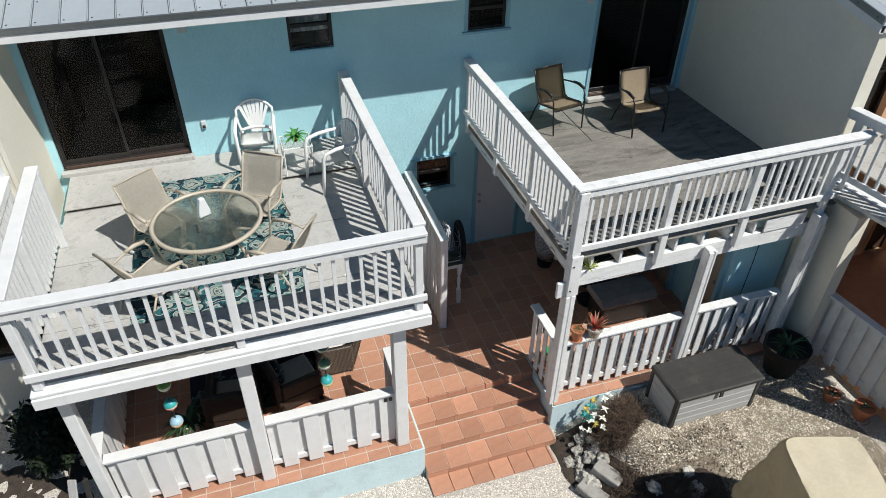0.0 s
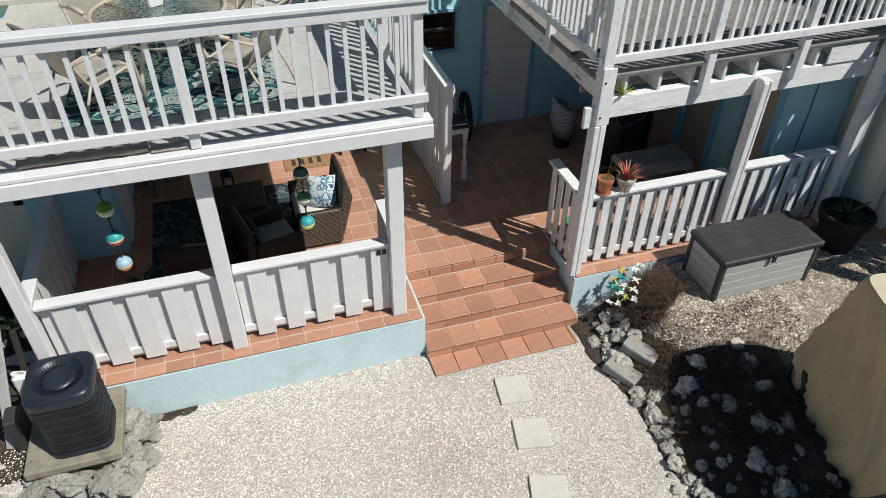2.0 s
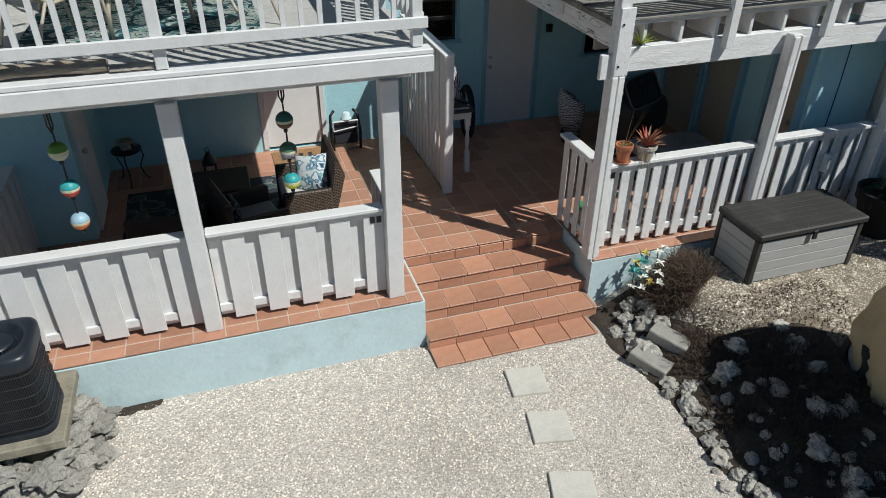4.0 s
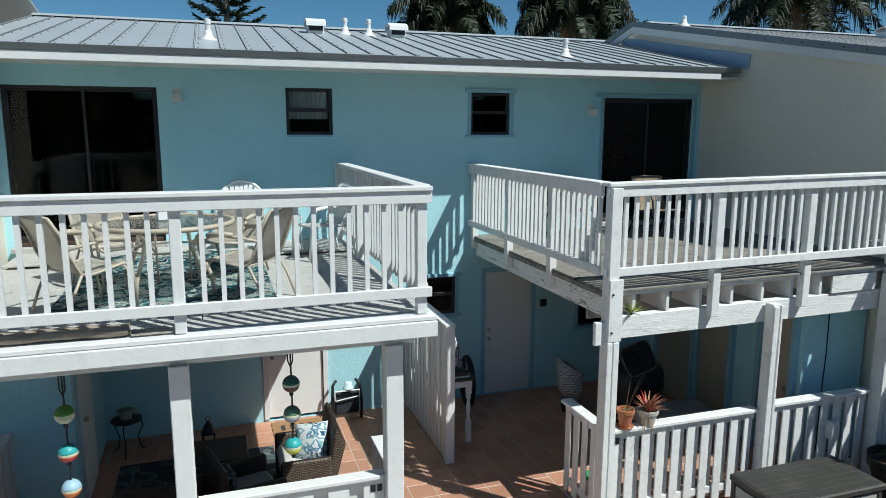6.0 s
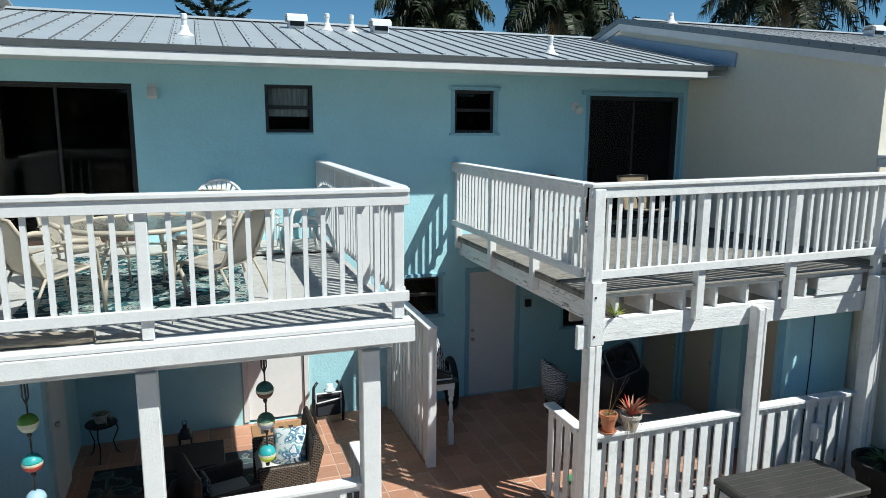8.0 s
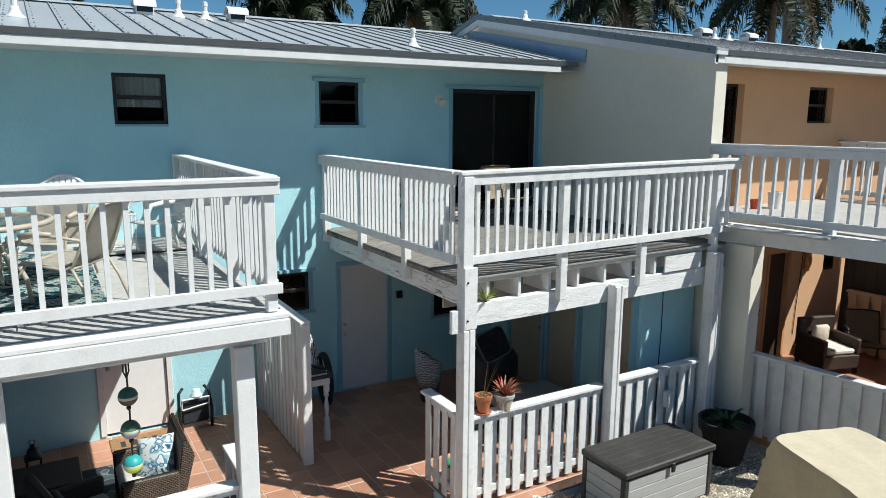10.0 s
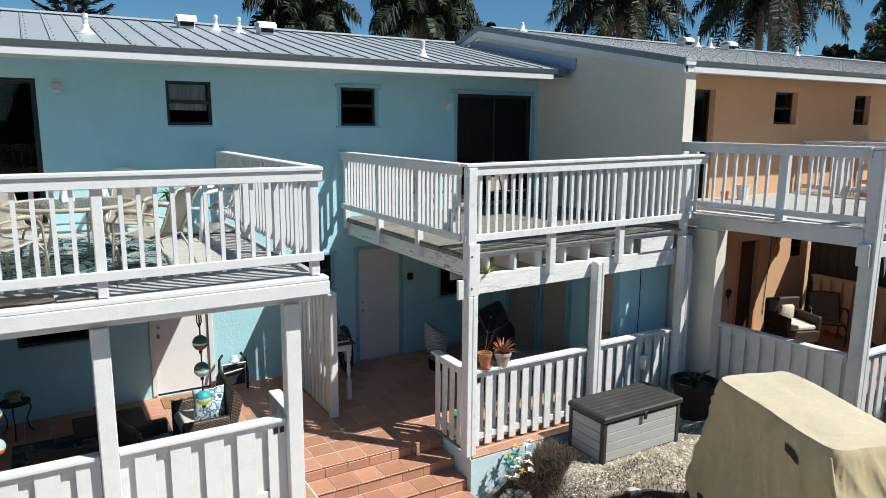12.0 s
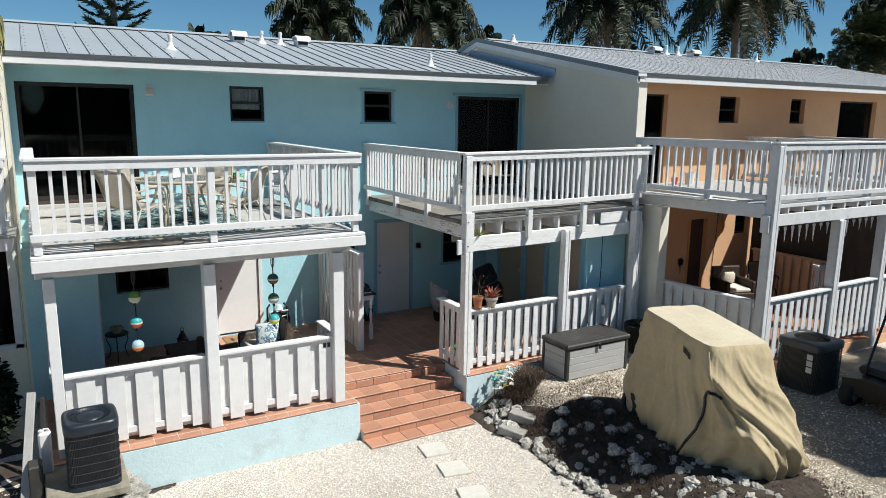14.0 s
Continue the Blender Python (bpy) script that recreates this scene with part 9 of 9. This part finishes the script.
np_ = thing("norfolk_pine", (1.3, 26.0, 0), "tall dark pine with tiered branches behind the roof", "pine tree")
bm = new_bm()
tube(bm, [(1.3, 26.0, 13.0 * k / 8) for k in range(9)], [0.25 * (1 - 0.85 * k / 8) for k in range(9)], 10)
part("trunk", bm, BARK, np_, smooth=True)
rg = random.Random(71)
bm = new_bm()
for lv in range(22):
    z = 5.5 + lv * 0.35
    R = 1.6 * (1 - (z - 5.5) / 8.5) + 0.25
    for k in range(6):
        a = k * math.pi / 3 + lv * 0.5 + rg.uniform(-0.2, 0.2)
        d = Vector((math.cos(a), math.sin(a), 0))
        RR = R * rg.uniform(0.6, 1.15)
        pts = [Vector((1.3, 26.0, z)) + d * RR * t + Vector((0, 0, 0.35 * RR * t * t - 0.05)) for t in (0, 0.35, 0.7, 1.0)]
        tube(bm, pts, [0.03, 0.022, 0.015, 0.006], 4, cap=False)
        for q in range(26):
            t = 0.25 + 0.75 * q / 26
            p = Vector((1.3, 26.0, z)) + d * RR * t + Vector((0, 0, 0.35 * RR * t * t - 0.05))
            for sd in (-1, 1):
                o = (Vector((-d.y, d.x, 0)) * sd * rg.uniform(0.5, 1) + d * 0.5 + Vector((0, 0, rg.uniform(-0.3, 0.7)))).normalized() * 0.24
                s = d * 0.035
                t4 = [bm.verts.new(v) for v in (p - s, p + s, p + o)]
                bm.faces.new(t4)
                u = Vector((0, 0, 0.035))
                t4 = [bm.verts.new(v) for v in (p - u, p + u, p + o)]
                bm.faces.new(t4)
part("crown", bm, NEEDLE, np_, "tiers of dark needles")


# trees beyond the yard, behind the viewer, seen in the panes
def bush_row(name, x0, x1, y, h, seed, label):
    rg = random.Random(seed)
    bm = new_bm()
    k = int((x1 - x0) * 620)
    for _ in range(k):
        x = rg.uniform(x0, x1)
        hh = h * (0.75 + 0.35 * noise.noise((x * 0.35, seed, 0)) + 0.2 * noise.noise((x * 1.1, seed, 2)))
        c = Vector((x, y + rg.gauss(0, 0.9), hh * rg.random() ** 0.7))
        s = rg.uniform(0.22, 0.5)
        a, b = Vector((rg.gauss(0, 1), rg.gauss(0, 1), rg.gauss(0, 1))).normalized() * s, Vector((rg.gauss(0, 1), rg.gauss(0, 1), rg.gauss(0, 1))).normalized() * s
        bm.faces.new([bm.verts.new(v) for v in (c - a, c + b, c + a, c - b)])
    return solo(name, bm, LEAF_DK, ((x0 + x1) / 2, y, 0), label, "hedge", kind="stuff")


bush_row("hedge", -26, 80, -22, 8.5, 81, "dense dark trees along the far side of the yard")
bush_row("hedge", -30, 48, 36, 5.6, 82, "dense dark trees behind the houses")

# ---- terracotta tiles, piece by piece ----
def tile_mesh(w, d, h):
    bm = new_bm()
    c = 0.004
    vs = [[bm.verts.new((sx * (w / 2 - i), sy * (d / 2 - i), z)) for sx, sy in ((-1, -1), (1, -1), (1, 1), (-1, 1))] for i, z in ((0, 0), (0, h - c), (c, h))]
    for A, B in zip(vs, vs[1:]):
        for j in range(4):
            bm.faces.new((A[j], A[(j + 1) % 4], B[(j + 1) % 4], B[j]))
    bm.faces.new(vs[-1])
    return mesh_of("tile", bm, TILE)


TILES = {}


def lay(parent, x0, x1, y0, y1, z, size=0.305, gap=0.011, h=0.014, front=False):
    """Square tiles from (x0, y0), cut at the far edges. front: on a riser, where y is height and z the plane."""
    x = x0
    while x < x1 - 0.02:
        w = min(size, x1 - x) - gap
        y = y0
        while y < y1 - 0.02:
            d = min(size, y1 - y) - gap
            if w > 0.015 and d > 0.015:
                key = (round(w, 3), round(d, 3), h)
                if key not in TILES:
                    TILES[key] = tile_mesh(w, d, h)
                if front:
                    ob = piece("tile", TILES[key], parent, (x + w / 2, z, y + d / 2))
                    ob.rotation_euler = (radians(90), 0, 0)
                else:
                    piece("tile", TILES[key], parent, (x + w / 2, y + d / 2, z))
            y += size
        x += size


fl = [thing("floor_%d" % (i + 1), (cx, cy, PF - 0.01), lab, "tiled floor", kind="structure") for i, (cx, cy, lab) in enumerate((
    (0, 8, "terracotta-tiled porch floor with pale grout"), (3.1, 8.4, "terracotta-tiled passage floor with pale grout"), (6, 8, "terracotta-tiled porch floor in shade")))]
ZT = PF - 0.014
lay(fl[0], LX0 - 0.02, 2.285, 6.005, 6.005 + 0.165, ZT, 0.305)
lay(fl[0], LX0 - 0.02, 2.285, 6.175, F, ZT)
lay(fl[1], 2.29, 4.34, 6.842, F, ZT)
lay(fl[2], 4.345, XR, 6.13, 6.30, ZT, 0.305)
lay(fl[2], 4.345, XR, 6.305, F, ZT)
for i in range(4):
    y0 = STEP_Y0 + i * TREAD
    z = 0.155 * (i + 1)
    lay(st, 2.315, 4.317, 0.155 * i + (0.03 if i == 0 else 0.004), z - 0.024, y0 + 0.013, 0.305, 0.006, 0.014, True)
    if i < 3:
        lay(st, 2.315, 4.317, y0 - 0.016, y0 + TREAD + 0.006, z - 0.014, 0.326, 0.007, 0.016)
lay(st, 2.315, 4.19, STEP_Y0 - 0.30, STEP_Y0 + 0.006, 0.015, 0.306, 0.007, 0.02)
